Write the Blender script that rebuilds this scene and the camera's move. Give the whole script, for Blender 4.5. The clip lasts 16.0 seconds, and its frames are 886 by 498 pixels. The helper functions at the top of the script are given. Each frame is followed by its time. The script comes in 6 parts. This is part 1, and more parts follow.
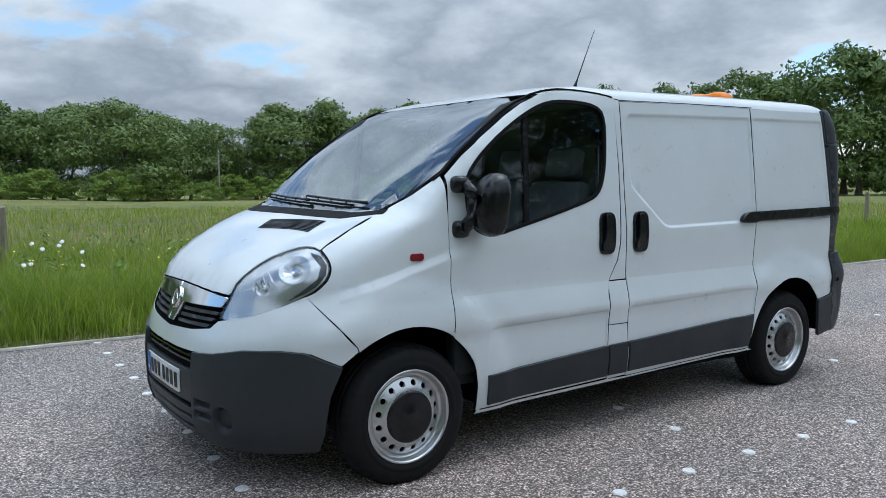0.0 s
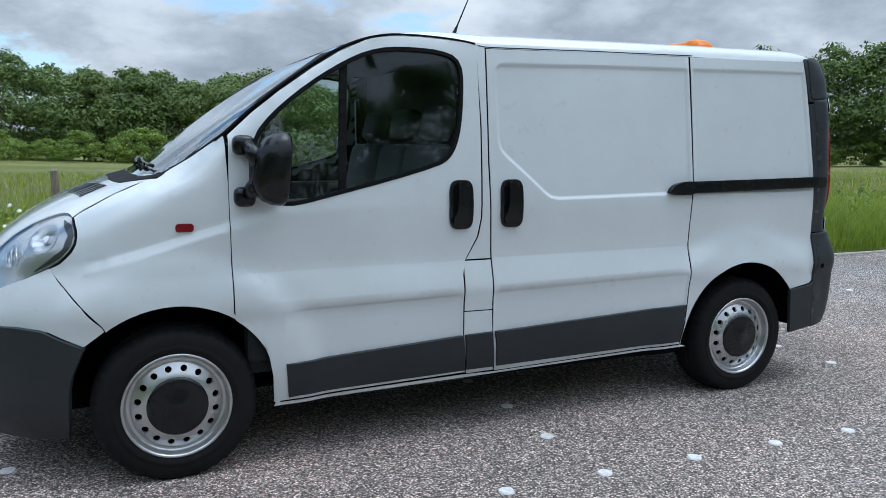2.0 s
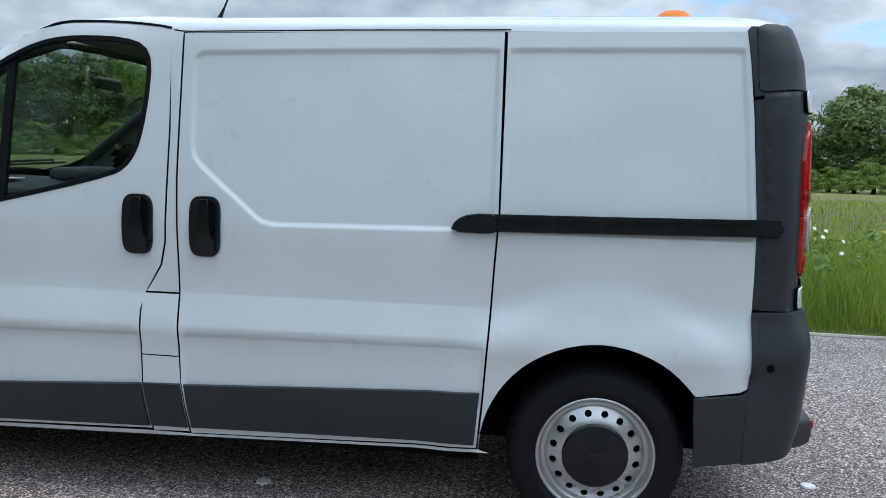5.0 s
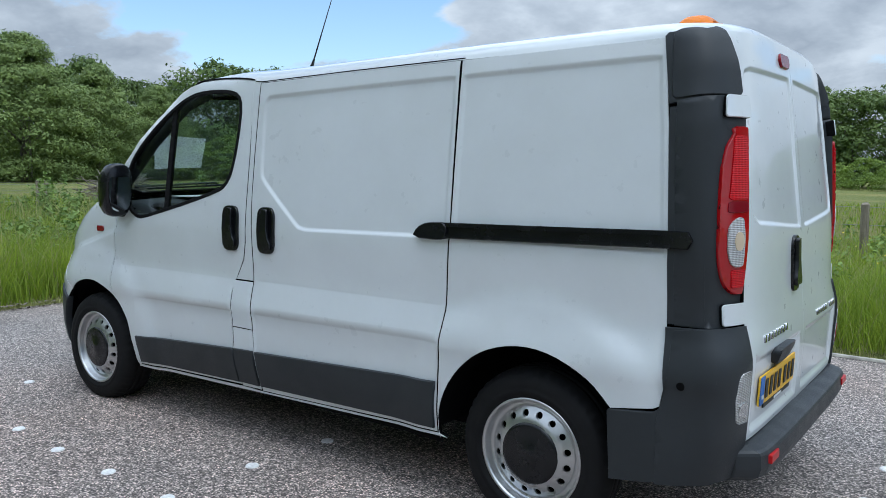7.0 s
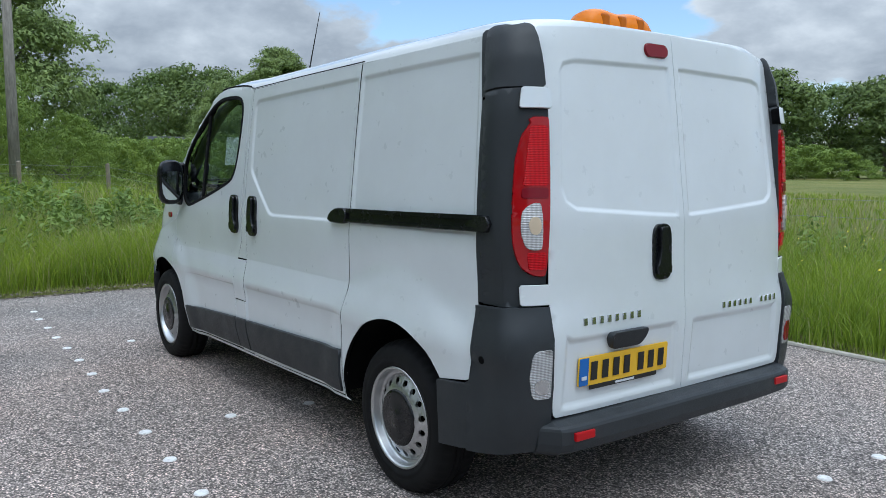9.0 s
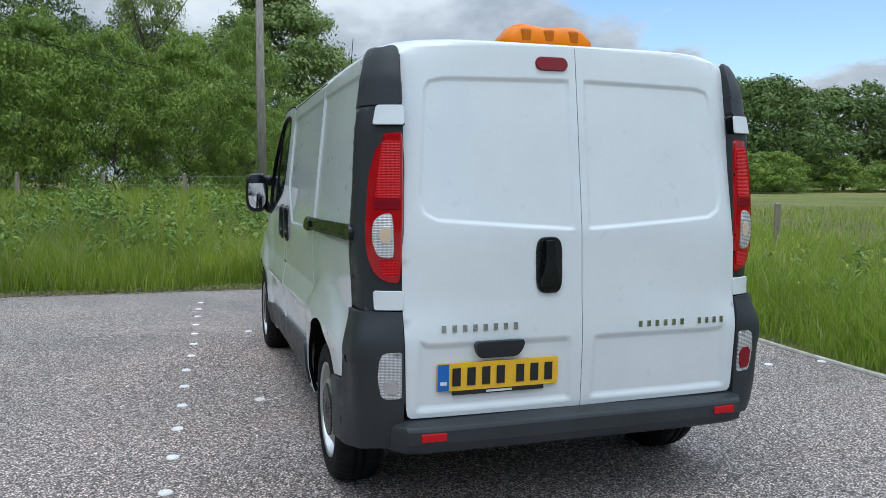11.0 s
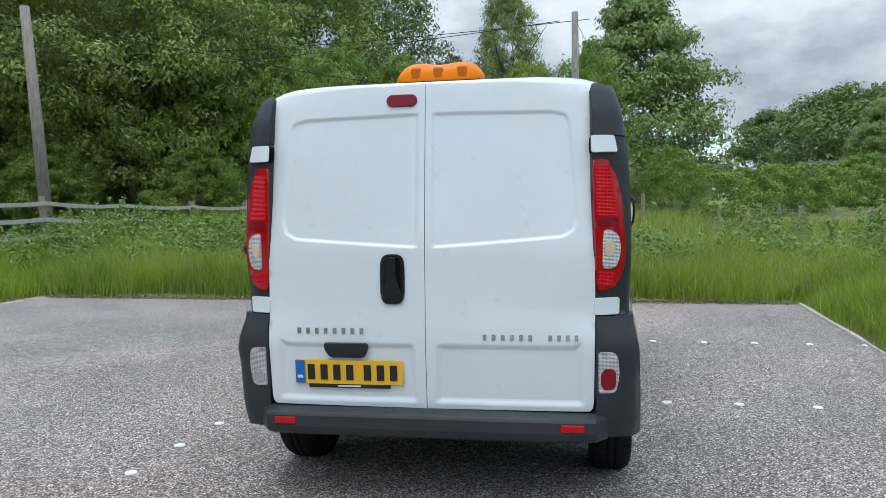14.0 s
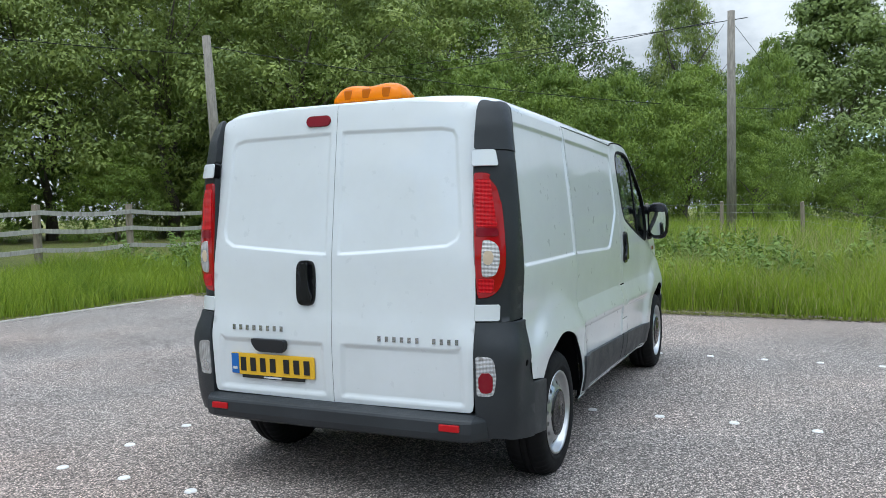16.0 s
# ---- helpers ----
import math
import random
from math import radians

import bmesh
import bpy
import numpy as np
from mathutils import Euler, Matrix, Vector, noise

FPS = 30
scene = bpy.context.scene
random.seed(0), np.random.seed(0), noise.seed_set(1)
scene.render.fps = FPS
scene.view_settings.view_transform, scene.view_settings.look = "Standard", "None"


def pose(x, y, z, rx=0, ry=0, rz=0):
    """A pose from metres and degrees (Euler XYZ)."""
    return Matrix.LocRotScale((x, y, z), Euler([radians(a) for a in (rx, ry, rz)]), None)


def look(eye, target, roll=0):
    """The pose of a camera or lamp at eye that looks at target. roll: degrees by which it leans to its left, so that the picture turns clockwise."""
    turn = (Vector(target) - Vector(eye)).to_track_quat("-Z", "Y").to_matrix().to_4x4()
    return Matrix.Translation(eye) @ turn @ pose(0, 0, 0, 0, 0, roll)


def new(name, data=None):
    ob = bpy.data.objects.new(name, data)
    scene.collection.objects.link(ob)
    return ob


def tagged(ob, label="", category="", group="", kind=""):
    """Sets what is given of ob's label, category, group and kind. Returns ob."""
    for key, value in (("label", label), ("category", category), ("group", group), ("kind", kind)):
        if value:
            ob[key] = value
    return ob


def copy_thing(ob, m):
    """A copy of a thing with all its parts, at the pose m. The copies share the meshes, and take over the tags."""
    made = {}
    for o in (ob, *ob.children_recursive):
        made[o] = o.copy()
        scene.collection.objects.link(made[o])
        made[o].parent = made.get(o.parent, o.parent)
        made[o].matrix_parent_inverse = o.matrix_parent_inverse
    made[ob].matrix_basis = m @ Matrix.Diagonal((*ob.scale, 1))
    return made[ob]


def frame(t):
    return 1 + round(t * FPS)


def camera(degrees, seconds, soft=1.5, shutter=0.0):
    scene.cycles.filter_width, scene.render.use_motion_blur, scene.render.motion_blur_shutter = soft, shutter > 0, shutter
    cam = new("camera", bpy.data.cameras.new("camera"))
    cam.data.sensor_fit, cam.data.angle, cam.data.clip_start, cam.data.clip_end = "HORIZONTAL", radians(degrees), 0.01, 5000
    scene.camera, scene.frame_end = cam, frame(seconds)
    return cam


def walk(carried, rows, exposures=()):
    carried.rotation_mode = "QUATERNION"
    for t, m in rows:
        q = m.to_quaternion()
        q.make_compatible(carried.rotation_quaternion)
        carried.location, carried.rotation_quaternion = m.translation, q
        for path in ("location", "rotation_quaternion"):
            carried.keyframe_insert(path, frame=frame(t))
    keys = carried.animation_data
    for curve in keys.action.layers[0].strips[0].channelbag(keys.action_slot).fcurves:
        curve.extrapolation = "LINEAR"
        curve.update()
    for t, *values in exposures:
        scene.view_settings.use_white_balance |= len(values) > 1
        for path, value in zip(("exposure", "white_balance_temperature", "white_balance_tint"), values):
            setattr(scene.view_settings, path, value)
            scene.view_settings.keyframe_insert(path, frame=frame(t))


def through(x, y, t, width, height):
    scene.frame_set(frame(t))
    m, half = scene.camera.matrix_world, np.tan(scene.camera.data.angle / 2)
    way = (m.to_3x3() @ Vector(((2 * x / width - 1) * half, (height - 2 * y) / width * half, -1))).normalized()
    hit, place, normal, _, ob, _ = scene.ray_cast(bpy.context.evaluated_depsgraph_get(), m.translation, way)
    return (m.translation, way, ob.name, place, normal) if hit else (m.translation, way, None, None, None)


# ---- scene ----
cam = camera(58.6, 16.0, soft=0.8)
PATH = [
    (0, (-1.942, -3.984, 1.432), (-0.799, -2.353, 1.252), 0.1),
    (0.5, (-1.64, -4.206, 1.395), (-0.567, -2.529, 1.207), 0.1),
    (1, (-1.272, -4.209, 1.398), (-0.263, -2.497, 1.174), 0.2),
    (1.5, (-0.826, -4.263, 1.397), (0.098, -2.505, 1.157), 0.1),
    (2, (-0.295, -4.297, 1.405), (0.516, -2.488, 1.144), 0.3),
    (2.5, (0.19, -4.29, 1.418), (0.881, -2.431, 1.161), 1.0),
    (3, (0.751, -4.331, 1.434), (1.307, -2.428, 1.172), 1.6),
    (3.5, (1.272, -4.218, 1.423), (1.696, -2.278, 1.183), 2.0),
    (4, (1.783, -4.146, 1.437), (2.093, -2.185, 1.194), 2.0),
    (6.3, (4.039, -3.504, 1.4), (3.025, -1.793, 1.188), 0.9),
    (6.5, (4.205, -3.525, 1.411), (3.114, -1.863, 1.196), 0.6),
    (7, (4.612, -3.569, 1.432), (3.432, -1.966, 1.233), 0.4),
    (7.5, (5.003, -3.436, 1.408), (3.73, -1.905, 1.214), 0.5),
    (8, (5.384, -3.322, 1.397), (4.003, -1.889, 1.201), 0.3),
    (8.5, (5.63, -3.042, 1.38), (4.136, -1.727, 1.177), 0.2),
    (9, (5.911, -2.764, 1.4), (4.312, -1.581, 1.198), 0.1),
    (9.5, (6.222, -2.52, 1.406), (4.534, -1.466, 1.208), 0.0),
    (9.7, (6.317, -2.394, 1.405), (4.594, -1.395, 1.213), 0.2),
    (11.8, (7.003, -0.985, 1.409), (5.039, -0.65, 1.238), -0.6),
    (12, (7.058, -0.85, 1.416), (5.083, -0.585, 1.246), -0.8),
    (12.5, (7.109, -0.469, 1.407), (5.118, -0.372, 1.248), -1.0),
    (13, (7.235, -0.077, 1.427), (5.241, -0.14, 1.281), -1.2),
    (13.5, (7.32, 0.31, 1.436), (5.336, 0.096, 1.303), -1.2),
    (14, (7.35, 0.728, 1.417), (5.387, 0.366, 1.296), -1.1),
    (14.5, (7.389, 1.103, 1.427), (5.456, 0.604, 1.307), -1.1),
    (15, (7.297, 1.458, 1.401), (5.4, 0.834, 1.287), -1.2),
    (15.5, (7.254, 1.823, 1.395), (5.397, 1.087, 1.291), -1.3),
    (16, (7.198, 2.111, 1.407), (5.377, 1.289, 1.315), -1.1),
]
walk(cam, [(t, look(eye, target, roll)) for t, eye, target, roll in PATH], exposures=((0, 0.27, 5660, 5), (3.5, 0.40, 5620, 5), (7, 0.38, 5640, 5), (9.5, 0.34, 5720, 5), (12, 0.40, 5800, 5), (14, 0.48, 5850, 5), (16, 0.58, 5930, 5)))

# ---- world, sun, exposure ----
SITE = -2.1                       # degrees by which the car park's grid is turned against the van
world = bpy.data.worlds.new("overcast_sky")
scene.world = world
world.use_nodes = True
wn, wl = world.node_tree.nodes, world.node_tree.links
wn.clear()


def wnode(kind, **values):
    n = wn.new(kind)
    for key, value in values.items():
        n.inputs[key].default_value = value
    return n


def wmath(op, a, b=0.0, clamp=False):
    n = wn.new("ShaderNodeMath")
    n.operation, n.use_clamp = op, clamp
    for k, v in enumerate((a, b)):
        if isinstance(v, (int, float)):
            n.inputs[k].default_value = v
        else:
            wl.new(v, n.inputs[k])
    return n.outputs[0]


def wramp(source, stops):
    n = wn.new("ShaderNodeValToRGB")
    while len(n.color_ramp.elements) < len(stops):
        n.color_ramp.elements.new(0.5)
    for e, (p, c) in zip(n.color_ramp.elements, stops):
        e.position, e.color = p, (*c, 1) if not isinstance(c, (int, float)) else (c, c, c, 1)
    wl.new(source, n.inputs[0])
    return n.outputs[0]


def wmix(f, a, b):
    n = wn.new("ShaderNodeMix")
    n.data_type = "RGBA"
    for k, v in ((0, f), (6, a), (7, b)):
        if isinstance(v, (int, float)):
            n.inputs[k].default_value = v
        elif isinstance(v, tuple):
            n.inputs[k].default_value = (*v, 1)
        else:
            wl.new(v, n.inputs[k])
    return n.outputs[2]


sky = wn.new("ShaderNodeTexSky")
sky.sky_type, sky.sun_disc = "NISHITA", False
SUN_HEIGHT, SUN_TURN = radians(66), radians(108)
sky.sun_elevation, sky.sun_rotation = SUN_HEIGHT, SUN_TURN
sky_strength = wn.new("ShaderNodeVectorMath")
sky_strength.operation = "SCALE"
sky_strength.inputs["Scale"].default_value = 0.14
wl.new(sky.outputs[0], sky_strength.inputs[0])
coords = wn.new("ShaderNodeTexCoord")
split = wn.new("ShaderNodeSeparateXYZ")
wl.new(coords.outputs["Generated"], split.inputs[0])
lift = wmath("ADD", wmath("MAXIMUM", split.outputs[2], 0.0), 0.46)
flat = wn.new("ShaderNodeCombineXYZ")
wl.new(wmath("DIVIDE", split.outputs[0], lift), flat.inputs[0])
wl.new(wmath("DIVIDE", split.outputs[1], lift), flat.inputs[1])
wl.new(wmath("ADD", wmath("MULTIPLY", split.outputs[2], 1.5), 4.3), flat.inputs[2])


def wnoise(scale, detail, rough, distort=0.0):
    n = wnode("ShaderNodeTexNoise", Scale=scale, Detail=detail, Roughness=rough, Distortion=distort)
    wl.new(flat.outputs[0], n.inputs["Vector"])
    return n.outputs[0]


heap_noise = wnoise(1.55, 9, 0.56, 0.1)
cover = wramp(heap_noise, [(0.405, 0.0), (0.445, 1.0)])
depth = wmath("ADD", wmath("MULTIPLY", heap_noise, 0.55), wmath("MULTIPLY", wnoise(3.4, 7, 0.55, 0.15), 0.45))
shade = wramp(depth, [(0.40, (1.04, 1.05, 1.06)), (0.455, (0.90, 0.92, 0.95)), (0.50, (0.70, 0.73, 0.775)), (0.56, (0.51, 0.545, 0.60)), (0.64, (0.78, 0.80, 0.84))])
bright_top = wmath("ADD", 0.53, wmath("MULTIPLY", wmath("POWER", wmath("MAXIMUM", split.outputs[2], 0.0), 1.6), 1.70))
cloud = wn.new("ShaderNodeVectorMath")
cloud.operation = "SCALE"
wl.new(shade, cloud.inputs[0])
wl.new(bright_top, cloud.inputs["Scale"])
sky_colour = wmix(cover, sky_strength.outputs[0], cloud.outputs[0])
back = wn.new("ShaderNodeBackground")
wl.new(sky_colour, back.inputs[0])
back.inputs[1].default_value = 1.0
wl.new(back.outputs[0], wn.new("ShaderNodeOutputWorld").inputs[0])

sun = new("sun", bpy.data.lights.new("sun", "SUN"))
sun.data.energy, sun.data.angle, sun.data.color = 0.65, radians(30), (1.0, 0.96, 0.9)
sun.matrix_world = look((0, 0, 0), (-math.sin(SUN_TURN) * math.cos(SUN_HEIGHT), -math.cos(SUN_TURN) * math.cos(SUN_HEIGHT), -math.sin(SUN_HEIGHT)))
scene.view_settings.exposure = 0.0


# ---- materials ----
class Mat:
    """A node material under construction: a principled shader and short ways to feed it."""

    def __init__(self, name, colour=(0.5, 0.5, 0.5), rough=0.5, metal=0.0, **inputs):
        self.m = bpy.data.materials.new(name)
        self.m.use_nodes = True
        self.t = self.m.node_tree
        self.p = self.t.nodes["Principled BSDF"]
        self.set("Base Color", colour)
        self.set("Roughness", rough)
        self.set("Metallic", metal)
        for key, value in inputs.items():
            self.set(key.replace("_", " "), value)

    def set(self, key, value):
        if isinstance(value, (int, float)):
            self.p.inputs[key].default_value = value
        elif isinstance(value, tuple):
            self.p.inputs[key].default_value = (*value, 1) if len(value) == 3 else value
        else:
            self.t.links.new(value, self.p.inputs[key])
        return self

    def coord(self, scale=(1, 1, 1), what="Object"):
        c = self.t.nodes.new("ShaderNodeTexCoord")
        if tuple(scale) == (1, 1, 1):
            return c.outputs[what]
        mp = self.t.nodes.new("ShaderNodeMapping")
        mp.inputs["Scale"].default_value = scale
        self.t.links.new(c.outputs[what], mp.inputs[0])
        return mp.outputs[0]

    def world_coord(self):
        return self.t.nodes.new("ShaderNodeNewGeometry").outputs["Position"]

    def noise(self, vector, scale, detail=4, rough=0.6, distort=0.0):
        n = self.t.nodes.new("ShaderNodeTexNoise")
        for k, v in (("Scale", scale), ("Detail", detail), ("Roughness", rough), ("Distortion", distort)):
            n.inputs[k].default_value = v
        self.t.links.new(vector, n.inputs["Vector"])
        return n.outputs[0]

    def voronoi(self, vector, scale, out="Distance"):
        n = self.t.nodes.new("ShaderNodeTexVoronoi")
        n.inputs["Scale"].default_value = scale
        self.t.links.new(vector, n.inputs["Vector"])
        return n.outputs[out]

    def ramp(self, source, stops):
        n = self.t.nodes.new("ShaderNodeValToRGB")
        while len(n.color_ramp.elements) < len(stops):
            n.color_ramp.elements.new(0.5)
        for e, (p, c) in zip(n.color_ramp.elements, stops):
            e.position, e.color = p, (c, c, c, 1) if isinstance(c, (int, float)) else (*c, 1)
        self.t.links.new(source, n.inputs[0])
        return n.outputs[0]

    def mix(self, f, a, b, how="MIX"):
        n = self.t.nodes.new("ShaderNodeMix")
        n.data_type, n.blend_type = "RGBA", how
        for k, v in ((0, f), (6, a), (7, b)):
            if isinstance(v, (int, float)):
                n.inputs[k].default_value = v
            elif isinstance(v, tuple):
                n.inputs[k].default_value = (*v, 1)
            else:
                self.t.links.new(v, n.inputs[k])
        return n.outputs[2]

    def bump(self, height, strength, distance=0.01):
        n = self.t.nodes.new("ShaderNodeBump")
        n.inputs["Strength"].default_value, n.inputs["Distance"].default_value = strength, distance
        self.t.links.new(height, n.inputs["Height"])
        self.t.links.new(n.outputs[0], self.p.inputs["Normal"])
        return self

    def random(self):
        return self.t.nodes.new("ShaderNodeObjectInfo").outputs["Random"]

    def island(self):
        return self.t.nodes.new("ShaderNodeNewGeometry").outputs["Random Per Island"]


def make_paint():
    a = Mat("white_van_paint", rough=0.30, Coat_Weight=1.0, Coat_Roughness=0.04)
    v = a.coord()
    dirt = a.ramp(a.noise(v, 2.2, 6, 0.65), [(0.35, 0.0), (0.75, 1.0)])
    a.set("Base Color", a.mix(dirt, (0.705, 0.745, 0.765), (0.65, 0.685, 0.695)))
    a.set("Roughness", a.ramp(a.noise(v, 14, 5), [(0.3, 0.26), (0.75, 0.42)]))
    return a.bump(a.noise(v, 3.0, 2, 0.4), 0.05, 0.012).m


def make_plastic(name, c, rough, grain=420, gloss=0.5, relief=0.25):
    a = Mat(name, rough=rough, Specular_IOR_Level=gloss)
    v = a.coord()
    a.set("Base Color", a.mix(a.ramp(a.noise(v, 3.0, 6, 0.65), [(0.3, 0.0), (0.8, 1.0)]), c, tuple(min(1, k * 1.4 + 0.002) for k in c)))
    a.set("Roughness", a.ramp(a.noise(v, 9, 5), [(0.3, rough - 0.08), (0.8, rough + 0.12)]))
    return a.bump(a.noise(v, grain, 2), relief, 0.002).m


def make_asphalt():
    a = Mat("chipped_grey_asphalt", rough=0.88)
    v = a.world_coord()
    chip = a.voronoi(v, 125, "Color")
    grey = a.t.nodes.new("ShaderNodeSeparateColor")
    a.t.links.new(chip, grey.inputs[0])
    stones = a.ramp(grey.outputs[0], [(0.0, (0.07, 0.07, 0.07)), (0.4, (0.20, 0.195, 0.193)), (0.72, (0.42, 0.41, 0.41)), (1.0, (0.88, 0.86, 0.86))])
    gaps = a.ramp(a.voronoi(v, 125), [(0.35, 1.0), (0.75, 0.35)])
    big = a.ramp(a.noise(v, 0.55, 6, 0.6), [(0.35, 0.82), (0.68, 1.20)])
    mid = a.ramp(a.noise(v, 26, 4, 0.7), [(0.30, 0.74), (0.70, 1.28)])
    col = a.mix(1.0, a.mix(1.0, stones, gaps, "MULTIPLY"), a.mix(1.0, big, mid, "MULTIPLY"), "MULTIPLY")
    warm = a.ramp(a.noise(v, 0.3, 3), [(0.40, (1.09, 1.0, 0.93)), (0.66, (1.19, 0.99, 0.87))])
    a.set("Base Color", a.mix(1.0, col, warm, "MULTIPLY"))
    return a.bump(a.mix(0.5, gaps, grey.outputs[1]), 0.6, 0.008).m


def make_leaf(name, dark, light, through=0.22):
    a = Mat(name, rough=0.62)
    r = a.mix(0.68, a.island(), a.noise(a.world_coord(), 0.5, 3))
    col = a.ramp(r, [(0.2, dark), (0.55, tuple((p + q) / 2 for p, q in zip(dark, light))), (0.85, light)])
    a.set("Base Color", col)
    t = a.t.nodes
    thin, both = t.new("ShaderNodeBsdfTranslucent"), t.new("ShaderNodeMixShader")
    a.t.links.new(col, thin.inputs[0])
    both.inputs[0].default_value = through
    a.t.links.new(a.p.outputs[0], both.inputs[1])
    a.t.links.new(thin.outputs[0], both.inputs[2])
    a.t.links.new(both.outputs[0], t["Material Output"].inputs[0])
    return a.m


def make_field():
    a = Mat("meadow_grass", rough=0.9)
    v = a.world_coord()
    base = a.ramp(a.noise(v, 0.09, 5, 0.6), [(0.32, (0.17, 0.21, 0.040)), (0.5, (0.24, 0.26, 0.058)), (0.7, (0.36, 0.32, 0.10))])
    fine = a.ramp(a.noise(v, 9, 5, 0.75), [(0.25, 0.45), (0.8, 1.5)])
    a.set("Base Color", a.mix(1.0, base, fine, "MULTIPLY"))
    return a.bump(a.noise(v, 6, 6, 0.8), 1.0, 0.25).m


def make_bark(name, a0, a1):
    a = Mat(name, rough=0.9)
    v = a.coord((6, 6, 0.9))
    n = a.noise(v, 3, 6, 0.7, 0.4)
    a.set("Base Color", a.ramp(n, [(0.3, a0), (0.7, a1)]))
    return a.bump(n, 0.7, 0.03).m


def make_ribbed(name, low, high, metal, gloss=0.5):
    """Moulded lamp plastic with fine level and upright ribs."""
    a = Mat(name, rough=0.2, metal=metal, Specular_IOR_Level=gloss)
    v = a.world_coord()
    waves = []
    for axis, scale in (("Z", 52.0), ("Y", 20.0)):
        w = a.t.nodes.new("ShaderNodeTexWave")
        w.bands_direction = axis
        w.inputs["Scale"].default_value, w.inputs["Distortion"].default_value = scale, 0.0
        a.t.links.new(v, w.inputs["Vector"])
        waves.append(w.outputs[1])
    both = a.mix(0.35, waves[0], waves[1])
    a.set("Base Color", a.mix(a.mix(0.4, both, a.noise(v, 16, 3)), low, high))
    return a.bump(both, 0.5, 0.004).m


def make_glass(name, tint, alpha):
    """Tinted glazing that is seen through: a clear glossy sheet."""
    m = bpy.data.materials.new(name)
    m.use_nodes = True
    t = m.node_tree
    t.nodes.remove(t.nodes["Principled BSDF"])
    clear, gloss, mixed = t.nodes.new("ShaderNodeBsdfTransparent"), t.nodes.new("ShaderNodeBsdfGlossy"), t.nodes.new("ShaderNodeMixShader")
    clear.inputs[0].default_value = (*tint, 1)
    gloss.inputs["Roughness"].default_value = 0.02
    gloss.inputs["Color"].default_value = (0.9, 0.95, 1, 1)
    facing, power, spread = t.nodes.new("ShaderNodeLayerWeight"), t.nodes.new("ShaderNodeMath"), t.nodes.new("ShaderNodeMath")
    facing.inputs["Blend"].default_value = 0.5
    power.operation, spread.operation = "POWER", "MULTIPLY_ADD"
    power.inputs[1].default_value = 5.0
    t.links.new(facing.outputs["Facing"], power.inputs[0])
    t.links.new(power.outputs[0], spread.inputs[0])
    spread.inputs[1].default_value, spread.inputs[2].default_value = 1 - alpha, alpha
    t.links.new(spread.outputs[0], mixed.inputs[0])
    t.links.new(clear.outputs[0], mixed.inputs[1])
    t.links.new(gloss.outputs[0], mixed.inputs[2])
    t.links.new(mixed.outputs[0], t.nodes["Material Output"].inputs[0])
    return m


PAINT = make_paint()
GREY = make_plastic("dark_grey_bumper_plastic", (0.0215, 0.0250, 0.0285), 0.46, 420, 0.38)
BLACK = make_plastic("black_trim_plastic", (0.0035, 0.004, 0.0055), 0.24, 700, 0.45, 0.0)
SEAL = make_plastic("matt_black_rubber_seal", (0.004, 0.004, 0.0045), 0.7, 300, 0.15)
RUBBER = make_plastic("tyre_rubber", (0.007, 0.007, 0.0075), 0.75, 160, 0.2)
INNER = Mat("black_underbody_and_gap_shade", (0.003, 0.003, 0.0035), 0.9, Specular_IOR_Level=0.1).m
CABIN = make_plastic("charcoal_cabin_trim", (0.022, 0.025, 0.028), 0.7, 900, 0.3)
CLOTH = make_plastic("grey_seat_cloth", (0.060, 0.064, 0.072), 0.95, 900, 0.2)
STEEL = Mat("silver_wheel_steel", (0.56, 0.57, 0.58), 0.30, 0.9).m
CHROME = Mat("polished_chrome", (0.82, 0.83, 0.84), 0.10, 1.0).m
SILVER = Mat("silvered_lamp_reflector", (0.54, 0.555, 0.565), 0.22, 0.75).m
LETTER = Mat("chrome_badge_metal", (0.50, 0.51, 0.53), 0.22, 1.0).m
RED = make_ribbed("ribbed_red_lamp_plastic", (0.30, 0.0010, 0.004), (0.74, 0.0022, 0.010), 0.0, 0.2)
DEEPRED = Mat("smooth_red_lamp_plastic", (0.36, 0.002, 0.006), 0.10, Coat_Weight=0.4, Coat_Roughness=0.02).m
CLEAR = make_ribbed("ribbed_clear_lamp_plastic", (0.20, 0.20, 0.20), (0.80, 0.80, 0.79), 0.45)
PLAINRED = Mat("red_reflector_plastic", (0.45, 0.006, 0.01), 0.3, Specular_IOR_Level=0.3).m
DARKRED = Mat("dark_red_lamp_plastic", (0.20, 0.005, 0.014), 0.15, Specular_IOR_Level=0.35).m
AMBER = Mat("amber_beacon_plastic", (0.78, 0.205, 0.0), 0.25, 0.0, Specular_IOR_Level=0.22).m
PALEAMBER = Mat("pale_amber_bulb", (0.62, 0.50, 0.36), 0.25).m
AMBER_DARK = Mat("burnt_amber_plastic", (0.47, 0.115, 0.002), 0.3, Specular_IOR_Level=0.2).m
YELLOW = Mat("yellow_plate", (0.80, 0.47, 0.02), 0.4).m
WHITEPLATE = Mat("white_plate", (0.75, 0.76, 0.76), 0.4).m
BLUE = Mat("blue_plate_band", (0.015, 0.13, 0.45), 0.4).m
INK = Mat("black_plate_print", (0.012, 0.012, 0.012), 0.5).m
PALE = Mat("pale_plate_print", (0.65, 0.68, 0.7), 0.5).m
MIRROR = Mat("mirror_glass", (0.85, 0.88, 0.9), 0.03, 1.0).m
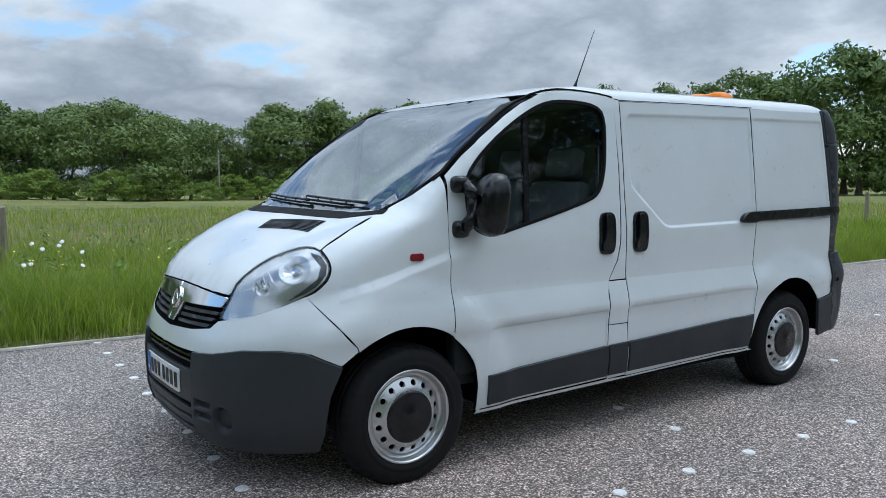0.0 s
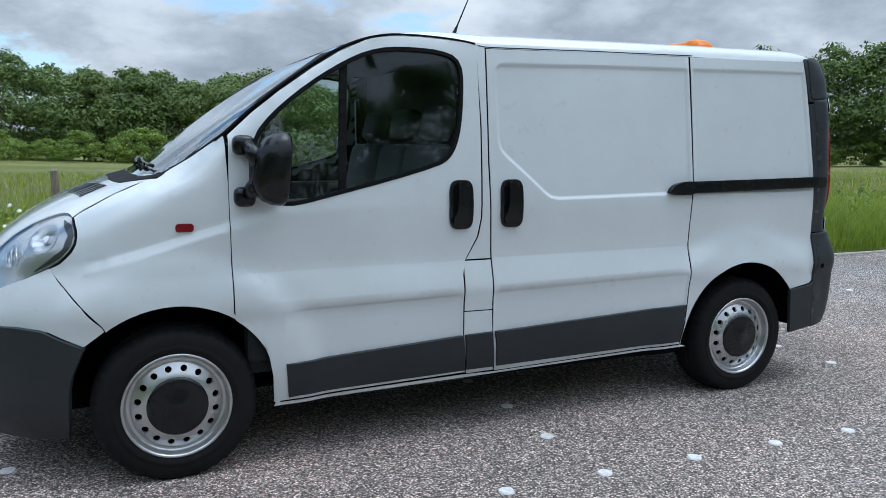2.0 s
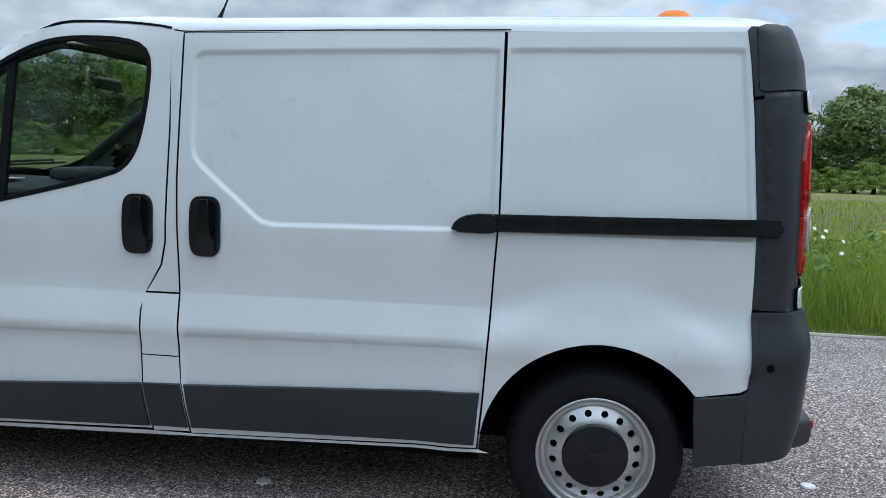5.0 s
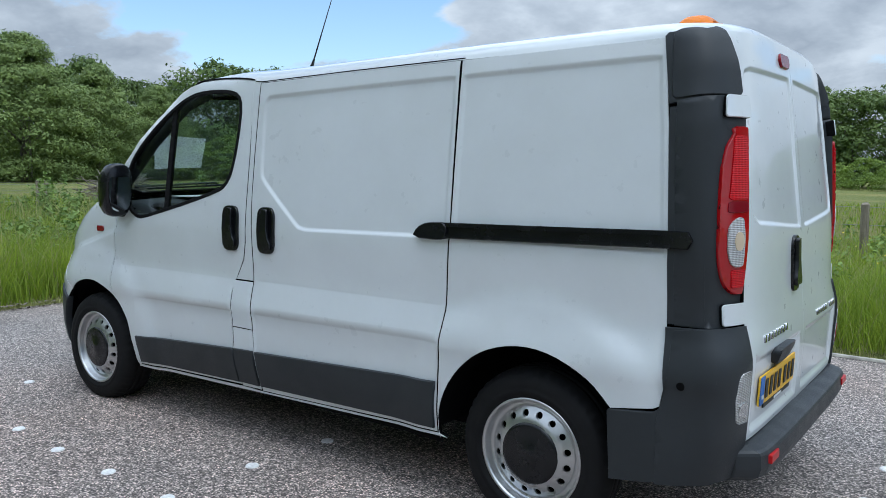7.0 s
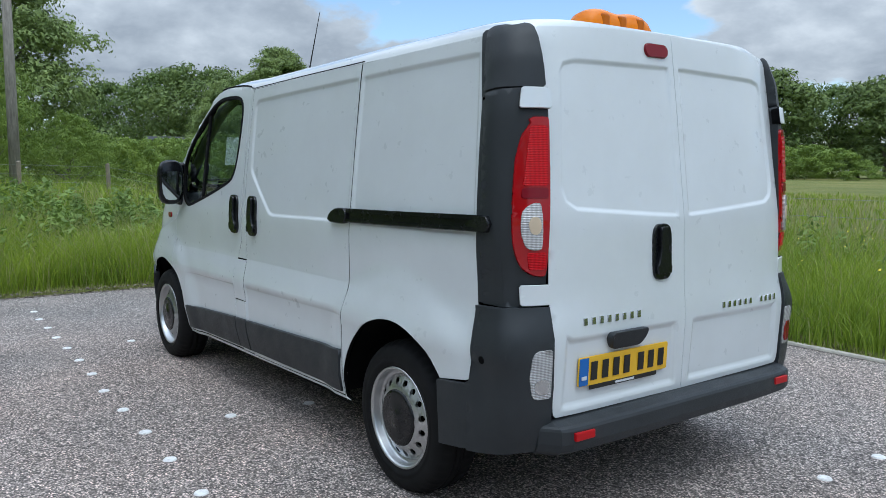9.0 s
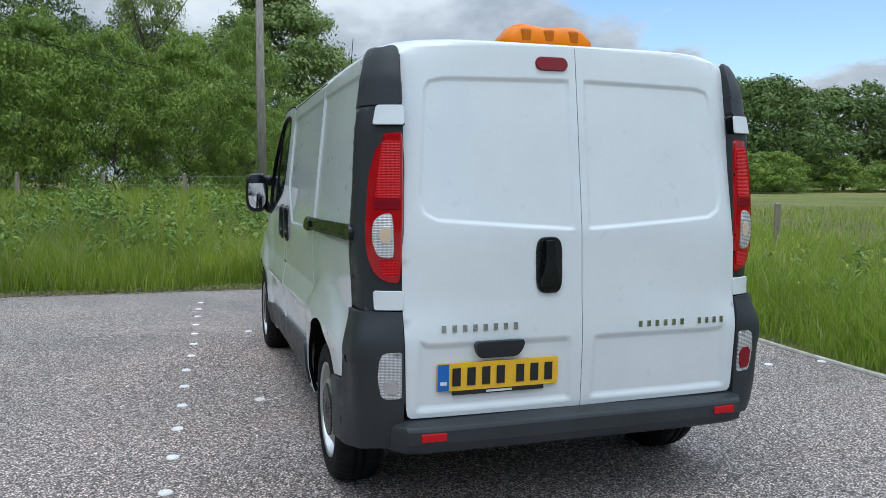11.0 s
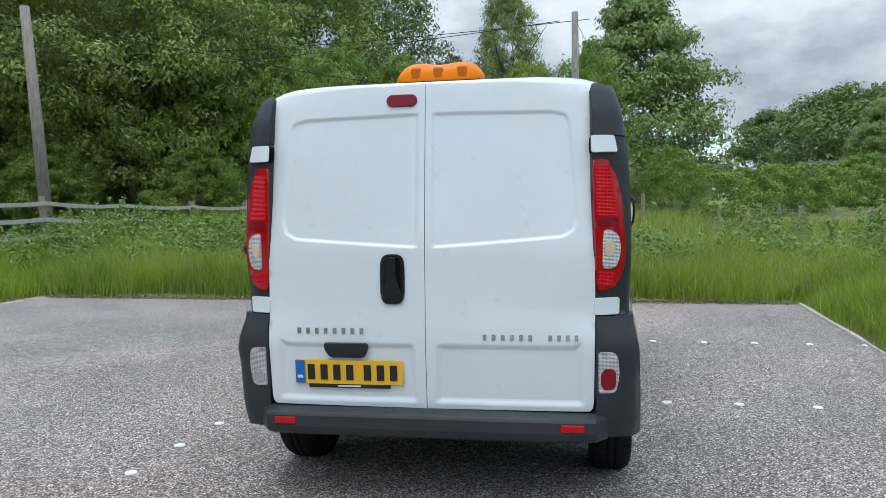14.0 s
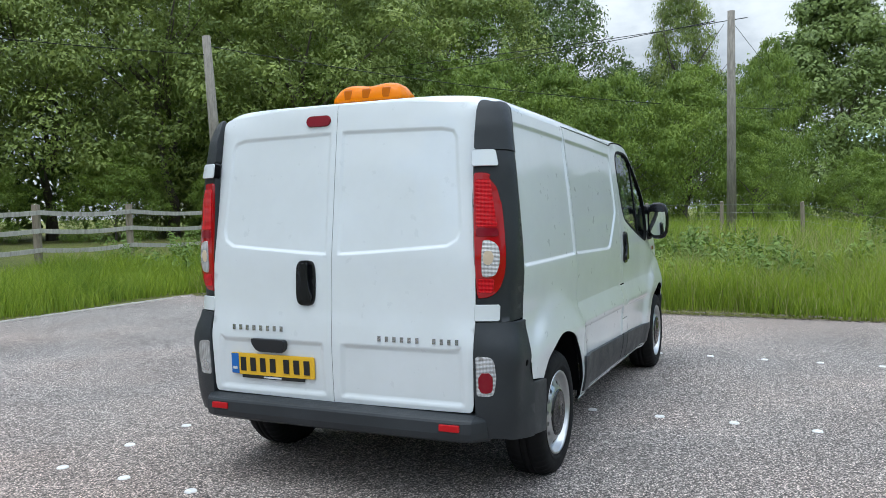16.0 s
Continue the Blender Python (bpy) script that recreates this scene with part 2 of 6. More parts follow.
SCREEN = make_glass("clear_windscreen", (0.72, 0.80, 0.78), 0.25)
WINDOW = make_glass("green_tinted_window", (0.82, 0.89, 0.87), 0.065)
LENS = make_glass("clear_headlamp_lens", (0.94, 0.95, 0.96), 0.06)
ASPHALT = make_asphalt()
DOT = Mat("worn_white_marker", rough=0.7)
DOT = DOT.set("Base Color", DOT.ramp(DOT.noise(DOT.world_coord(), 60, 4), [(0.35, (0.62, 0.61, 0.6)), (0.6, (0.82, 0.82, 0.81))])).m
KERB = Mat("pale_concrete_edging", rough=0.9)
KERB = KERB.set("Base Color", KERB.ramp(KERB.noise(KERB.world_coord(), 9, 6, 0.7), [(0.3, (0.30, 0.28, 0.24)), (0.7, (0.58, 0.55, 0.48))])).m
FIELD = make_field()
BLADE = make_leaf("tall_grass_blade", (0.095, 0.180, 0.012), (0.47, 0.57, 0.060), 0.4)
STRAW = make_leaf("seeding_grass_stem", (0.26, 0.28, 0.08), (0.52, 0.48, 0.22), 0.3)
WEED = make_leaf("broad_weed_leaf", (0.085, 0.155, 0.030), (0.30, 0.41, 0.085), 0.25)
PETAL = Mat("white_petal", (0.82, 0.82, 0.78), 0.6).m
BUTTER = Mat("yellow_petal", (0.80, 0.60, 0.04), 0.6).m
OAK = make_leaf("oak_leaf", (0.046, 0.086, 0.018), (0.185, 0.265, 0.052), 0.14)
DOMELEAF = make_leaf("chestnut_leaf", (0.10, 0.155, 0.042), (0.33, 0.42, 0.115), 0.16)
WILLOW = make_leaf("willow_leaf", (0.092, 0.146, 0.030), (0.37, 0.44, 0.100), 0.14)
HAZEL = make_leaf("hazel_leaf", (0.082, 0.150, 0.020), (0.31, 0.41, 0.058), 0.14)
FARLEAF = make_leaf("far_woodland_leaf", (0.070, 0.116, 0.030), (0.225, 0.300, 0.068), 0.14)
BARK = make_bark("grey_brown_bark", (0.05, 0.042, 0.032), (0.19, 0.165, 0.135))
POLEWOOD = make_bark("weathered_pole_timber", (0.16, 0.145, 0.125), (0.36, 0.33, 0.29))
POST = make_bark("weathered_fence_timber", (0.15, 0.125, 0.09), (0.36, 0.31, 0.24))
RAILWOOD = make_bark("bleached_rail_timber", (0.32, 0.30, 0.26), (0.58, 0.56, 0.50))
WIRE = Mat("fence_wire", (0.30, 0.31, 0.30), 0.5, 0.4).m
TWIG = make_bark("dry_twig", (0.14, 0.115, 0.085), (0.33, 0.29, 0.24))
BARNROOF = make_plastic("dark_barn_sheet", (0.03, 0.032, 0.036), 0.6, 30)


# ---- mesh helpers ----
from mathutils import geometry
from mathutils.bvhtree import BVHTree


def mesh_ob(name, verts, faces, material, parent=None, label="", smooth=True):
    """Links one mesh object, under a thing or a part if one is given."""
    me = bpy.data.meshes.new(name)
    me.from_pydata([tuple(v) for v in verts], [], [tuple(f) for f in faces])
    me.materials.append(material)
    if smooth:
        me.shade_smooth()
    ob = new(name, me)
    if parent is not None:
        ob.parent = parent
    return tagged(ob, label)


def part(name, bm, material, parent, label="", smooth=False):
    """Links a bmesh as one mesh object under a thing or a part."""
    me = bpy.data.meshes.new(name)
    bm.to_mesh(me)
    bm.free()
    me.materials.append(material)
    if smooth:
        me.shade_smooth()
    ob = new(name, me)
    ob.parent = parent
    return tagged(ob, label)


def box(bm, lo, hi, bevel=0.0, seg=2, m=None):
    """A box between two corners, with rounded edges."""
    r = bmesh.ops.create_cube(bm, size=1.0)
    vs = r["verts"]
    c, s = (Vector(lo) + Vector(hi)) / 2, Vector(hi) - Vector(lo)
    for v in vs:
        v.co = Vector((v.co.x * s.x, v.co.y * s.y, v.co.z * s.z)) + c
    if bevel:
        es = list({e for v in vs for e in v.link_edges})
        r2 = bmesh.ops.bevel(bm, geom=es, offset=bevel, segments=seg, profile=0.5, affect="EDGES")
        vs = list({v for f in r2["faces"] for v in f.verts} | {v for v in vs if v.is_valid})
    if m is not None:
        for v in {w for v in vs if v.is_valid for f in v.link_faces for w in f.verts}:
            v.co = m @ v.co
    return bm


def tube(points, radii, sides=8, cap=True):
    """Vertices and faces of a tapered tube along points."""
    pts = [Vector(p) for p in points]
    vs, fs = [], []
    for i, p in enumerate(pts):
        d = (pts[min(i + 1, len(pts) - 1)] - pts[max(i - 1, 0)]).normalized()
        a = d.orthogonal().normalized() if i == 0 else (a - d * a.dot(d)).normalized()
        b = d.cross(a)
        for k in range(sides):
            q = 2 * math.pi * k / sides
            vs.append(p + (a * math.cos(q) + b * math.sin(q)) * radii[i])
    for i in range(len(pts) - 1):
        for k in range(sides):
            n = (k + 1) % sides
            fs.append((i * sides + k, i * sides + n, (i + 1) * sides + n, (i + 1) * sides + k))
    if cap:
        fs.append(tuple(range(sides))[::-1])
        fs.append(tuple(range((len(pts) - 1) * sides, len(pts) * sides)))
    return vs, fs


def smooth_line(points, step=0.03, closed=False, rounds=2):
    """Chaikin-rounded copy of a 2D line."""
    p = [Vector(q) for q in points]
    for _ in range(rounds):
        q = []
        n = len(p)
        for i in range(n if closed else n - 1):
            a, b = p[i], p[(i + 1) % n]
            q += [a * 0.75 + b * 0.25, a * 0.25 + b * 0.75]
        if not closed:
            q = [p[0]] + q + [p[-1]]
        p = q
    return p


def arc(cx, cz, r, a0, a1, n=14):
    return [(cx + r * math.cos(radians(a0 + (a1 - a0) * i / n)), cz + r * math.sin(radians(a0 + (a1 - a0) * i / n))) for i in range(n + 1)]


def round_rect(x0, z0, x1, z1, r, n=5):
    return (arc(x0 + r, z0 + r, r, 180, 270, n) + arc(x1 - r, z0 + r, r, 270, 360, n)
            + arc(x1 - r, z1 - r, r, 0, 90, n) + arc(x0 + r, z1 - r, r, 90, 180, n))


def dense(outline, step):
    """The outline with points at most step apart."""
    out = []
    for i, p in enumerate(outline):
        a, b = Vector(p), Vector(outline[(i + 1) % len(outline)])
        n = max(1, math.ceil((b - a).length / step))
        out += [a.lerp(b, k / n) for k in range(n)]
    return out


def inside(p, poly):
    x, y, c = p[0], p[1], False
    j = len(poly) - 1
    for i in range(len(poly)):
        (xi, yi), (xj, yj) = poly[i][:2], poly[j][:2]
        if (yi > y) != (yj > y) and x < (xj - xi) * (y - yi) / (yj - yi) + xi:
            c = not c
        j = i
    return c


def shrink(poly, d):
    """The outline moved inwards by d."""
    n = len(poly)
    area = sum(poly[i][0] * poly[(i + 1) % n][1] - poly[(i + 1) % n][0] * poly[i][1] for i in range(n))
    s = 1 if area > 0 else -1
    out = []
    for i in range(n):
        a, b, c = Vector(poly[i - 1][:2]), Vector(poly[i][:2]), Vector(poly[(i + 1) % n][:2])
        e = ((b - a).normalized() + (c - b).normalized())
        e = e.normalized() if e.length > 1e-6 else (c - b).normalized()
        out.append(b + Vector((-e.y, e.x)) * d * s)
    return out


def edge_distance(p, poly):
    best = 9.0
    for i in range(len(poly)):
        a, b = Vector(poly[i - 1][:2]), Vector(poly[i][:2])
        d = b - a
        k = max(0.0, min(1.0, (p - a).dot(d) / max(d.length_squared, 1e-12)))
        best = min(best, (p - a - d * k).length)
    return best


def fill(outline, holes=(), step=0.04, loops=()):
    """Triangles over a flat outline with holes; loops are extra lines the triangles keep to."""
    pts, edges = [], []
    for ring in (outline, *holes, *loops):
        k = len(pts)
        pts += [Vector(p[:2]) for p in ring]
        edges += [(k + i, k + (i + 1) % len(ring)) for i in range(len(ring))]
    xs, ys = [p.x for p in pts], [p.y for p in pts]
    rings = [outline, *holes, *loops]
    ny = int((max(ys) - min(ys)) / (step * 0.87)) + 1
    nx = int((max(xs) - min(xs)) / step) + 1
    for j in range(ny + 1):
        for i in range(nx + 1):
            p = Vector((min(xs) + (i + 0.5 * (j % 2)) * step, min(ys) + j * step * 0.87))
            if inside(p, outline) and not any(inside(p, h) for h in holes) and min(edge_distance(p, r) for r in rings) > step * 0.45:
                pts.append(p)
    v, e, f = geometry.delaunay_2d_cdt(pts, edges, [], 0, 1e-6)[:3]
    keep = []
    for t in f:
        c = sum((v[k] for k in t), Vector((0, 0))) / len(t)
        if inside(c, outline) and not any(inside(c, h) for h in holes):
            keep.append(tuple(t))
    return v, keep


# ---- the van's outer skin, as level contours ----
def lerp_table(table):
    xs, ys = [a for a, _ in table], [b for _, b in table]
    return lambda z: float(np.interp(z, xs, ys))


NOSE = lerp_table([(0.18, -0.78), (0.24, -0.825), (0.32, -0.850), (0.50, -0.856), (0.60, -0.850), (0.68, -0.832), (0.80, -0.785), (0.90, -0.748), (0.96, -0.715),
                   (1.02, -0.655), (1.08, -0.570), (1.14, -0.460), (1.19, -0.350), (1.235, -0.225), (1.265, -0.105), (1.30, -0.050), (1.40, 0.085), (1.56, 0.310),
                   (1.715, 0.535), (1.80, 0.672), (1.84, 0.745), (1.87, 0.815), (1.89, 0.870), (1.91, 0.945), (1.93, 1.035), (1.945, 1.13), (1.955, 1.26), (1.968, 1.50), (1.976, 1.8), (1.979, 2.2)])
TAIL = lerp_table([(0.18, 3.80), (0.36, 3.848), (0.42, 3.860), (0.50, 3.872), (0.76, 3.884), (0.85, 3.880), (0.93, 3.872), (1.20, 3.862), (1.60, 3.812), (1.87, 3.772), (1.90, 3.768), (1.92, 3.764), (1.936, 3.757), (1.944, 3.73), (1.955, 3.6), (1.968, 3.3), (1.976, 2.8), (1.979, 2.3)])
HALF = lerp_table([(0.18, 0.86), (0.30, 0.912), (0.42, 0.938), (0.50, 0.943), (0.66, 0.948), (0.70, 0.9565), (0.72, 0.9585), (0.74, 0.9565), (0.80, 0.9440), (0.84, 0.9340), (0.855, 0.9305), (0.865, 0.9285), (0.875, 0.9280), (0.93, 0.9285),
                   (1.02, 0.932), (1.12, 0.935), (1.25, 0.926), (1.50, 0.900), (1.80, 0.864), (1.87, 0.853), (1.90, 0.840), (1.92, 0.818), (1.94, 0.765), (1.955, 0.68), (1.968, 0.5), (1.976, 0.25), (1.979, 0.02)])
NOSE_DEPTH = lerp_table([(0.18, 0.60), (0.60, 0.64), (0.90, 0.62), (1.0, 0.56), (1.1, 0.47), (1.2, 0.36), (1.28, 0.25), (1.45, 0.15), (1.6, 0.085), (1.85, 0.075), (1.9, 0.10), (1.94, 0.2), (1.979, 0.02)])
NOSE_POWER = lerp_table([(0.2, 3.1), (0.9, 3.1), (1.28, 3.2), (1.45, 4.5), (1.6, 6.0), (2.0, 5.0)])
TAIL_POWER = lerp_table([(0.2, 8.0), (0.79, 8.0), (0.89, 6.0), (2.0, 6.0)])
TAIL_DEPTH = lerp_table([(0.2, 0.105), (0.79, 0.105), (0.89, 0.155), (1.87, 0.14), (1.95, 0.3), (1.979, 0.02)])
FRONT_HUB, REAR_HUB, HUB_Z = (0.0, 0.318), (3.098, 0.322), 0.32


def swell(x, z):
    """How far the wings stand out round the wheels and below the shoulder line of the front wing."""
    out = 0.0
    for cx, cz in (FRONT_HUB, REAR_HUB):
        d = math.hypot(x - cx, z - cz)
        k = max(0.0, min(1.0, (0.665 - d) / 0.10))
        out += 0.019 * k * k * (3 - 2 * k)
    line = 0.905 + (x + 0.35) * 0.285
    k = max(0.0, min(1.0, (line + 0.018 - z) / 0.045)) * max(0.0, min(1.0, (0.75 - x) / 0.5)) * max(0.0, min(1.0, (z - 0.62) / 0.2))
    return out + 0.019 * k * k * (3 - 2 * k) * (x > -0.6)


def contour(z):
    """One half of a level slice, from the nose round to the tail."""
    xn, xt, w, dn, dt, n = NOSE(z), TAIL(z), HALF(z), NOSE_DEPTH(z), TAIL_DEPTH(z), NOSE_POWER(z)
    pts = []
    for i in range(49):
        r = math.sin(i / 48 * math.pi / 2)
        pts.append((xn + dn * (1 - math.sqrt(max(0.0, 1 - r ** n))), w * r))
    a, b = xn + dn, xt - dt
    for i in range(1, 60):
        pts.append((a + (b - a) * i / 60, w))
    for i in range(31):
        r = math.cos(i / 30 * math.pi / 2)
        pts.append((xt - dt * (1 - math.sqrt(max(0.0, 1 - r ** TAIL_POWER(z)))), w * r))
    out = []
    for x, y in pts:
        taper = 1 - 0.022 * max(0.0, min(1.0, (0.5 - x) / 0.8)) - 0.022 * max(0.0, min(1.0, (x - 2.9) / 0.9)) ** 1.5
        k = min(1.0, y / max(w, 1e-6))
        tuck = max(0.0, min(1.0, (x - 3.25) / 0.2)) * max(0.0, 0.945 - w) * (z < 0.66) * k ** 4 * max(0.0, min(1.0, (3.80 - x) / 0.2))
        rise = max(0.0, min(1.0, (z - 1.5) / 0.35)) * float(np.interp(x, (0.6, 1.0, 1.3, 1.5, 2.7, 3.7), (0.0, 0.008, 0.004, 0.0, 0.019, 0.03)))
        out.append(Vector((x, y * taper + tuck + swell(x, z) * k ** 6 * (z < 1.3), z + rise)))
    return out


LEVELS = sorted(set([0.18 + 0.02 * i for i in range(86)] + [0.685, 0.695, 0.71, 0.73, 0.85, 0.855, 0.865, 0.87, 0.875, 1.87, 1.885, 1.895, 1.91, 1.925, 1.935, 1.945, 1.955, 1.962, 1.968, 1.972, 1.976, 1.978, 1.979]))
LEVELS = [z for z in LEVELS if z <= 1.979]
HALVES = [contour(z) for z in LEVELS]


def skin(rows, offset=0.0):
    """Vertices and quads of both halves of the given contours."""
    vs, fs, n = [], [], len(rows[0])
    ring = 2 * n - 2
    for half in rows:
        vs += half + [Vector((p.x, -p.y, p.z)) for p in reversed(half[1:-1])]
    for j in range(len(rows) - 1):
        for i in range(ring):
            k = (i + 1) % ring
            fs.append((j * ring + i, j * ring + k, (j + 1) * ring + k, (j + 1) * ring + i))
    return vs, fs


SKIN = BVHTree.FromPolygons(*skin(HALVES))
AXES = {"left": (Vector((1, 0, 0)), Vector((0, 0, 1)), Vector((0, 1, 0)), Vector((0, -3, 0))),
        "right": (Vector((1, 0, 0)), Vector((0, 0, 1)), Vector((0, -1, 0)), Vector((0, 3, 0))),
        "back": (Vector((0, 1, 0)), Vector((0, 0, 1)), Vector((-1, 0, 0)), Vector((6, 0, 0))),
        "front": (Vector((0, 1, 0)), Vector((0, 0, 1)), Vector((1, 0, 0)), Vector((-3, 0, 0))),
        "top": (Vector((1, 0, 0)), Vector((0, 1, 0)), Vector((0, 0, -1)), Vector((0, 0, 4)))}
for key, sx, sy in (("back_left", 1, -1), ("back_right", 1, 1), ("front_left", -1, -1), ("front_right", -1, 1)):
    AXES[key] = (Vector((0, 0, 1)).cross(Vector((sx, sy, 0))).normalized(),
                 Vector((0, 0, 1)), Vector((-sx, -sy, 0)).normalized(), Vector((sx, sy, 0)) * 4)


def onto(view, a, b):
    """The place and normal of the skin where a straight look from that side meets it."""
    ax, bx, way, start = AXES[view]
    o = ax * a + bx * b + start
    hit, nor, _, _ = SKIN.ray_cast(o, way)
    if hit is None:
        hit, nor, _, _ = SKIN.find_nearest(ax * a + bx * b + start * 0.2)
    return hit, (nor if nor.dot(way) < 0 else -nor)


def flat_of(view, p):
    ax, bx = AXES[view][:2]
    return (Vector(p).dot(ax), Vector(p).dot(bx))


def panel(name, view, outline, material, parent, label="", holes=(), step=0.045, lift=0.0, thick=0.018, gap=0.0022, dents=(), edge=0.004, smooth=True):
    """A sheet that lies on the skin within an outline seen from one side, with turned-in edges. dents: (outline, depth, width)."""
    outline = [Vector(p) for p in shrink(dense(outline, step * 0.7), gap)]
    holes = [[Vector(p) for p in shrink(dense(h, step * 0.7), -gap)] for h in holes]
    loops = []
    for ring, _, width, *_ in dents:
        for r in [shrink(dense(ring, step * 0.7), q) for q in (-0.005, 0.0, width / 2, width, width + 0.005)]:
            if all(inside(p, outline) for p in r):
                loops.append([Vector(p) for p in r])
    v2, f2 = fill(outline, holes, step, loops)
    vs, ns = [], []
    for p in v2:
        hit, nor = onto(view, p.x, p.y)
        up = lift(hit) if callable(lift) else lift
        for ring, depth, width, *fade in dents:
            if fade:
                depth *= max(0.0, min(1.0, (p.x - fade[0]) / (fade[1] - fade[0])))
            if inside(p, ring):
                k = max(0.0, min(1.0, edge_distance(p, ring) / width))
                up -= depth * k * k * (3 - 2 * k)
        vs.append(hit + nor * up)
        ns.append(nor)
    faces = []
    for t in f2:
        a, b, c = (vs[k] for k in t[:3])
        flip = (b - a).cross(c - a).dot(ns[t[0]]) < 0
        faces.append(tuple(reversed(t)) if flip else tuple(t))
    count = {}
    for t in faces:
        for i in range(len(t)):
            e = (t[i], t[(i + 1) % len(t)])
            count[e] = True
    rim = [e for e in count if (e[1], e[0]) not in count]
    low, deep, lip = {}, {}, {}
    side = {}
    for a, b in rim:
        d = (vs[b] - vs[a]).normalized()
        for k in (a, b):
            side[k] = side.get(k, Vector()) + d.cross(ns[k])
    for k in side:
        s = side[k].normalized() if side[k].length > 1e-6 else Vector()
        lip[k] = len(vs)
        vs.append(vs[k].copy())
        low[k] = len(vs)
        vs.append(vs[k] - ns[k] * edge * 0.6 + s * edge * 0.35)
        deep[k] = len(vs)
        vs.append(vs[k] - ns[k] * (thick + edge))
    for a, b in rim:
        faces.append((lip[b], lip[a], low[a], low[b]))
        faces.append((low[b], low[a], deep[a], deep[b]))
    sheet = mesh_ob(name, vs, faces, material, parent, label, smooth)
    if material is PAINT:         # deep edges coloured black for the shade in the gaps
        sheet.data.materials.append(INNER)
        for k in range(len(faces) - 2 * len(rim) + 1, len(faces), 2):
            sheet.data.polygons[k].material_index = 1
    return sheet


def mirrored(outline):
    return [(-a, b) for a, b in outline]


def lathe(profile, axis_x, axis_y, axis_z, sides=48, closed=False):
    """Turns a profile of (radius, y) round a wheel's axle, which runs along y."""
    vs, fs, n = [], [], len(profile)
    for k in range(sides):
        a = 2 * math.pi * k / sides
        vs += [Vector((axis_x + r * math.cos(a), axis_y + y, axis_z + r * math.sin(a))) for r, y in profile]
    for k in range(sides):
        q = (k + 1) % sides
        for i in range(n if closed else n - 1):
            fs.append((k * n + i, k * n + (i + 1) % n, q * n + (i + 1) % n, q * n + i))
    return vs, fs


# ---- the van ----
van = tagged(new("van"), "white panel van with dark grey bumpers parked on asphalt", "van")

# panels seen from the side, as (x, z)
DOOR_TOP = [(0.231, 1.457), (0.335, 1.553), (0.45, 1.644), (0.61, 1.755), (0.73, 1.829), (0.85, 1.884), (0.97, 1.910), (1.10, 1.914), (1.23, 1.910), (1.35, 1.900), (1.405, 1.890)]
DOOR_REAR = [(1.421, 1.492), (1.413, 1.06), (1.395, 0.97), (1.331, 0.856), (1.316, 0.792), (1.319, 0.503), (1.345, 0.300)]
ARCH_SEAM = [(0.405, 0.275), (0.398, 0.40), (0.382, 0.487), (0.355, 0.565), (0.314, 0.636), (0.239, 0.700)]
FRONT_DOOR = [(x + 0.012, z - 0.014) for x, z in DOOR_TOP] + DOOR_REAR + ARCH_SEAM + [(0.237, 1.036), (0.236, 1.24)]
WINDOW_EDGE = smooth_line([(0.356, 1.440), (0.43, 1.53), (0.539, 1.622), (0.66, 1.706), (0.776, 1.773), (0.87, 1.815), (0.972, 1.838), (1.10, 1.842), (1.22, 1.836), (1.304, 1.812), (1.334, 1.75),
                           (1.328, 1.62), (1.311, 1.49), (1.285, 1.40), (1.245, 1.343), (1.188, 1.313), (0.958, 1.251), (0.70, 1.190), (0.52, 1.149), (0.455, 1.150), (0.385, 1.185), (0.352, 1.25), (0.345, 1.36)], closed=True, rounds=1)
ARCH_F = arc(FRONT_HUB[0], FRONT_HUB[1], 0.428, 2, 178, 30)
ARCH_R = arc(3.092, 0.322, 0.432, -6, 184, 32)
SLIDE = [(1.467, 1.863), (2.074, 1.876), (2.697, 1.884), (2.702, 1.215), (2.691, 1.025), (2.679, 0.758), (2.665, 0.512), (2.650, 0.318), (1.506, 0.290), (1.479, 0.505), (1.474, 0.85), (1.461, 1.315)]
STRAKE = [(1.505, 1.74), (1.512, 1.775), (1.54, 1.797), (2.10, 1.812), (2.685, 1.823), (2.685, 1.150), (2.516, 1.146), (1.85, 1.136), (1.80, 1.145), (1.77, 1.166), (1.55, 1.352), (1.52, 1.385), (1.510, 1.43)]
QUARTER_STRAKE = [(2.718, 1.824), (3.15, 1.832), (3.560, 1.839), (3.582, 1.60), (3.612, 1.20), (3.614, 1.14), (2.718, 1.150)]
BAND_F = [(0.30, 0.868), (1.325, 0.868), (1.316, 0.728), (0.44, 0.722), (0.33, 0.75)]
BAND_S = [(1.482, 0.868), (2.676, 0.868), (2.672, 0.748), (1.484, 0.730)]
FLARE = arc(3.098, 0.322, 0.668, 40, 138, 24) + arc(3.098, 0.322, 0.555, 138, 40, 22)
CREASE = [(0.34, 0.690), (0.34, 0.664), (1.30, 0.680), (1.30, 0.706)]


def pull_shape(x, lo, hi, half):
    """The outline of a pull handle, slightly fuller in its middle."""
    c, h, out = (lo + hi) / 2, (hi - lo) / 2, []
    for k in range(36):
        a, b = math.cos(k * math.pi / 18), math.sin(k * math.pi / 18)
        out.append((x + half * math.copysign(abs(a) ** 0.55, a), c + h * math.copysign(abs(b) ** 0.42, b)))
    return out


def lean(p):
    """The lamp columns stand more upright than the body behind them."""
    return (-0.014 + 0.052 * max(0.0, min(1.0, (p.z - 1.0) / 0.60))) * max(0.0, min(1.0, (p.x - 3.60) / 0.09)) * max(0.15, min(1.0, (1.96 - p.z) / 0.16))


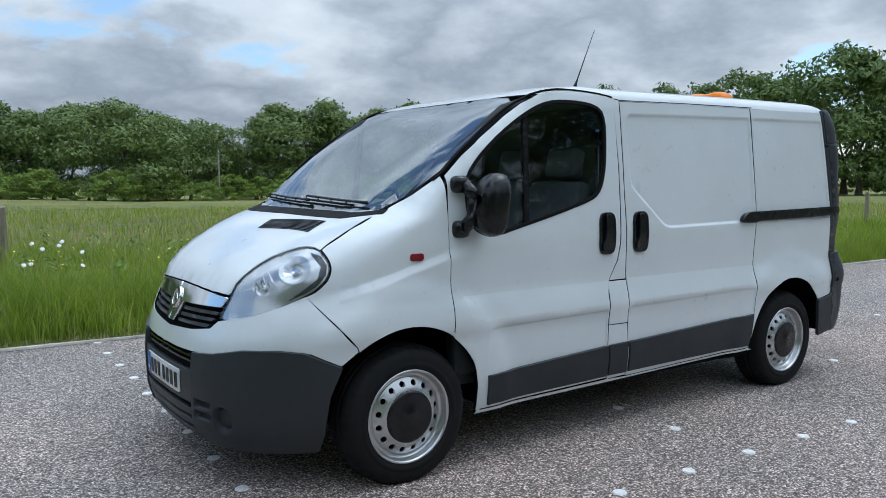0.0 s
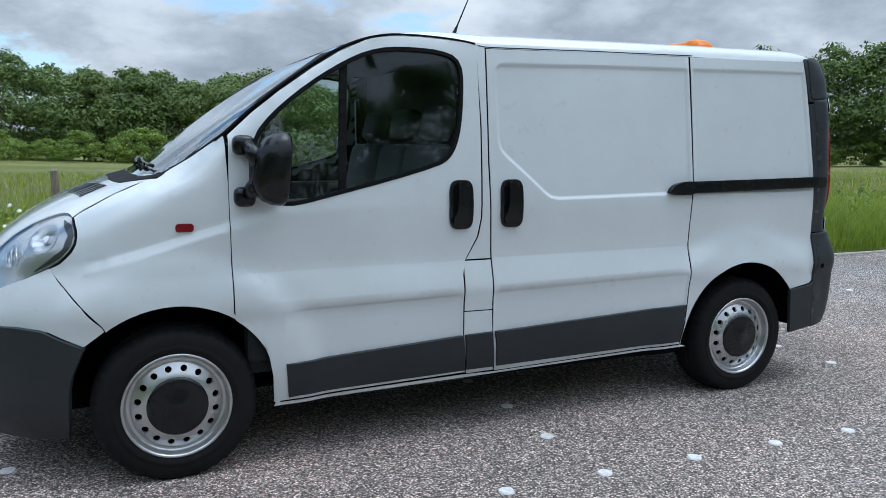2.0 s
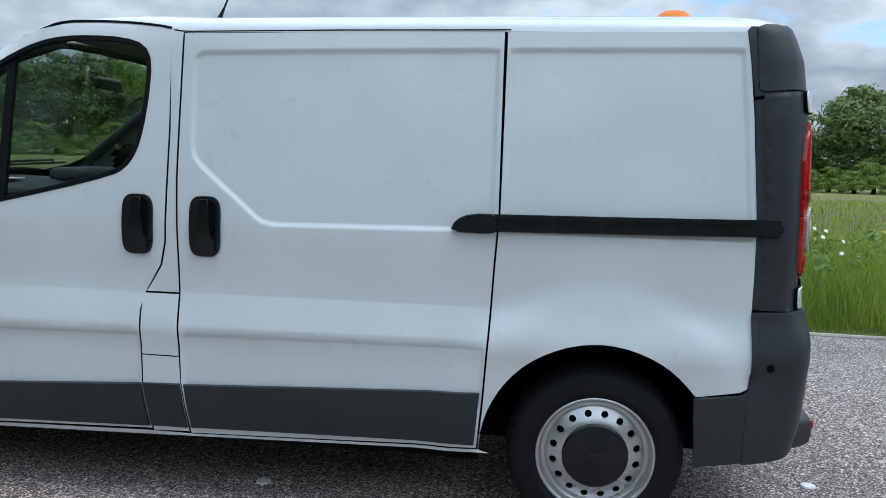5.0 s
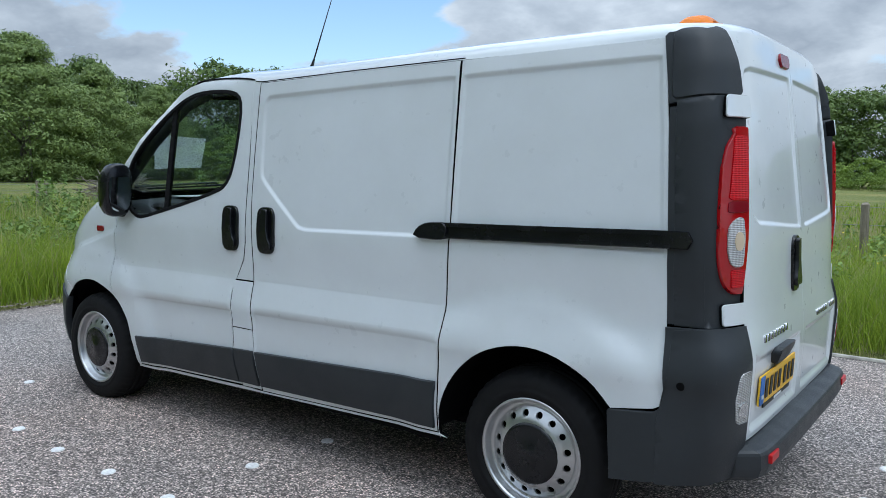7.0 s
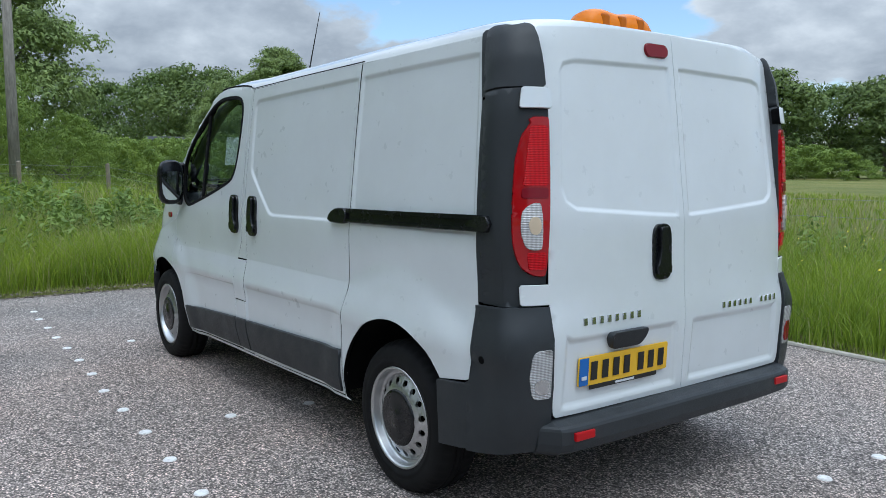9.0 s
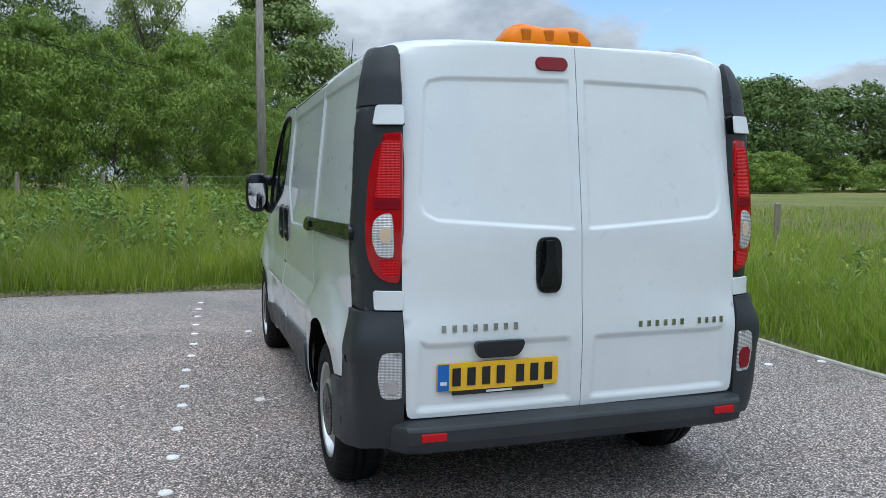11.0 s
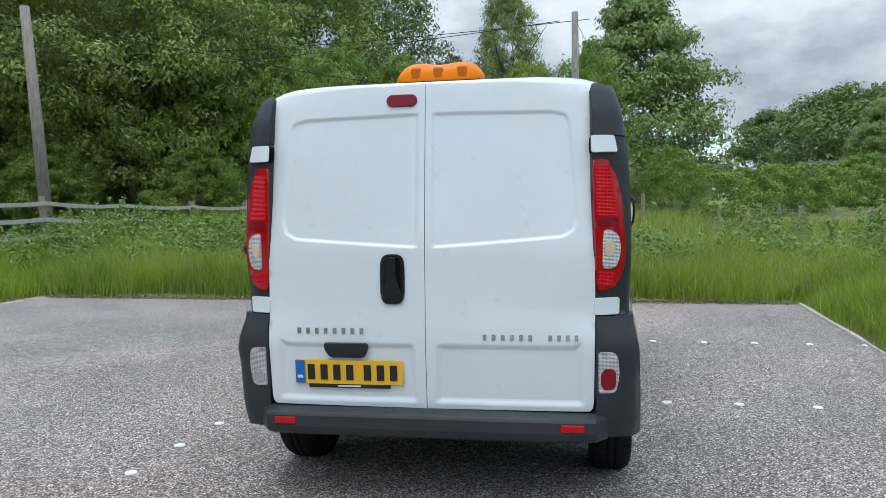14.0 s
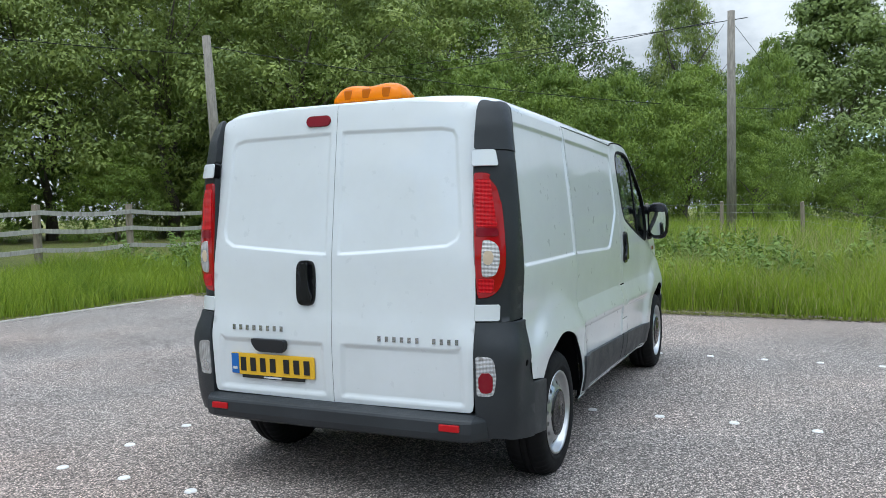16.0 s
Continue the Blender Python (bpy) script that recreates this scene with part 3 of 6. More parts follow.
for side in ("left", "right"):
    s = -1 if side == "left" else 1
    fender = panel("front_wing", side, [(0.222, 1.440), (0.10, 1.350), (-0.015, 1.275), (-0.10, 1.243), (-0.206, 1.197), (-0.335, 1.125), (-0.358, 1.107), (-0.354, 1.08), (-0.349, 1.06), (-0.349, 1.033), (-0.356, 1.002), (-0.372, 0.973), (-0.396, 0.947), (-0.419, 0.926), (-0.458, 0.905),
                                        (-0.424, 0.86), (-0.346, 0.761), (-0.275, 0.680), (-0.262, 0.655)] + [p for p in reversed(ARCH_F) if p[0] > -0.25 and p[1] > 0.60] + [(0.335, 0.588), (0.236, 0.700), (0.236, 1.24), (0.229, 1.445)], PAINT, van, step=0.036, dents=[([(-0.33, 0.936), (0.22, 1.094), (0.22, 1.034), (-0.33, 0.876)], 0.0, 0.012)])
    door = panel("front_door", side, FRONT_DOOR, PAINT, van, holes=[WINDOW_EDGE], step=0.036, dents=[(BAND_F, 0.0, 0.006), ([(0.44, 0.690), (1.3125, 0.702), (1.3135, 0.47), (0.44, 0.44)], 0.007, 0.010, 0.45, 0.62)])
    glass_edge = shrink(WINDOW_EDGE, 0.024)
    panel("window_seal", side, shrink(WINDOW_EDGE, -0.006), SEAL, door, "black rubber window seal", holes=[shrink(WINDOW_EDGE, 0.010)], step=0.022, lift=0.003, gap=0.0, thick=0.014, edge=0.006)
    panel("window_divider", side, [(0.742, 1.76), (0.774, 1.775), (0.745, 1.21), (0.712, 1.20)], SEAL, door, step=0.03, lift=-0.006, gap=0.0)
    pane = panel("window_pane", side, shrink(WINDOW_EDGE, 0.012), WINDOW, door, "dark tinted glass", step=0.06, lift=-0.012, gap=0.0, thick=0.001, edge=0.001)
    pane.visible_shadow = False
    for x0 in ((1.306, 1.578) if side == "left" else (1.306,)):
        owner = door
        base = panel("door_handle", side, pull_shape(x0, 1.012, 1.240, 0.060), BLACK, owner, "glossy black vertical pull handle", step=0.016, lift=0.012, gap=0.0, thick=0.02, edge=0.008, dents=[(shrink(pull_shape(x0, 1.05, 1.240, 0.060), 0.008), 0.008, 0.02)])
        panel("grip", side, [(x0 - 0.017, 1.228), (x0 + 0.017, 1.228), (x0 + 0.019, 1.14), (x0 + 0.030, 1.085), (x0 + 0.044, 1.062), (x0 + 0.040, 1.035), (x0 - 0.040, 1.035), (x0 - 0.044, 1.062), (x0 - 0.030, 1.085), (x0 - 0.019, 1.14)], BLACK, base, step=0.02, lift=0.024, gap=0.0, thick=0.02, edge=0.008)
    panel("door_pillar", side, [(1.411, 1.890), (1.462, 1.868), (1.456, 1.315), (1.469, 0.862), (1.336, 0.862), (1.400, 0.968), (1.418, 1.06), (1.426, 1.492)], PAINT, van, step=0.05)
    panel("fuel_flap" if side == "left" else "pillar_panel", side, [(1.321, 0.857), (1.469, 0.857), (1.473, 0.612), (1.322, 0.614)], PAINT, van, step=0.05, lift=0.001)
    panel("pillar_foot", side, [(1.322, 0.611), (1.473, 0.609), (1.478, 0.50), (1.500, 0.296), (1.350, 0.292), (1.322, 0.50)], PAINT, van, step=0.05)
    slide = panel("sliding_door" if side == "left" else "side_panel", side, SLIDE, PAINT, van, step=0.045, dents=[(STRAKE, 0.009, 0.016), (BAND_S, 0.0, 0.006), ([(1.4825, 0.705), (2.672, 0.722), (2.659, 0.50), (1.486, 0.46)], 0.007, 0.010)])
    quarter = panel("rear_quarter_panel", side, [(2.707, 1.884), (3.15, 1.892), (3.57, 1.900), (3.600, 1.60), (3.628, 1.20), (3.632, 0.895), (3.640, 0.66), (3.632, 0.615), (3.605, 0.600), (3.445, 0.575)]
                    + [p for p in ARCH_R if p[1] > 0.575 or p[0] < 3.0] + [(2.655, 0.318), (2.670, 0.512), (2.684, 0.758), (2.696, 1.025), (2.707, 1.215)], PAINT, van, step=0.045, dents=[(QUARTER_STRAKE, 0.009, 0.016), (FLARE, 0.0, 0.02)])
    panel("sill", side, [(0.405, 0.252), (1.348, 0.270), (2.70, 0.300), (2.655, 0.314), (1.506, 0.286), (1.35, 0.290), (0.415, 0.270)], PAINT, van, step=0.06)
    panel("wheel_arch_lip", side, [(0.412, 0.262), (0.436, 0.262)] + [p for p in ARCH_F if 0.243 < p[0] and p[1] > 0.33] + [(0.244, 0.703), (0.318, 0.640), (0.360, 0.567), (0.388, 0.487), (0.404, 0.40)], PAINT, van, step=0.03)
    for name, ol in (("door_skirt", [(0.455, 0.452), (0.468, 0.298), (1.338, 0.316), (1.318, 0.496)]), ("pillar_skirt", [(1.327, 0.498), (1.346, 0.318), (1.496, 0.318), (1.476, 0.502)]),
                     ("door_skirt", [(1.492, 0.500), (1.512, 0.320), (2.640, 0.336), (2.656, 0.545)])):
        panel(name, side, ol, GREY, van, "dark grey plastic side moulding", step=0.06, lift=0.012, thick=0.02, edge=0.008)
    panel("side_repeater", side, round_rect(0.020, 1.046, 0.090, 1.079, 0.012), DARKRED, fender, "small dark orange indicator lamp", step=0.02, lift=0.008, gap=0, thick=0.01)
    panel("rear_post", side, [(3.597, 1.655), (3.735, 1.665), (3.74, 1.60), (3.745, 1.40), (3.76, 0.907), (3.627, 0.900), (3.624, 1.20)], GREY, van, "dark grey rear corner trim", step=0.03, lift=lambda p: 0.003 + 0.9 * lean(p))
    panel("rear_post_cap", side, [(3.562, 1.902), (3.575, 1.917), (3.66, 1.915), (3.705, 1.85), (3.725, 1.675), (3.596, 1.665)], GREY, van, "dark grey roof corner cap", step=0.03, lift=lambda p: 0.005 + 0.8 * lean(p))
    bumper_end = panel("rear_bumper_end", side, [(3.628, 0.893), (3.80, 0.900), (3.82, 0.60), (3.81, 0.42), (3.775, 0.385), (3.60, 0.335), (3.450, 0.315), (3.446, 0.40), (3.440, 0.48), (3.436, 0.567)] + [(3.440, 0.575), (3.605, 0.592), (3.632, 0.612), (3.636, 0.66)],
                       GREY, van, "dark grey plastic bumper corner", step=0.03, lift=0.012)

    line = [onto(side, x + 0.006, z - 0.007)[0] for x, z in smooth_line([(0.19, 1.425)] + DOOR_TOP, rounds=2)]
    radii = [0.0075 - 0.003 * max(0.0, min(1.0, (p.x - 0.75) / 0.3)) for p in line]
    mesh_ob("pillar_seal", *tube(line, radii, 8), SEAL, van, "black rubber seal along the windscreen pillar")

    gutter = [onto(side, float(x), float(np.interp(x, (1.425, 1.467, 2.074, 2.72), (1.875, 1.869, 1.882, 1.891))))[0] for x in np.linspace(1.425, 2.72, 40)]
    mesh_ob("roof_gutter", *tube(gutter, [0.0026] * len(gutter), 6), SEAL, van, "thin black seal under the roof edge")

# sliding door rail with its carrier, on the left side only
rail = panel("door_rail", "left", [(2.66, 1.215), (3.70, 1.228), (3.715, 1.20), (3.70, 1.168), (2.66, 1.150)], BLACK, van, "black sliding door track", step=0.03, lift=lambda p: 0.012 + 1.1 * max(0.0, lean(p)) + 0.010 * max(0.0, min(1.0, (p.x - 3.58) / 0.05)), thick=0.02, edge=0.008)
for lo, hi in ((0.046, 0.063), (0.004, 0.016)):
    panel("rail_lip", "left", [(2.70, 1.151 + lo), (3.66, 1.166 + lo), (3.66, 1.166 + hi), (2.70, 1.151 + hi)], BLACK, rail, step=0.05, lift=0.022, gap=0, thick=0.014, edge=0.002, smooth=False)
panel("rail_carrier", "left", smooth_line([(2.524, 1.146), (2.545, 1.19), (2.60, 1.214), (2.70, 1.216), (2.70, 1.150), (2.66, 1.142)], closed=True, rounds=1), BLACK, rail, step=0.03, lift=0.026, thick=0.03, edge=0.01)

# roof: the top of the skin
top_rows = [h for h, z in zip(HALVES, LEVELS) if z >= 1.869]
tv, tf = skin(top_rows)
roof = mesh_ob("roof", [Vector((p.x, p.y * 0.994, p.z - 0.004)) for p in tv], tf, PAINT, van)

# added black inner shell that stands in for the shade behind the gaps
inner_v, inner_f = [], []
ivs, ifs = skin(HALVES[::2])
ring = 2 * len(HALVES[0]) - 2
for f in ifs:
    c = sum((ivs[k] for k in f), Vector()) / 4
    arch = any(math.hypot(c.x - hx, c.z - hz) < 0.46 and abs(c.y) > 0.5 for hx, hz in (FRONT_HUB, REAR_HUB))
    lamp = c.x < -0.30 and 0.74 < c.z < 1.16 and abs(c.y) > 0.44
    side_hole = c.x < 1.40 and abs(c.y) > 0.6 and inside((c.x, c.z), shrink(WINDOW_EDGE, -0.03))
    screen_hole = c.z > 1.20 and c.x < 1.05 and (abs(c.y) < 0.80 or c.x < 0.2)
    if (c.x > 3.40 and c.z < 0.42) or arch or side_hole or screen_hole or lamp or c.z < 0.24 or c.z > 1.86 or (c.z > 1.38 and c.x < 1.36):
        continue
    inner_f.append(f)
shell_v = [Vector((1.5 + (p.x - 1.5) * 0.990, p.y * 0.978, p.z)) for p in ivs]
mesh_ob("inner_shell", shell_v, inner_f, INNER, van, "added black shell for the shade behind the panel gaps")

# windscreen with its black surround
SCREEN_EDGE = [(0.0, 1.266), (0.35, 1.262), (0.57, 1.250), (0.70, 1.280), (0.765, 1.336), (0.81, 1.41), (0.832, 1.47), (0.818, 1.57), (0.796, 1.70), (0.775, 1.79), (0.745, 1.836), (0.69, 1.858), (0.5, 1.874), (0.3, 1.878), (0.0, 1.880)]
SCREEN_EDGE = SCREEN_EDGE + [(-a, b) for a, b in reversed(SCREEN_EDGE[1:-1])]
screen = panel("windscreen", "front", SCREEN_EDGE, SCREEN, van, "large raked clear windscreen", step=0.07, lift=-0.004, gap=0.0, thick=0.001, edge=0.001)
screen.visible_shadow = False
GLASS_IN = [(p.x, p.y + 0.020 * max(0.0, min(1.0, (1.40 - p.y) / 0.1))) for p in shrink(SCREEN_EDGE, 0.017)]
panel("windscreen_surround", "front", SCREEN_EDGE, SEAL, screen, "black ceramic windscreen border", holes=[GLASS_IN], step=0.03, lift=-0.012, gap=0.0, thick=0.006)

LAMP3 = [(-0.742, 0.502, 0.783), (-0.715, 0.515, 0.84), (-0.692, 0.526, 0.888), (-0.660, 0.530, 0.956), (-0.545, 0.580, 1.051), (-0.440, 0.658, 1.101), (-0.391, 0.718, 1.111), (-0.366, 0.785, 1.090), (-0.358, 0.834, 1.043),
         (-0.370, 0.847, 0.994), (-0.417, 0.838, 0.944), (-0.461, 0.815, 0.915), (-0.546, 0.762, 0.870), (-0.642, 0.674, 0.824)]


def lamp_outline(s):
    """The headlamp's edge as its corner view shows it."""
    ol = [flat_of("front_left" if s < 0 else "front_right", (x, s * y, z)) for x, y, z in LAMP3]
    return [tuple(p) for p in shrink(dense(smooth_line(ol, closed=True, rounds=1), 0.03), -0.011)]


# bonnet, seen from above as (x, y)
lip = [onto("front", -y, z + 0.006)[0] for y, z in ((0.0, 0.905), (0.15, 0.903), (0.27, 0.899), (0.37, 0.893), (0.46, 0.888), (0.506, 0.886))]
brow = [onto("front_left", *p)[0] for p in lamp_outline(-1)]
brow = sorted((p for p in brow if p.z > 0.90 and p.y > -0.768 and p.x < -0.362 and p.z > 0.90 + (p.x + 0.70) * 0.50), key=lambda p: p.x)
flank_top = [onto("left", x, z)[0] for x, z in ((-0.335, 1.125), (-0.27, 1.163), (-0.206, 1.197), (-0.10, 1.243), (-0.015, 1.275))]
HOOD = [(p.x, p.y) for p in lip] + [(p.x, p.y) for p in brow] + [(p.x, p.y + 0.001) for p in flank_top] + [(-0.075, -0.55), (-0.105, -0.35), (-0.115, 0.0)]
HOOD = HOOD + [(a, -b) for a, b in reversed(HOOD[1:-1])]
VENT = [(-0.391, -0.11), (-0.295, -0.053), (-0.225, -0.553), (-0.333, -0.578)]
hood = panel("bonnet", "top", HOOD, PAINT, van, step=0.045)
vent = panel("bonnet_vent", "top", VENT, BLACK, hood, "black slotted air intake", step=0.03, lift=0.003, gap=0, thick=0.004, edge=0.002)
for i in range(9):
    t0, t1 = (i + 0.25) / 9, (i + 0.65) / 9
    near, far = [Vector((-0.385 + 0.088 * t, -0.12 + 0.05 * t)) for t in (t0, t1)], [Vector((-0.328 + 0.10 * t, -0.565 + 0.022 * t)) for t in (t0, t1)]
    panel("vent_slat", "top", [near[0], near[1], far[1], far[0]], GREY, vent, step=0.05, lift=0.006, gap=0, thick=0.002, edge=0.001)
panel("cowl", "front", [(-0.76, 1.262), (-0.6, 1.236), (0.0, 1.240), (0.6, 1.236), (0.76, 1.262), (0.755, 1.282), (0.62, 1.264), (0.0, 1.264), (-0.62, 1.264), (-0.755, 1.282)], SEAL, van, "black plastic scuttle under the windscreen", step=0.04, lift=0.002, gap=0)


# ---- nose: lamps, grille, bumper ----
def on_front(p):
    return flat_of("front", p)


for side in ("left", "right"):
    s = -1 if side == "left" else 1
    view = "front_" + side
    ol = lamp_outline(s)
    light = panel("headlight", view, ol, SILVER, van, "large swept clear headlamp", step=0.04, lift=-0.065, gap=0.001, thick=0.01)
    inner = shrink(dense(ol, 0.03), 0.0008)
    bowls = []
    for x, y, z, r, wide in ((-0.478, 0.735, 1.025, 0.062, 1.25), (-0.585, 0.640, 0.945, 0.046, 1.15)):
        ca, cb = flat_of(view, (x, s * y, z))
        bowls.append((ca, cb, r, [(ca + p * wide, cb + q) for p, q in arc(0, 0, r, 0, 360, 28)[:-1]]))
    panel("reflector", view, inner, SILVER, light, "silver headlamp reflector", holes=[shrink(k[3], 0.002) for k in bowls], step=0.03, lift=-0.009, gap=0.0, thick=0.01, edge=0.002)
    for ca, cb, r, rim in bowls:
        bowl = panel("lamp_bowl", view, rim, SILVER, light, step=0.018, lift=-0.006, gap=0, thick=0.02, edge=0.004, dents=[(shrink(rim, 0.004), 0.036, r * 0.9)])
        panel("bulb_cap", view, arc(ca, cb + 0.004, r * 0.26, 0, 360, 12)[:-1], CHROME, bowl, step=0.02, lift=-0.022, gap=0, thick=0.02, edge=0.006)
    # dark crescent that imitates the dark reflection along the lamp's rear edge
    shade = [flat_of(view, (x, s * y, z)) for x, y, z in ((-0.395, 0.730, 1.100), (-0.366, 0.785, 1.084), (-0.362, 0.830, 1.043), (-0.374, 0.840, 1.0), (-0.417, 0.831, 0.952), (-0.461, 0.808, 0.923), (-0.520, 0.772, 0.892), (-0.466, 0.802, 0.934), (-0.405, 0.826, 0.985), (-0.386, 0.818, 1.04))]
    panel("lamp_shade", view, shade, GREY, light, "dark grey strip standing in for a dark reflection", step=0.02, lift=-0.0065, gap=0, thick=0.02, edge=0.004)
    for k in range(5):
        q = k / 4
        a0, a1 = Vector((-0.535 - 0.10 * q, 0.700 - 0.085 * q, 0.945 - 0.055 * q)), Vector((-0.560 - 0.075 * q, 0.640 - 0.05 * q, 1.02 - 0.075 * q))
        pts = [flat_of(view, (p.x, s * p.y, p.z)) for p in (a0, a1, a1 + Vector((-0.005, -0.005, -0.003)), a0 + Vector((-0.005, -0.005, -0.003)))]
        panel("reflector_rib", view, pts, SILVER, light, step=0.03, lift=-0.006, gap=0, thick=0.008, edge=0.002)
    ring = dense(ol, 0.03)
    thin, broad = shrink(ring, 0.0015), shrink(ring, 0.0075)
    low_edge = [(lambda q: q.z < 0.80 + (q.x + 0.74) * 0.80)(onto(view, *p)[0]) for p in ring]
    panel("lamp_seal", view, ol, SEAL, light, "black lamp edge", holes=[[b if low else a for a, b, low in zip(thin, broad, low_edge)]], step=0.03, lift=-0.003, gap=0.0, thick=0.012, edge=0.002)
    lens = panel("lens", view, ol, LENS, light, "clear plastic lens", step=0.045, lift=0.002, gap=0.002, thick=0.001, edge=0.004)
    lens.visible_shadow = False

# white painted nose between lamps and bumper, left open for the grille
GRILLE = [(0.0, 0.905), (0.15, 0.903), (0.37, 0.893), (0.512, 0.882), (0.50, 0.83), (0.488, 0.785), (0.455, 0.75), (0.305, 0.727), (0.0, 0.706)]
GRILLE = GRILLE + [(-a, b) for a, b in reversed(GRILLE[1:-1])]
for side, s in (("left", -1), ("right", 1)):
    view = "front_" + side
    half = [onto("front", s * y, z)[0] for y, z in ((0.0, 0.700), (0.305, 0.721), (0.46, 0.744), (0.498, 0.780), (0.672, 0.820), (0.76, 0.865))]
    half += [onto(side, x, z)[0] for x, z in ((-0.459, 0.906), (-0.427, 0.859), (-0.349, 0.760), (-0.278, 0.679), (-0.268, 0.660), (-0.345, 0.602), (-0.47, 0.664))]
    half += [onto("front", s * y, z)[0] for y, z in ((0.80, 0.664), (0.704, 0.648), (0.55, 0.638), (0.428, 0.630), (0.20, 0.624), (0.0, 0.622))]
    panel("nose_panel", view, [flat_of(view, p) for p in half], PAINT, van, step=0.035, lift=0.001, gap=0.0008)
grille = panel("grille", "front", GRILLE, INNER, van, "black slatted grille with a chrome bar", step=0.04, lift=-0.035, gap=0, thick=0.01)
for s in (-1, 1):
    for i in range(3):
        z0 = 0.728 + i * 0.030
        panel("grille_slat", "front", [(s * (0.075 + 0.012 * i), z0 + 0.004), (s * (0.42 + 0.022 * i), z0 + 0.018), (s * (0.43 + 0.022 * i), z0 + 0.032), (s * (0.08 + 0.012 * i), z0 + 0.018)], GREY, grille, step=0.05, lift=-0.008, gap=0, thick=0.02, edge=0.004)
    panel("chrome_wing", "front", [(s * 0.012, 0.906), (s * 0.20, 0.904), (s * 0.37, 0.895), (s * 0.508, 0.884), (s * 0.488, 0.840), (s * 0.25, 0.830), (s * 0.095, 0.824), (s * 0.045, 0.730), (s * 0.006, 0.724)], CHROME, grille, "polished chrome vee bar", step=0.03, lift=0.006, gap=0, thick=0.02, edge=0.008)
badge = panel("badge", "front", arc(0, 0.832, 0.050, 0, 360, 28)[:-1], CHROME, grille, "round chrome emblem", step=0.02, lift=0.016, gap=0, thick=0.02, edge=0.006, holes=[arc(0, 0.832, 0.039, 0, 360, 24)[:-1]])
panel("emblem_back", "front", arc(0, 0.832, 0.040, 0, 360, 20)[:-1], GREY, badge, step=0.02, lift=0.009, gap=0, thick=0.01, edge=0.002)
panel("emblem_bar", "front", [(-0.026, 0.805), (0.0, 0.812), (0.026, 0.848), (0.018, 0.858), (-0.008, 0.842), (-0.030, 0.818)], CHROME, badge, step=0.02, lift=0.015, gap=0, thick=0.02, edge=0.004)

bumper = tagged(new("front_bumper"), "dark grey textured plastic front bumper")
bumper.parent = van
for s in (-1, 1):
    side = "left" if s < 0 else "right"
    view = "front_" + side
    c3 = [(-0.845, 0.40, 0.625), (-0.80, 0.55, 0.640), (-0.72, 0.70, 0.672), (-0.60, 0.82, 0.678), (-0.50, 0.88, 0.668), (-0.345, 0.935, 0.596), (-0.408, 0.930, 0.47), (-0.448, 0.920, 0.29), (-0.485, 0.905, 0.208),
          (-0.70, 0.70, 0.198), (-0.82, 0.45, 0.212), (-0.852, 0.40, 0.25), (-0.858, 0.40, 0.45)]
    ol = [flat_of(view, (x, s * y, z)) for x, y, z in c3]
    fa, fb = flat_of(view, (-0.775, s * 0.60, 0.345))
    foghole = [(fa + 0.058 * math.cos(k * math.pi / 10), fb + 0.066 * math.sin(k * math.pi / 10)) for k in range(20)]
    slots = [[flat_of(view, (-0.842, s * 0.420, 0.330 + 0.052 * k)), flat_of(view, (-0.808, s * 0.545, 0.330 + 0.052 * k)), flat_of(view, (-0.808, s * 0.545, 0.368 + 0.052 * k)), flat_of(view, (-0.842, s * 0.420, 0.368 + 0.052 * k))] for k in (0, 1)]
    corner = panel("bumper_corner", view, ol, GREY, bumper, step=0.04, lift=0.012, thick=0.03, edge=0.012, dents=[(foghole, 0.045, 0.022)] + [(v, 0.030, 0.010) for v in slots])
    panel("fog_lamp_blank", view, arc(fa, fb, 0.046, 0, 360, 20)[:-1], GREY, corner, "round blanked fog lamp", step=0.03, lift=-0.018, gap=0, thick=0.01, edge=0.006)
panel("bumper_centre", "front", [(-0.398, 0.54), (0.398, 0.54), (0.398, 0.385), (-0.398, 0.385)], GREY, bumper, step=0.05, lift=0.004, thick=0.03, edge=0.008)
panel("bumper_slot", "front", [(-0.398, 0.624), (0, 0.614), (0.398, 0.624), (0.398, 0.545), (-0.398, 0.545)], INNER, bumper, "dark upper air slot", step=0.05, lift=-0.03, thick=0.01)
for k, z0 in enumerate((0.575, 0.600)):
    panel("slot_bar", "front", [(-0.392, z0), (0.392, z0), (0.392, z0 + 0.010), (-0.392, z0 + 0.010)], BLACK, bumper, step=0.06, lift=-0.006, gap=0, thick=0.015)
panel("lower_intake", "front", [(-0.398, 0.382), (0.398, 0.382), (0.398, 0.215), (-0.398, 0.215)], INNER, bumper, "dark lower air intake", step=0.05, lift=-0.03, thick=0.01)
for k, z0 in enumerate((0.222, 0.275, 0.328)):
    panel("intake_bar", "front", [(-0.395, z0), (0.395, z0), (0.395, z0 + 0.030), (-0.395, z0 + 0.030)], GREY, bumper, step=0.06, lift=0.004, gap=0, thick=0.03, edge=0.008)


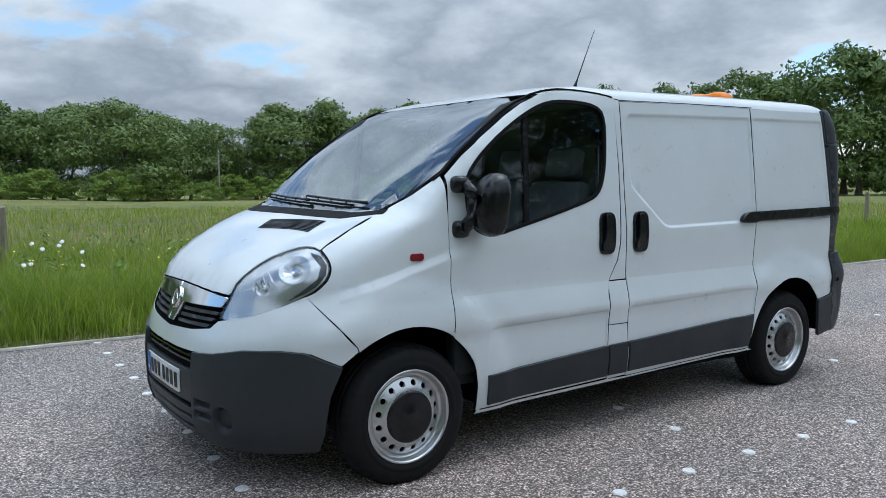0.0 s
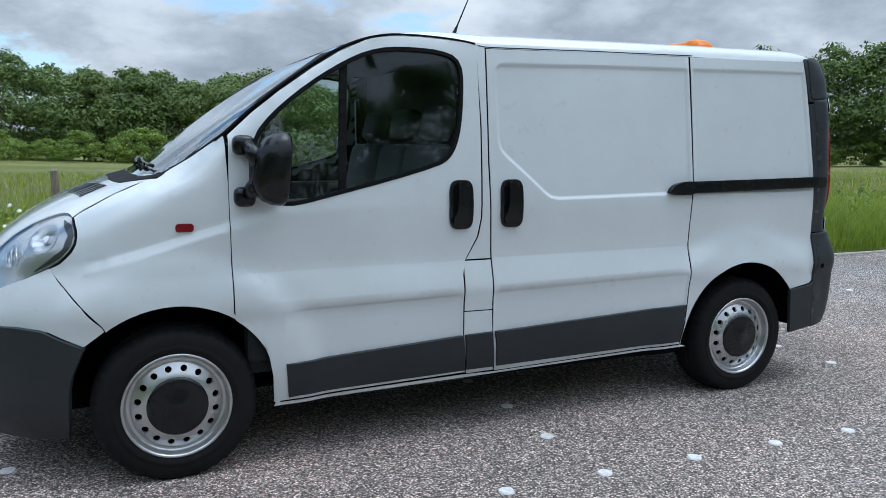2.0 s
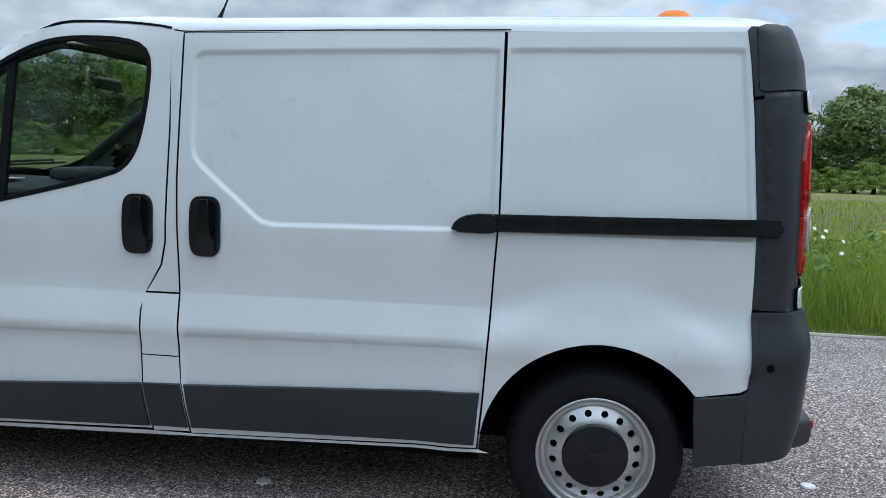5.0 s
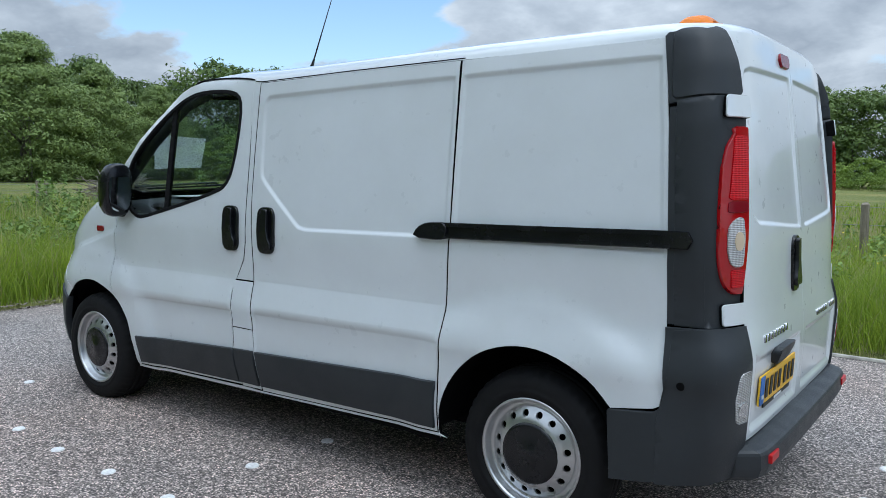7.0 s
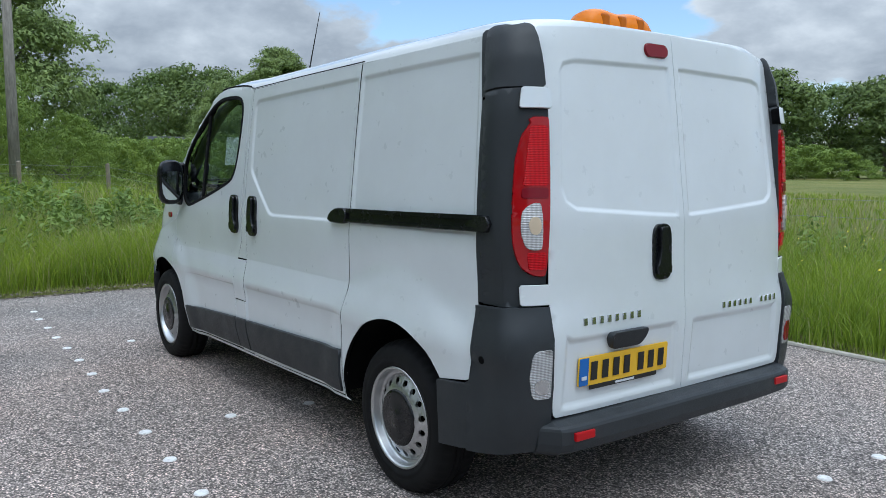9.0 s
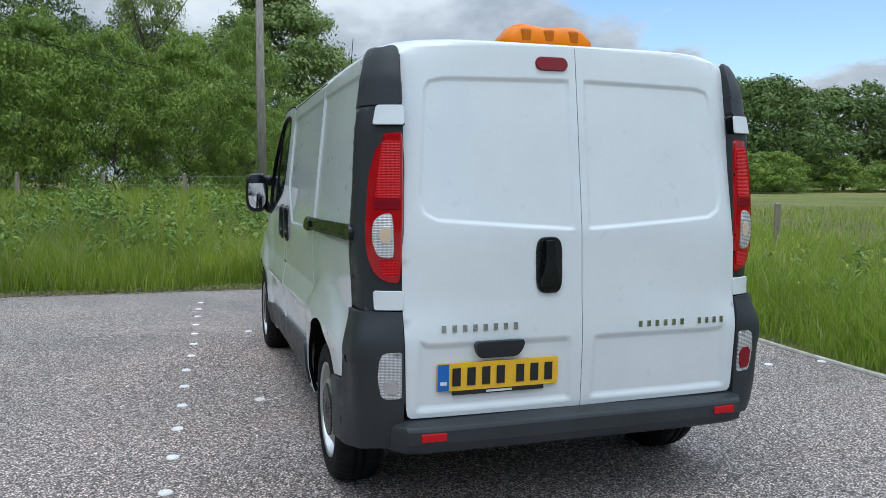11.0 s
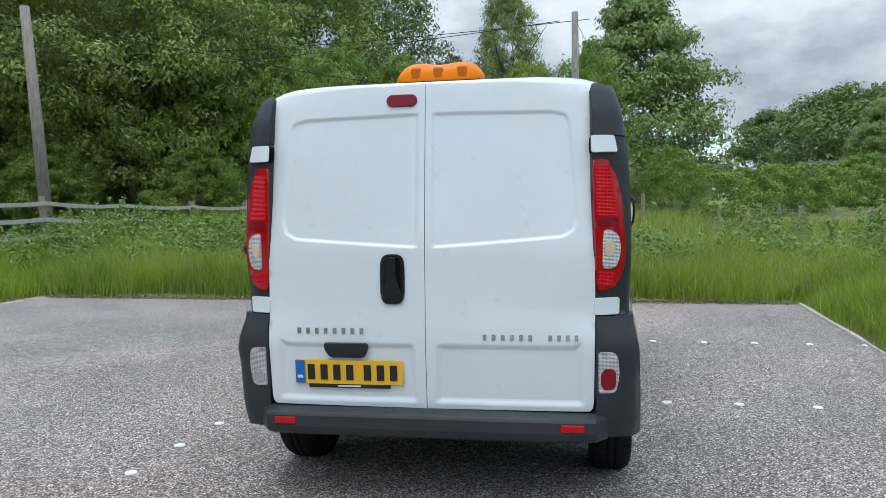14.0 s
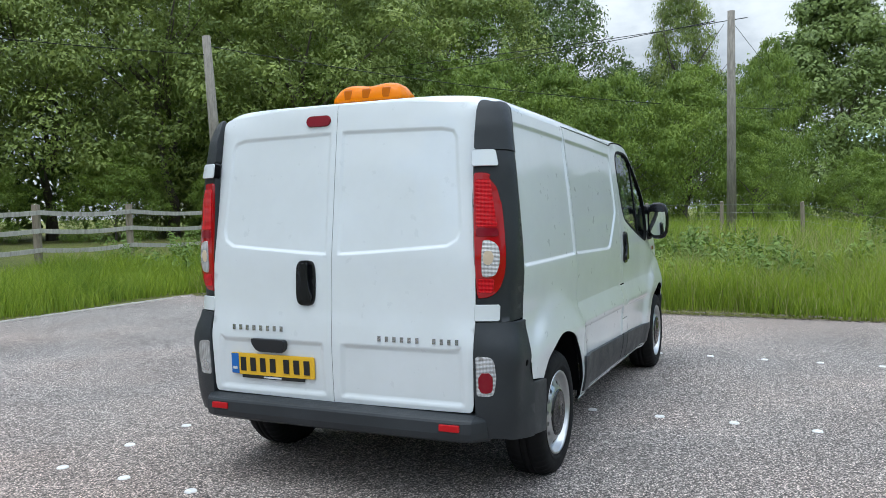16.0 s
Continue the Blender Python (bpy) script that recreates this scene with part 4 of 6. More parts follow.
def number_plate(view, a0, b0, a1, b1, face, parent, lift, label):
    """A plate with a blue band at one end and plain bars in place of its characters."""
    plate = panel("number_plate", view, round_rect(a0, b0, a1, b1, 0.008, 3), face, parent, label, step=0.06, lift=lift, gap=0, thick=0.004, edge=0.003)
    w = 0.048
    lo, hi = (a0 + 0.002, a0 + w) if view == "back" else (a1 - w, a1 - 0.002)
    band = panel("country_band", view, [(lo, b0 + 0.003), (hi, b0 + 0.003), (hi, b1 - 0.003), (lo, b1 - 0.003)], BLUE, plate, "blue band", step=0.05, lift=lift + 0.003, gap=0, thick=0.002, edge=0.001)
    panel("band_bar", view, [(lo + 0.010, b0 + 0.026), (hi - 0.010, b0 + 0.026), (hi - 0.010, b0 + 0.040), (lo + 0.010, b0 + 0.040)], PALE, band, step=0.05, lift=lift + 0.0055, gap=0, thick=0.001, edge=0.001)
    start = a0 + w + 0.014 if view == "back" else a0 + 0.014
    for i in range(7):
        x = start + i * 0.062 + (0.022 if i > 3 else 0.0)
        panel("plate_bar", view, [(x, b0 + 0.020), (x + 0.034, b0 + 0.020), (x + 0.034, b1 - 0.020), (x, b1 - 0.020)], INK, plate, step=0.05, lift=lift + 0.004, gap=0, thick=0.001, edge=0.001)
    return plate


number_plate("front", -0.255, 0.414, 0.265, 0.525, WHITEPLATE, bumper, 0.012, "white front number plate with a blue band")

# ---- tail: doors, lamps, bumper ----
DOOR_L = [(0.0, 0.474), (-0.728, 0.478), (-0.742, 0.490), (-0.748, 0.52), (-0.755, 0.80), (-0.757, 0.95), (-0.756, 1.15), (-0.751, 1.48), (-0.746, 1.70), (-0.740, 1.86), (-0.735, 1.905), (-0.718, 1.924), (-0.35, 1.946), (0.0, 1.956)]
STRAKE_L = [(-0.03, 1.822), (-0.575, 1.812), (-0.635, 1.798), (-0.655, 1.765), (-0.690, 1.33), (-0.672, 1.275), (-0.62, 1.245), (-0.45, 1.232), (-0.20, 1.214), (-0.03, 1.204)]
RECESS_L = [(-0.70, 0.795), (-0.66, 0.775), (-0.05, 0.775), (-0.04, 0.50), (-0.71, 0.50)]
doors = {}
for s, name in ((1, "left"), (-1, "right")):
    ol = [(a * s, b) for a, b in DOOR_L]
    d = panel("rear_door", "back", ol, PAINT, van, step=0.045, lift=0.004, gap=0.0018, thick=0.025, edge=0.003,
              dents=[([(a * s, b) for a, b in STRAKE_L], 0.008, 0.015), ([(a * s, b) for a, b in RECESS_L], 0.012, 0.024)])
    doors[name] = d
handle = panel("rear_handle", "back", pull_shape(-0.150, 0.955, 1.178, 0.055), BLACK, doors["left"], "glossy black vertical rear handle", step=0.016, lift=0.014, gap=0, thick=0.015, edge=0.008, dents=[(shrink(pull_shape(-0.150, 0.99, 1.178, 0.055), 0.008), 0.008, 0.02)])
panel("grip", "back", [(-0.167, 1.166), (-0.133, 1.166), (-0.131, 1.08), (-0.120, 1.03), (-0.108, 1.005), (-0.112, 0.98), (-0.188, 0.98), (-0.192, 1.005), (-0.180, 1.03), (-0.169, 1.08)], BLACK, handle, step=0.02, lift=0.027, gap=0, thick=0.02, edge=0.008)
panel("plate_lamp_hood", "back", smooth_line(dense([(-0.473, 0.774), (-0.268, 0.774), (-0.274, 0.735), (-0.292, 0.708), (-0.449, 0.708), (-0.467, 0.735)], 0.04), closed=True, rounds=1), GREY, doors["left"], "dark grey plate lamp cover", step=0.02, lift=lambda p: 0.010 + 0.026 * max(0.0, min(1.0, (p.z - 0.70) / 0.075)), gap=0, thick=0.04, edge=0.008)
number_plate("back", -0.625, 0.580, -0.108, 0.692, YELLOW, doors["left"], 0.004, "yellow rear number plate with a blue band")
strip = panel("dealer_strip", "back", [(-0.56, 0.562), (-0.17, 0.562), (-0.17, 0.5795), (-0.56, 0.5795)], INK, doors["left"], "black plate holder edge with a pale bar", step=0.06, lift=0.004, gap=0, thick=0.004, edge=0.002)
panel("strip_bar", "back", [(-0.42, 0.567), (-0.31, 0.567), (-0.31, 0.575), (-0.42, 0.575)], PALE, strip, step=0.06, lift=0.0065, gap=0, thick=0.001, edge=0.001)
# chrome badges, drawn as plain bars
for owner, a, b, n, z0, z1 in (("left", -0.607, -0.264, 8, 0.816, 0.842), ("right", 0.262, 0.505, 6, 0.794, 0.819), ("right", 0.553, 0.704, 4, 0.794, 0.819)):
    w = (b - a) / n
    for i in range(n):
        panel("badge_bar", "back", [(a + i * w, z0), (a + (i + 0.40) * w, z0), (a + (i + 0.40) * w, z1), (a + i * w, z1)], LETTER, doors[owner], "small raised chrome bar", step=0.05, lift=0.009, gap=0, thick=0.006, edge=0.002)
panel("high_brake_lamp", "back", round_rect(-0.178, 1.855, -0.040, 1.905, 0.0245), DARKRED, doors["left"], "dark red high brake lamp", step=0.03, lift=0.014, gap=0, thick=0.02, edge=0.01)

for side in ("left", "right"):
    s = -1 if side == "left" else 1
    view = "back_" + side
    rear = lambda pts: [flat_of(view, onto("back", s * y, z)[0]) for y, z in pts]
    flank = lambda pts: [flat_of(view, onto(side, x, z)[0]) for x, z in pts]
    rounded = lambda pts, r=2: [tuple(p) for p in smooth_line(pts, closed=True, rounds=r)]
    # red lamp cluster on the corner
    edge_y = lambda z, off=0.0: (0.758 + off - 0.022 * max(0.0, min(1.0, (z - 1.02) / 0.5)), z)
    cluster = rear([edge_y(z, 0.005) for z in (1.05, 1.15, 1.25, 1.35, 1.45, 1.57)] + [edge_y(1.580, 0.012), (0.80, 1.576)]) + flank([(3.768, 1.552), (3.760, 1.52), (3.758, 1.45), (3.766, 1.33), (3.776, 1.22), (3.783, 1.14), (3.792, 1.085), (3.803, 1.045)]) + rear([(0.82, 1.018), (0.775, 1.010), (0.767, 1.016)])
    cluster = rounded(cluster, 1)
    lamp = panel("tail_lamp", view, cluster, DEEPRED, van, "tall red rear lamp cluster", step=0.022, lift=lambda p: 0.016 + lean(p), gap=0, thick=0.05, edge=0.012)
    for z0, z1, skin_mat, what in ((1.335, 1.548, RED, "ribbed red lens"), (1.292, 1.328, DARKRED, "smooth red band"), (1.036, 1.098, RED, "ribbed red lens")):
        k = 0.012 if z0 > 1.2 else 0.03
        strip_ol = rear([edge_y(z0, 0.013), edge_y(z1, 0.013)]) + flank([(3.759 + k * 0.7 + (1.55 - z1) * 0.07, z1), (3.759 + k * 0.7 + (1.55 - z0) * 0.07, z0)])
        panel("red_lens", view, rounded(dense(strip_ol, 0.03), 1), skin_mat, lamp, what, step=0.022, lift=lambda p: 0.0195 + lean(p), gap=0, thick=0.006, edge=0.003)
    white = rear([(0.783, 1.268), (0.783, 1.115), (0.80, 1.108), (0.838, 1.113), (0.852, 1.15), (0.855, 1.20), (0.846, 1.25), (0.82, 1.270), (0.80, 1.275)])
    lens = panel("clear_lens", view, rounded(white), CLEAR, lamp, "clear ribbed reversing lens", step=0.016, lift=lambda p: 0.0225 + lean(p), gap=0, thick=0.008, edge=0.005)
    panel("lens_centre", view, rounded(rear([(0.79, 1.225), (0.79, 1.165), (0.83, 1.165), (0.83, 1.225)])), PALEAMBER, lens, "pale amber bulb", step=0.016, lift=lambda p: 0.0242 + lean(p), gap=0, thick=0.002, edge=0.002)
    # dark corner trim round the lamp
    trim = rear([edge_y(1.688, 0.0), edge_y(1.45, 0.0), edge_y(1.2, 0.0), (0.762, 0.903), (0.85, 0.900)]) + flank([(3.74, 0.899), (3.655, 0.899), (3.650, 1.10), (3.640, 1.40), (3.630, 1.60), (3.628, 1.674), (3.70, 1.680)])
    panel("lamp_surround", view, trim, GREY, van, "dark grey lamp surround", step=0.03, lift=lambda p: 0.004 + lean(p), gap=0, thick=0.03, edge=0.006)
    cap = rear([(0.738, 1.690), (0.737, 1.80), (0.738, 1.88), (0.742, 1.912), (0.756, 1.922)]) + flank([(3.69, 1.905), (3.665, 1.915), (3.62, 1.918), (3.595, 1.910), (3.597, 1.86), (3.604, 1.76), (3.610, 1.684), (3.66, 1.684), (3.70, 1.687)])
    panel("roof_corner_cap", view, rounded(dense(cap, 0.04), 1), GREY, van, "rounded dark grey roof corner cap", step=0.025, lift=lambda p: 0.010 + 0.9 * lean(p), gap=0, thick=0.03, edge=0.010)
    for z0, z1, x0 in ((1.610, 1.682, 3.738), (0.906, 0.978, 3.800)):
        hinge = rear([edge_y(z1, -0.006), edge_y(z0, -0.006)]) + flank([(x0 + 0.004, z0), (x0, z1)])
        panel("door_hinge", view, rounded(dense(hinge, 0.03), 1), PAINT, doors[side], "white hinge cover", step=0.022, lift=lambda p: 0.022 + lean(p), gap=0, thick=0.035, edge=0.008)
    lower = [flat_of(view, onto("back", s * y, z)[0]) for y, z in ((0.757, 0.78), (0.7585, 0.897), (0.85, 0.897))] + [flat_of(view, onto(side, x, z)[0]) for x, z in ((3.74, 0.893), (3.66, 0.885), (3.62, 0.56), (3.62, 0.335), (3.75, 0.350), (3.80, 0.362))]
    lower += [flat_of(view, onto("back", s * y, z)[0]) for y, z in ((0.80, 0.365), (0.746, 0.365), (0.753, 0.60))]
    bump = panel("rear_corner", view, lower, GREY, van, "dark grey plastic rear corner", step=0.03, lift=0.0135, gap=0, thick=0.03, edge=0.003)
    bk = lambda pts: [flat_of(view, onto("back", s * y, z)[0]) for y, z in pts]
    fog = rounded(dense(bk([(0.766, 0.748), (0.834, 0.744), (0.848, 0.72), (0.852, 0.65), (0.842, 0.580), (0.828, 0.566), (0.766, 0.566)]), 0.03), 1)
    low_lamp = panel("lower_lamp", view, fog, CLEAR, bump, "clear ribbed lower rear lamp", step=0.02, lift=0.0165, gap=0, thick=0.012, edge=0.004)
    if s > 0:
        panel("fog_lens", view, rounded(bk([(0.776, 0.672), (0.838, 0.676), (0.838, 0.60), (0.826, 0.580), (0.776, 0.580)]), 1), DARKRED, low_lamp, "dark red fog lens", step=0.016, lift=0.0195, gap=0, thick=0.004, edge=0.002)
    else:
        panel("lamp_reflector", view, rounded(bk([(0.776, 0.640), (0.836, 0.640), (0.830, 0.585), (0.776, 0.580)]), 1), SILVER, low_lamp, "silver reflector", step=0.016, lift=0.0185, gap=0, thick=0.003, edge=0.002)
    panel("sensor", side, arc(3.70, 0.70, 0.014, 0, 360, 12)[:-1], INNER, bump, step=0.02, lift=0.0155, gap=0, thick=0.004, edge=0.002)

# rear step bumper
bm = bmesh.new()
rows = []
for k in range(33):
    y = -0.806 + 1.612 * k / 32
    e = abs(y) / 0.806
    x = 3.952 - 0.022 * e ** 4 - 0.075 * max(0.0, (e - 0.90) / 0.10) ** 2.2
    drop = 0.004 * e ** 2
    rows.append([bm.verts.new(p) for p in ((3.80, y, 0.476), (x - 0.060, y, 0.474 - drop), (x - 0.016, y, 0.463 - drop), (x - 0.005, y, 0.456 - drop), (x, y, 0.446 - drop), (x + 0.002, y, 0.395), (x - 0.006, y, 0.366), (x - 0.03, y, 0.350), (3.80, y, 0.343))])
for a, b in zip(rows, rows[1:]):
    for i in range(8):
        bm.faces.new((a[i], b[i], b[i + 1], a[i + 1]))
for r in (rows[0], rows[-1]):
    bm.faces.new(r)
bmesh.ops.recalc_face_normals(bm, faces=bm.faces)
step_bumper = part("rear_bumper", bm, GREY, van, "dark grey plastic step bumper", False)
for y0 in (-0.706, 0.605):
    bm = box(bmesh.new(), (3.925, y0, 0.406), (3.9530, y0 + 0.10, 0.437), 0.003)
    part("reflector", bm, PLAINRED, step_bumper, "small red reflector")


# ---- wheels ----
def wheel(cx, cy, s):
    """A steel wheel with sixteen round holes, a dark hub cap and a treaded tyre; s: the outer side along y."""
    root = tagged(new("wheel"), "silver steel wheel with a black tyre")
    root.parent = van
    cz = 0.319
    prof = [(0.212, 0.005), (0.222, 0.010), (0.240, 0.016), (0.252, 0.0215), (0.254, 0.0195), (0.268, 0.021), (0.292, 0.017), (0.312, 0.007), (0.323, -0.008), (0.332, -0.026), (0.335, -0.05), (0.335, -0.062), (0.327, -0.064), (0.327, -0.070), (0.336, -0.072), (0.336, -0.100), (0.327, -0.102), (0.327, -0.108),
            (0.336, -0.110), (0.336, -0.135), (0.335, -0.150), (0.327, -0.176), (0.308, -0.192), (0.26, -0.196), (0.212, -0.186)]
    sides = 132
    vs, fs = [], []
    for k in range(sides):
        a = 2 * math.pi * k / sides
        for r, y in prof:
            groove = 0.009 if (0.3 < r and k % 3 == 0 and (-0.045 < y < -0.002 or y < -0.112)) else 0.0
            z = cz + (r - groove) * math.sin(a)
            vs.append((cx + (r - groove) * math.cos(a), cy + s * y, max(z, 0.001)))
    n = len(prof)
    for k in range(sides):
        q = (k + 1) % sides
        for i in range(n - 1):
            fs.append((k * n + i, k * n + i + 1, q * n + i + 1, q * n + i))
    mesh_ob("tyre", vs, fs, RUBBER, root, "worn black treaded tyre")
    rv, rf = lathe([(0.224, 0.008), (0.222, 0.014), (0.214, 0.013), (0.209, 0.002), (0.206, -0.022), (0.200, -0.028), (0.186, -0.031), (0.181, -0.020)], cx, 0, cz, 64)
    rv = [(p.x, cy + s * p.y, p.z) for p in rv]
    rim = mesh_ob("rim", rv, rf, STEEL, root, "scuffed silver steel rim")
    outer, innerring = [(0.182 * math.cos(k * math.pi / 36), 0.182 * math.sin(k * math.pi / 36)) for k in range(72)], [(0.100 * math.cos(k * math.pi / 24), 0.100 * math.sin(k * math.pi / 24)) for k in range(48)]
    holes = [innerring]
    for k in range(16):
        a = 2 * math.pi * (k + 0.5) / 16
        holes.append([(0.158 * math.cos(a) + 0.0140 * math.cos(b * math.pi / 6), 0.158 * math.sin(a) + 0.0140 * math.sin(b * math.pi / 6)) for b in range(12)])
    v2, f2 = fill(outer, holes, 0.022)
    dv = []
    for p in v2:
        r = p.length
        dv.append((cx + p.x, cy + s * (-0.020 + 0.030 * max(0, min(1, (0.182 - r) / 0.055))), cz + p.y))
    k = len(dv)
    back = [(x, y - s * 0.012, z) for x, y, z in dv]
    df = [tuple(t) for t in f2] + [tuple(q + k for q in reversed(t)) for t in f2]
    mesh_ob("wheel_disc", dv + back, df, STEEL, rim, "silver pressed disc with round holes")
    cv, cf = lathe([(0.125, 0.006), (0.123, 0.014), (0.110, 0.018), (0.085, 0.016), (0.070, 0.020), (0.036, 0.021), (0.030, 0.024), (0.0, 0.025)], cx, 0, cz, 48)
    mesh_ob("hub_cap", [(p.x, cy + s * p.y, p.z) for p in cv], cf, BLACK, root, "black plastic hub cap")
    dv, df = lathe([(0.205, -0.10), (0.19, -0.075), (0.05, -0.07), (0.0, -0.07)], cx, 0, cz, 32)
    mesh_ob("brake_disc", [(p.x, cy + s * p.y, p.z) for p in dv], df, INNER, root)
    return root


for cx in (0.0, 3.098):
    out = 0.934 if cx < 1 else 0.915
    wheel(cx, -out, -1)
    wheel(cx, out, 1)
    for s in (-1, 1):     # arch liners
        ol = arc(cx, 0.322, 0.450, -4 if cx < 1 else 2, 178, 28)
        rim_y = [0.928 - 0.09 * max(0.0, min(1.0, (-0.25 - x) / 0.15)) for x, z in ol]
        vs = [(x, s * y, z) for (x, z), y in zip(ol, rim_y)] + [(x, s * 0.52, z) for x, z in ol]
        n = len(ol)
        fs = [(i, i + 1, n + i + 1, n + i) for i in range(n - 1)] + [tuple(range(n, 2 * n))]
        mesh_ob("arch_liner", vs, fs, INNER, van, "black wheel arch liner")
bm = box(bmesh.new(), (-0.55, -0.60, 0.25), (3.60, 0.60, 0.36), 0.01)
part("underbody", bm, INNER, van, "black underbody")
axle = tube([(3.098, -0.75, 0.30), (3.098, 0.75, 0.30)], [0.035, 0.035], 10)
mesh_ob("rear_axle", *axle, INNER, van)

# ---- door mirrors ----
for s in (-1, 1):
    mirror = tagged(new("door_mirror"), "large black two-armed door mirror")
    mirror.parent = van
    vs, fs = [], []
    n = 20
    layers = [(0.322, 0.30), (0.335, 0.62), (0.360, 0.86), (0.398, 0.98), (0.432, 1.0), (0.452, 0.96), (0.458, 0.90)]
    for x, k in layers:
        for i in range(n):
            a = 2 * math.pi * i / n
            cy, cz = math.cos(a), math.sin(a)
            q = (abs(cy) ** 3.2 + abs(cz) ** 3.2) ** (-1 / 3.2)
            vs.append((x + 0.012 * cz, s * (1.035 + cy * q * 0.086 * k), 1.305 + cz * q * 0.152 * k))
    for j in range(len(layers) - 1):
        for i in range(n):
            e = (i + 1) % n
            fs.append((j * n + i, j * n + e, (j + 1) * n + e, (j + 1) * n + i))
    fs.append(tuple(range(n)))
    fs.append(tuple(range((len(layers) - 1) * n, len(layers) * n)))
    mesh_ob("mirror_shell", vs, fs, BLACK, mirror, "textured black mirror shell")
    ring_v = vs[-n:]
    mesh_ob("mirror_glass", [(0.462 + 0.02 * (z - 1.305), s * 1.035 + (y - s * 1.035) * 0.86, 1.305 + (z - 1.305) * 0.88) for x, y, z in ring_v], [tuple(range(n))], MIRROR, mirror, "silver mirror glass", False)
    for z0 in (1.400, 1.185):
        part("mirror_foot", box(bmesh.new(), (0.255, min(s * 0.885, s * 0.965), z0 - 0.042), (0.345, max(s * 0.885, s * 0.965), z0 + 0.042), 0.028, 3), BLACK, mirror, "", True)
    for a, b in (((0.31, 0.945, 1.40), (0.36, 1.00, 1.33)), ((0.31, 0.945, 1.19), (0.36, 1.00, 1.27)), ((0.345, 0.975, 1.38), (0.345, 0.975, 1.21))):
        mesh_ob("mirror_arm", *tube([(a[0], s * a[1], a[2]), (b[0], s * b[1], b[2])], [0.034, 0.034], 10), BLACK, mirror)

# ---- wipers, aerial, beacon ----
for y0, y1 in ((-0.62, 0.02), (-0.05, 0.60)):
    w = tagged(new("wiper"), "black windscreen wiper")
    w.parent = van
    pts = []
    for k in range(9):
        y = y0 + (y1 - y0) * k / 8
        hit, nor = onto("front", y, 1.292 + 0.022 * k / 8)
        pts.append(hit + nor * 0.022)
    mesh_ob("wiper_arm", *tube(pts, [0.010] + [0.007] * 8, 6), BLACK, w)
    blade = [onto("front", y0 + 0.10 + (y1 - y0) * k / 8, 1.288 + 0.020 * k / 8)[0] + Vector((-0.007, 0, 0.007)) for k in range(9)]
    mesh_ob("wiper_blade", *tube(blade, [0.006] * 9, 6), SEAL, w)
    for k in (1, 3, 5, 7):
        mesh_ob("blade_claw", *tube([blade[k], (blade[k] + pts[k]) / 2 + Vector((-0.006, 0.03, 0.012)), pts[min(8, k + 1)]], [0.004] * 3, 5), BLACK, w)
base = onto("top", 1.455, -0.50)[0]
aerial = mesh_ob("roof_aerial", *tube([base, base + Vector((0.012, 0, 0.02)), base + Vector((0.03, 0.0, 0.06)), base + Vector((0.165, 0.0, 0.36))], [0.012, 0.010, 0.0045, 0.002], 8), BLACK, van, "thin black whip aerial")

beacon = tagged(new("beacon_bar"), "amber warning light bar on the van roof", "warning light")
vs, fs, n, m = [], [], 28, 15
for j in range(m):
    y = -0.195 + 0.42 * j / (m - 1)
    e = abs(2 * j / (m - 1) - 1)
    k = (1 - e ** 5) ** 0.5 if e < 1 else 0.0
    k = max(k, 0.30)
    waist = 1 - 0.16 * math.exp(-((y - 0.015) / 0.07) ** 2)
    for i in range(n):
        a = 2 * math.pi * i / n
        c, d = math.cos(a), math.sin(a)
        q = (abs(c) ** 2.6 + abs(d) ** 2.6) ** (-1 / 2.6)
        vs.append((3.42 + c * q * 0.085 * (0.75 + 0.25 * k), y, 2.020 + max(-0.012, d * q * 0.088 * k * waist)))
for j in range(m - 1):
    for i in range(n):
        e = (i + 1) % n
        fs.append((j * n + i, j * n + e, (j + 1) * n + e, (j + 1) * n + i))
fs += [tuple(range(n))[::-1], tuple(range((m - 1) * n, m * n))]
mesh_ob("dome", vs, fs, AMBER, beacon, "translucent amber plastic dome")
for y in (-0.10, 0.01, 0.13):
    bm = box(bmesh.new(), (3.40, y - 0.026, 2.016), (3.5062, y + 0.026, 2.076), 0.012, 3)
    part("lamp_unit", bm, AMBER_DARK, beacon)
bm = box(bmesh.new(), (3.345, -0.192, 1.978), (3.495, 0.222, 2.013), 0.008)
part("beacon_base", bm, BLACK, beacon, "black mounting base")

# ---- cabin ----
bm = bmesh.new()
prof = [(-0.02, 0.75), (-0.04, 1.20), (0.02, 1.235), (0.22, 1.225), (0.36, 1.20), (0.45, 1.13), (0.47, 1.02), (0.40, 0.95), (0.42, 0.75)]
rows = [[bm.verts.new((x, y, z + 0.02 * math.cos(y * 3))) for x, z in prof] for y in np.linspace(-0.86, 0.86, 13)]
for a, b in zip(rows, rows[1:]):
    for i in range(len(prof)):
        bm.faces.new((a[i], a[(i + 1) % len(prof)], b[(i + 1) % len(prof)], b[i]))
for r in (rows[0], rows[-1]):
    bm.faces.new(r)
bmesh.ops.recalc_face_normals(bm, faces=bm.faces)
dash = part("dashboard", bm, CABIN, van, "charcoal moulded dashboard", True)
for y0, y1, x0, z0, z1 in ((0.17, 0.63, 0.22, 1.21, 1.30), (-0.16, 0.12, 0.40, 1.02, 1.21), (-0.75, -0.30, 0.30, 1.17, 1.225)):
    part("dash_pod", box(bmesh.new(), (x0, y0, z0), (x0 + 0.18, y1, z1), 0.04, 3), CABIN, dash, "", True)
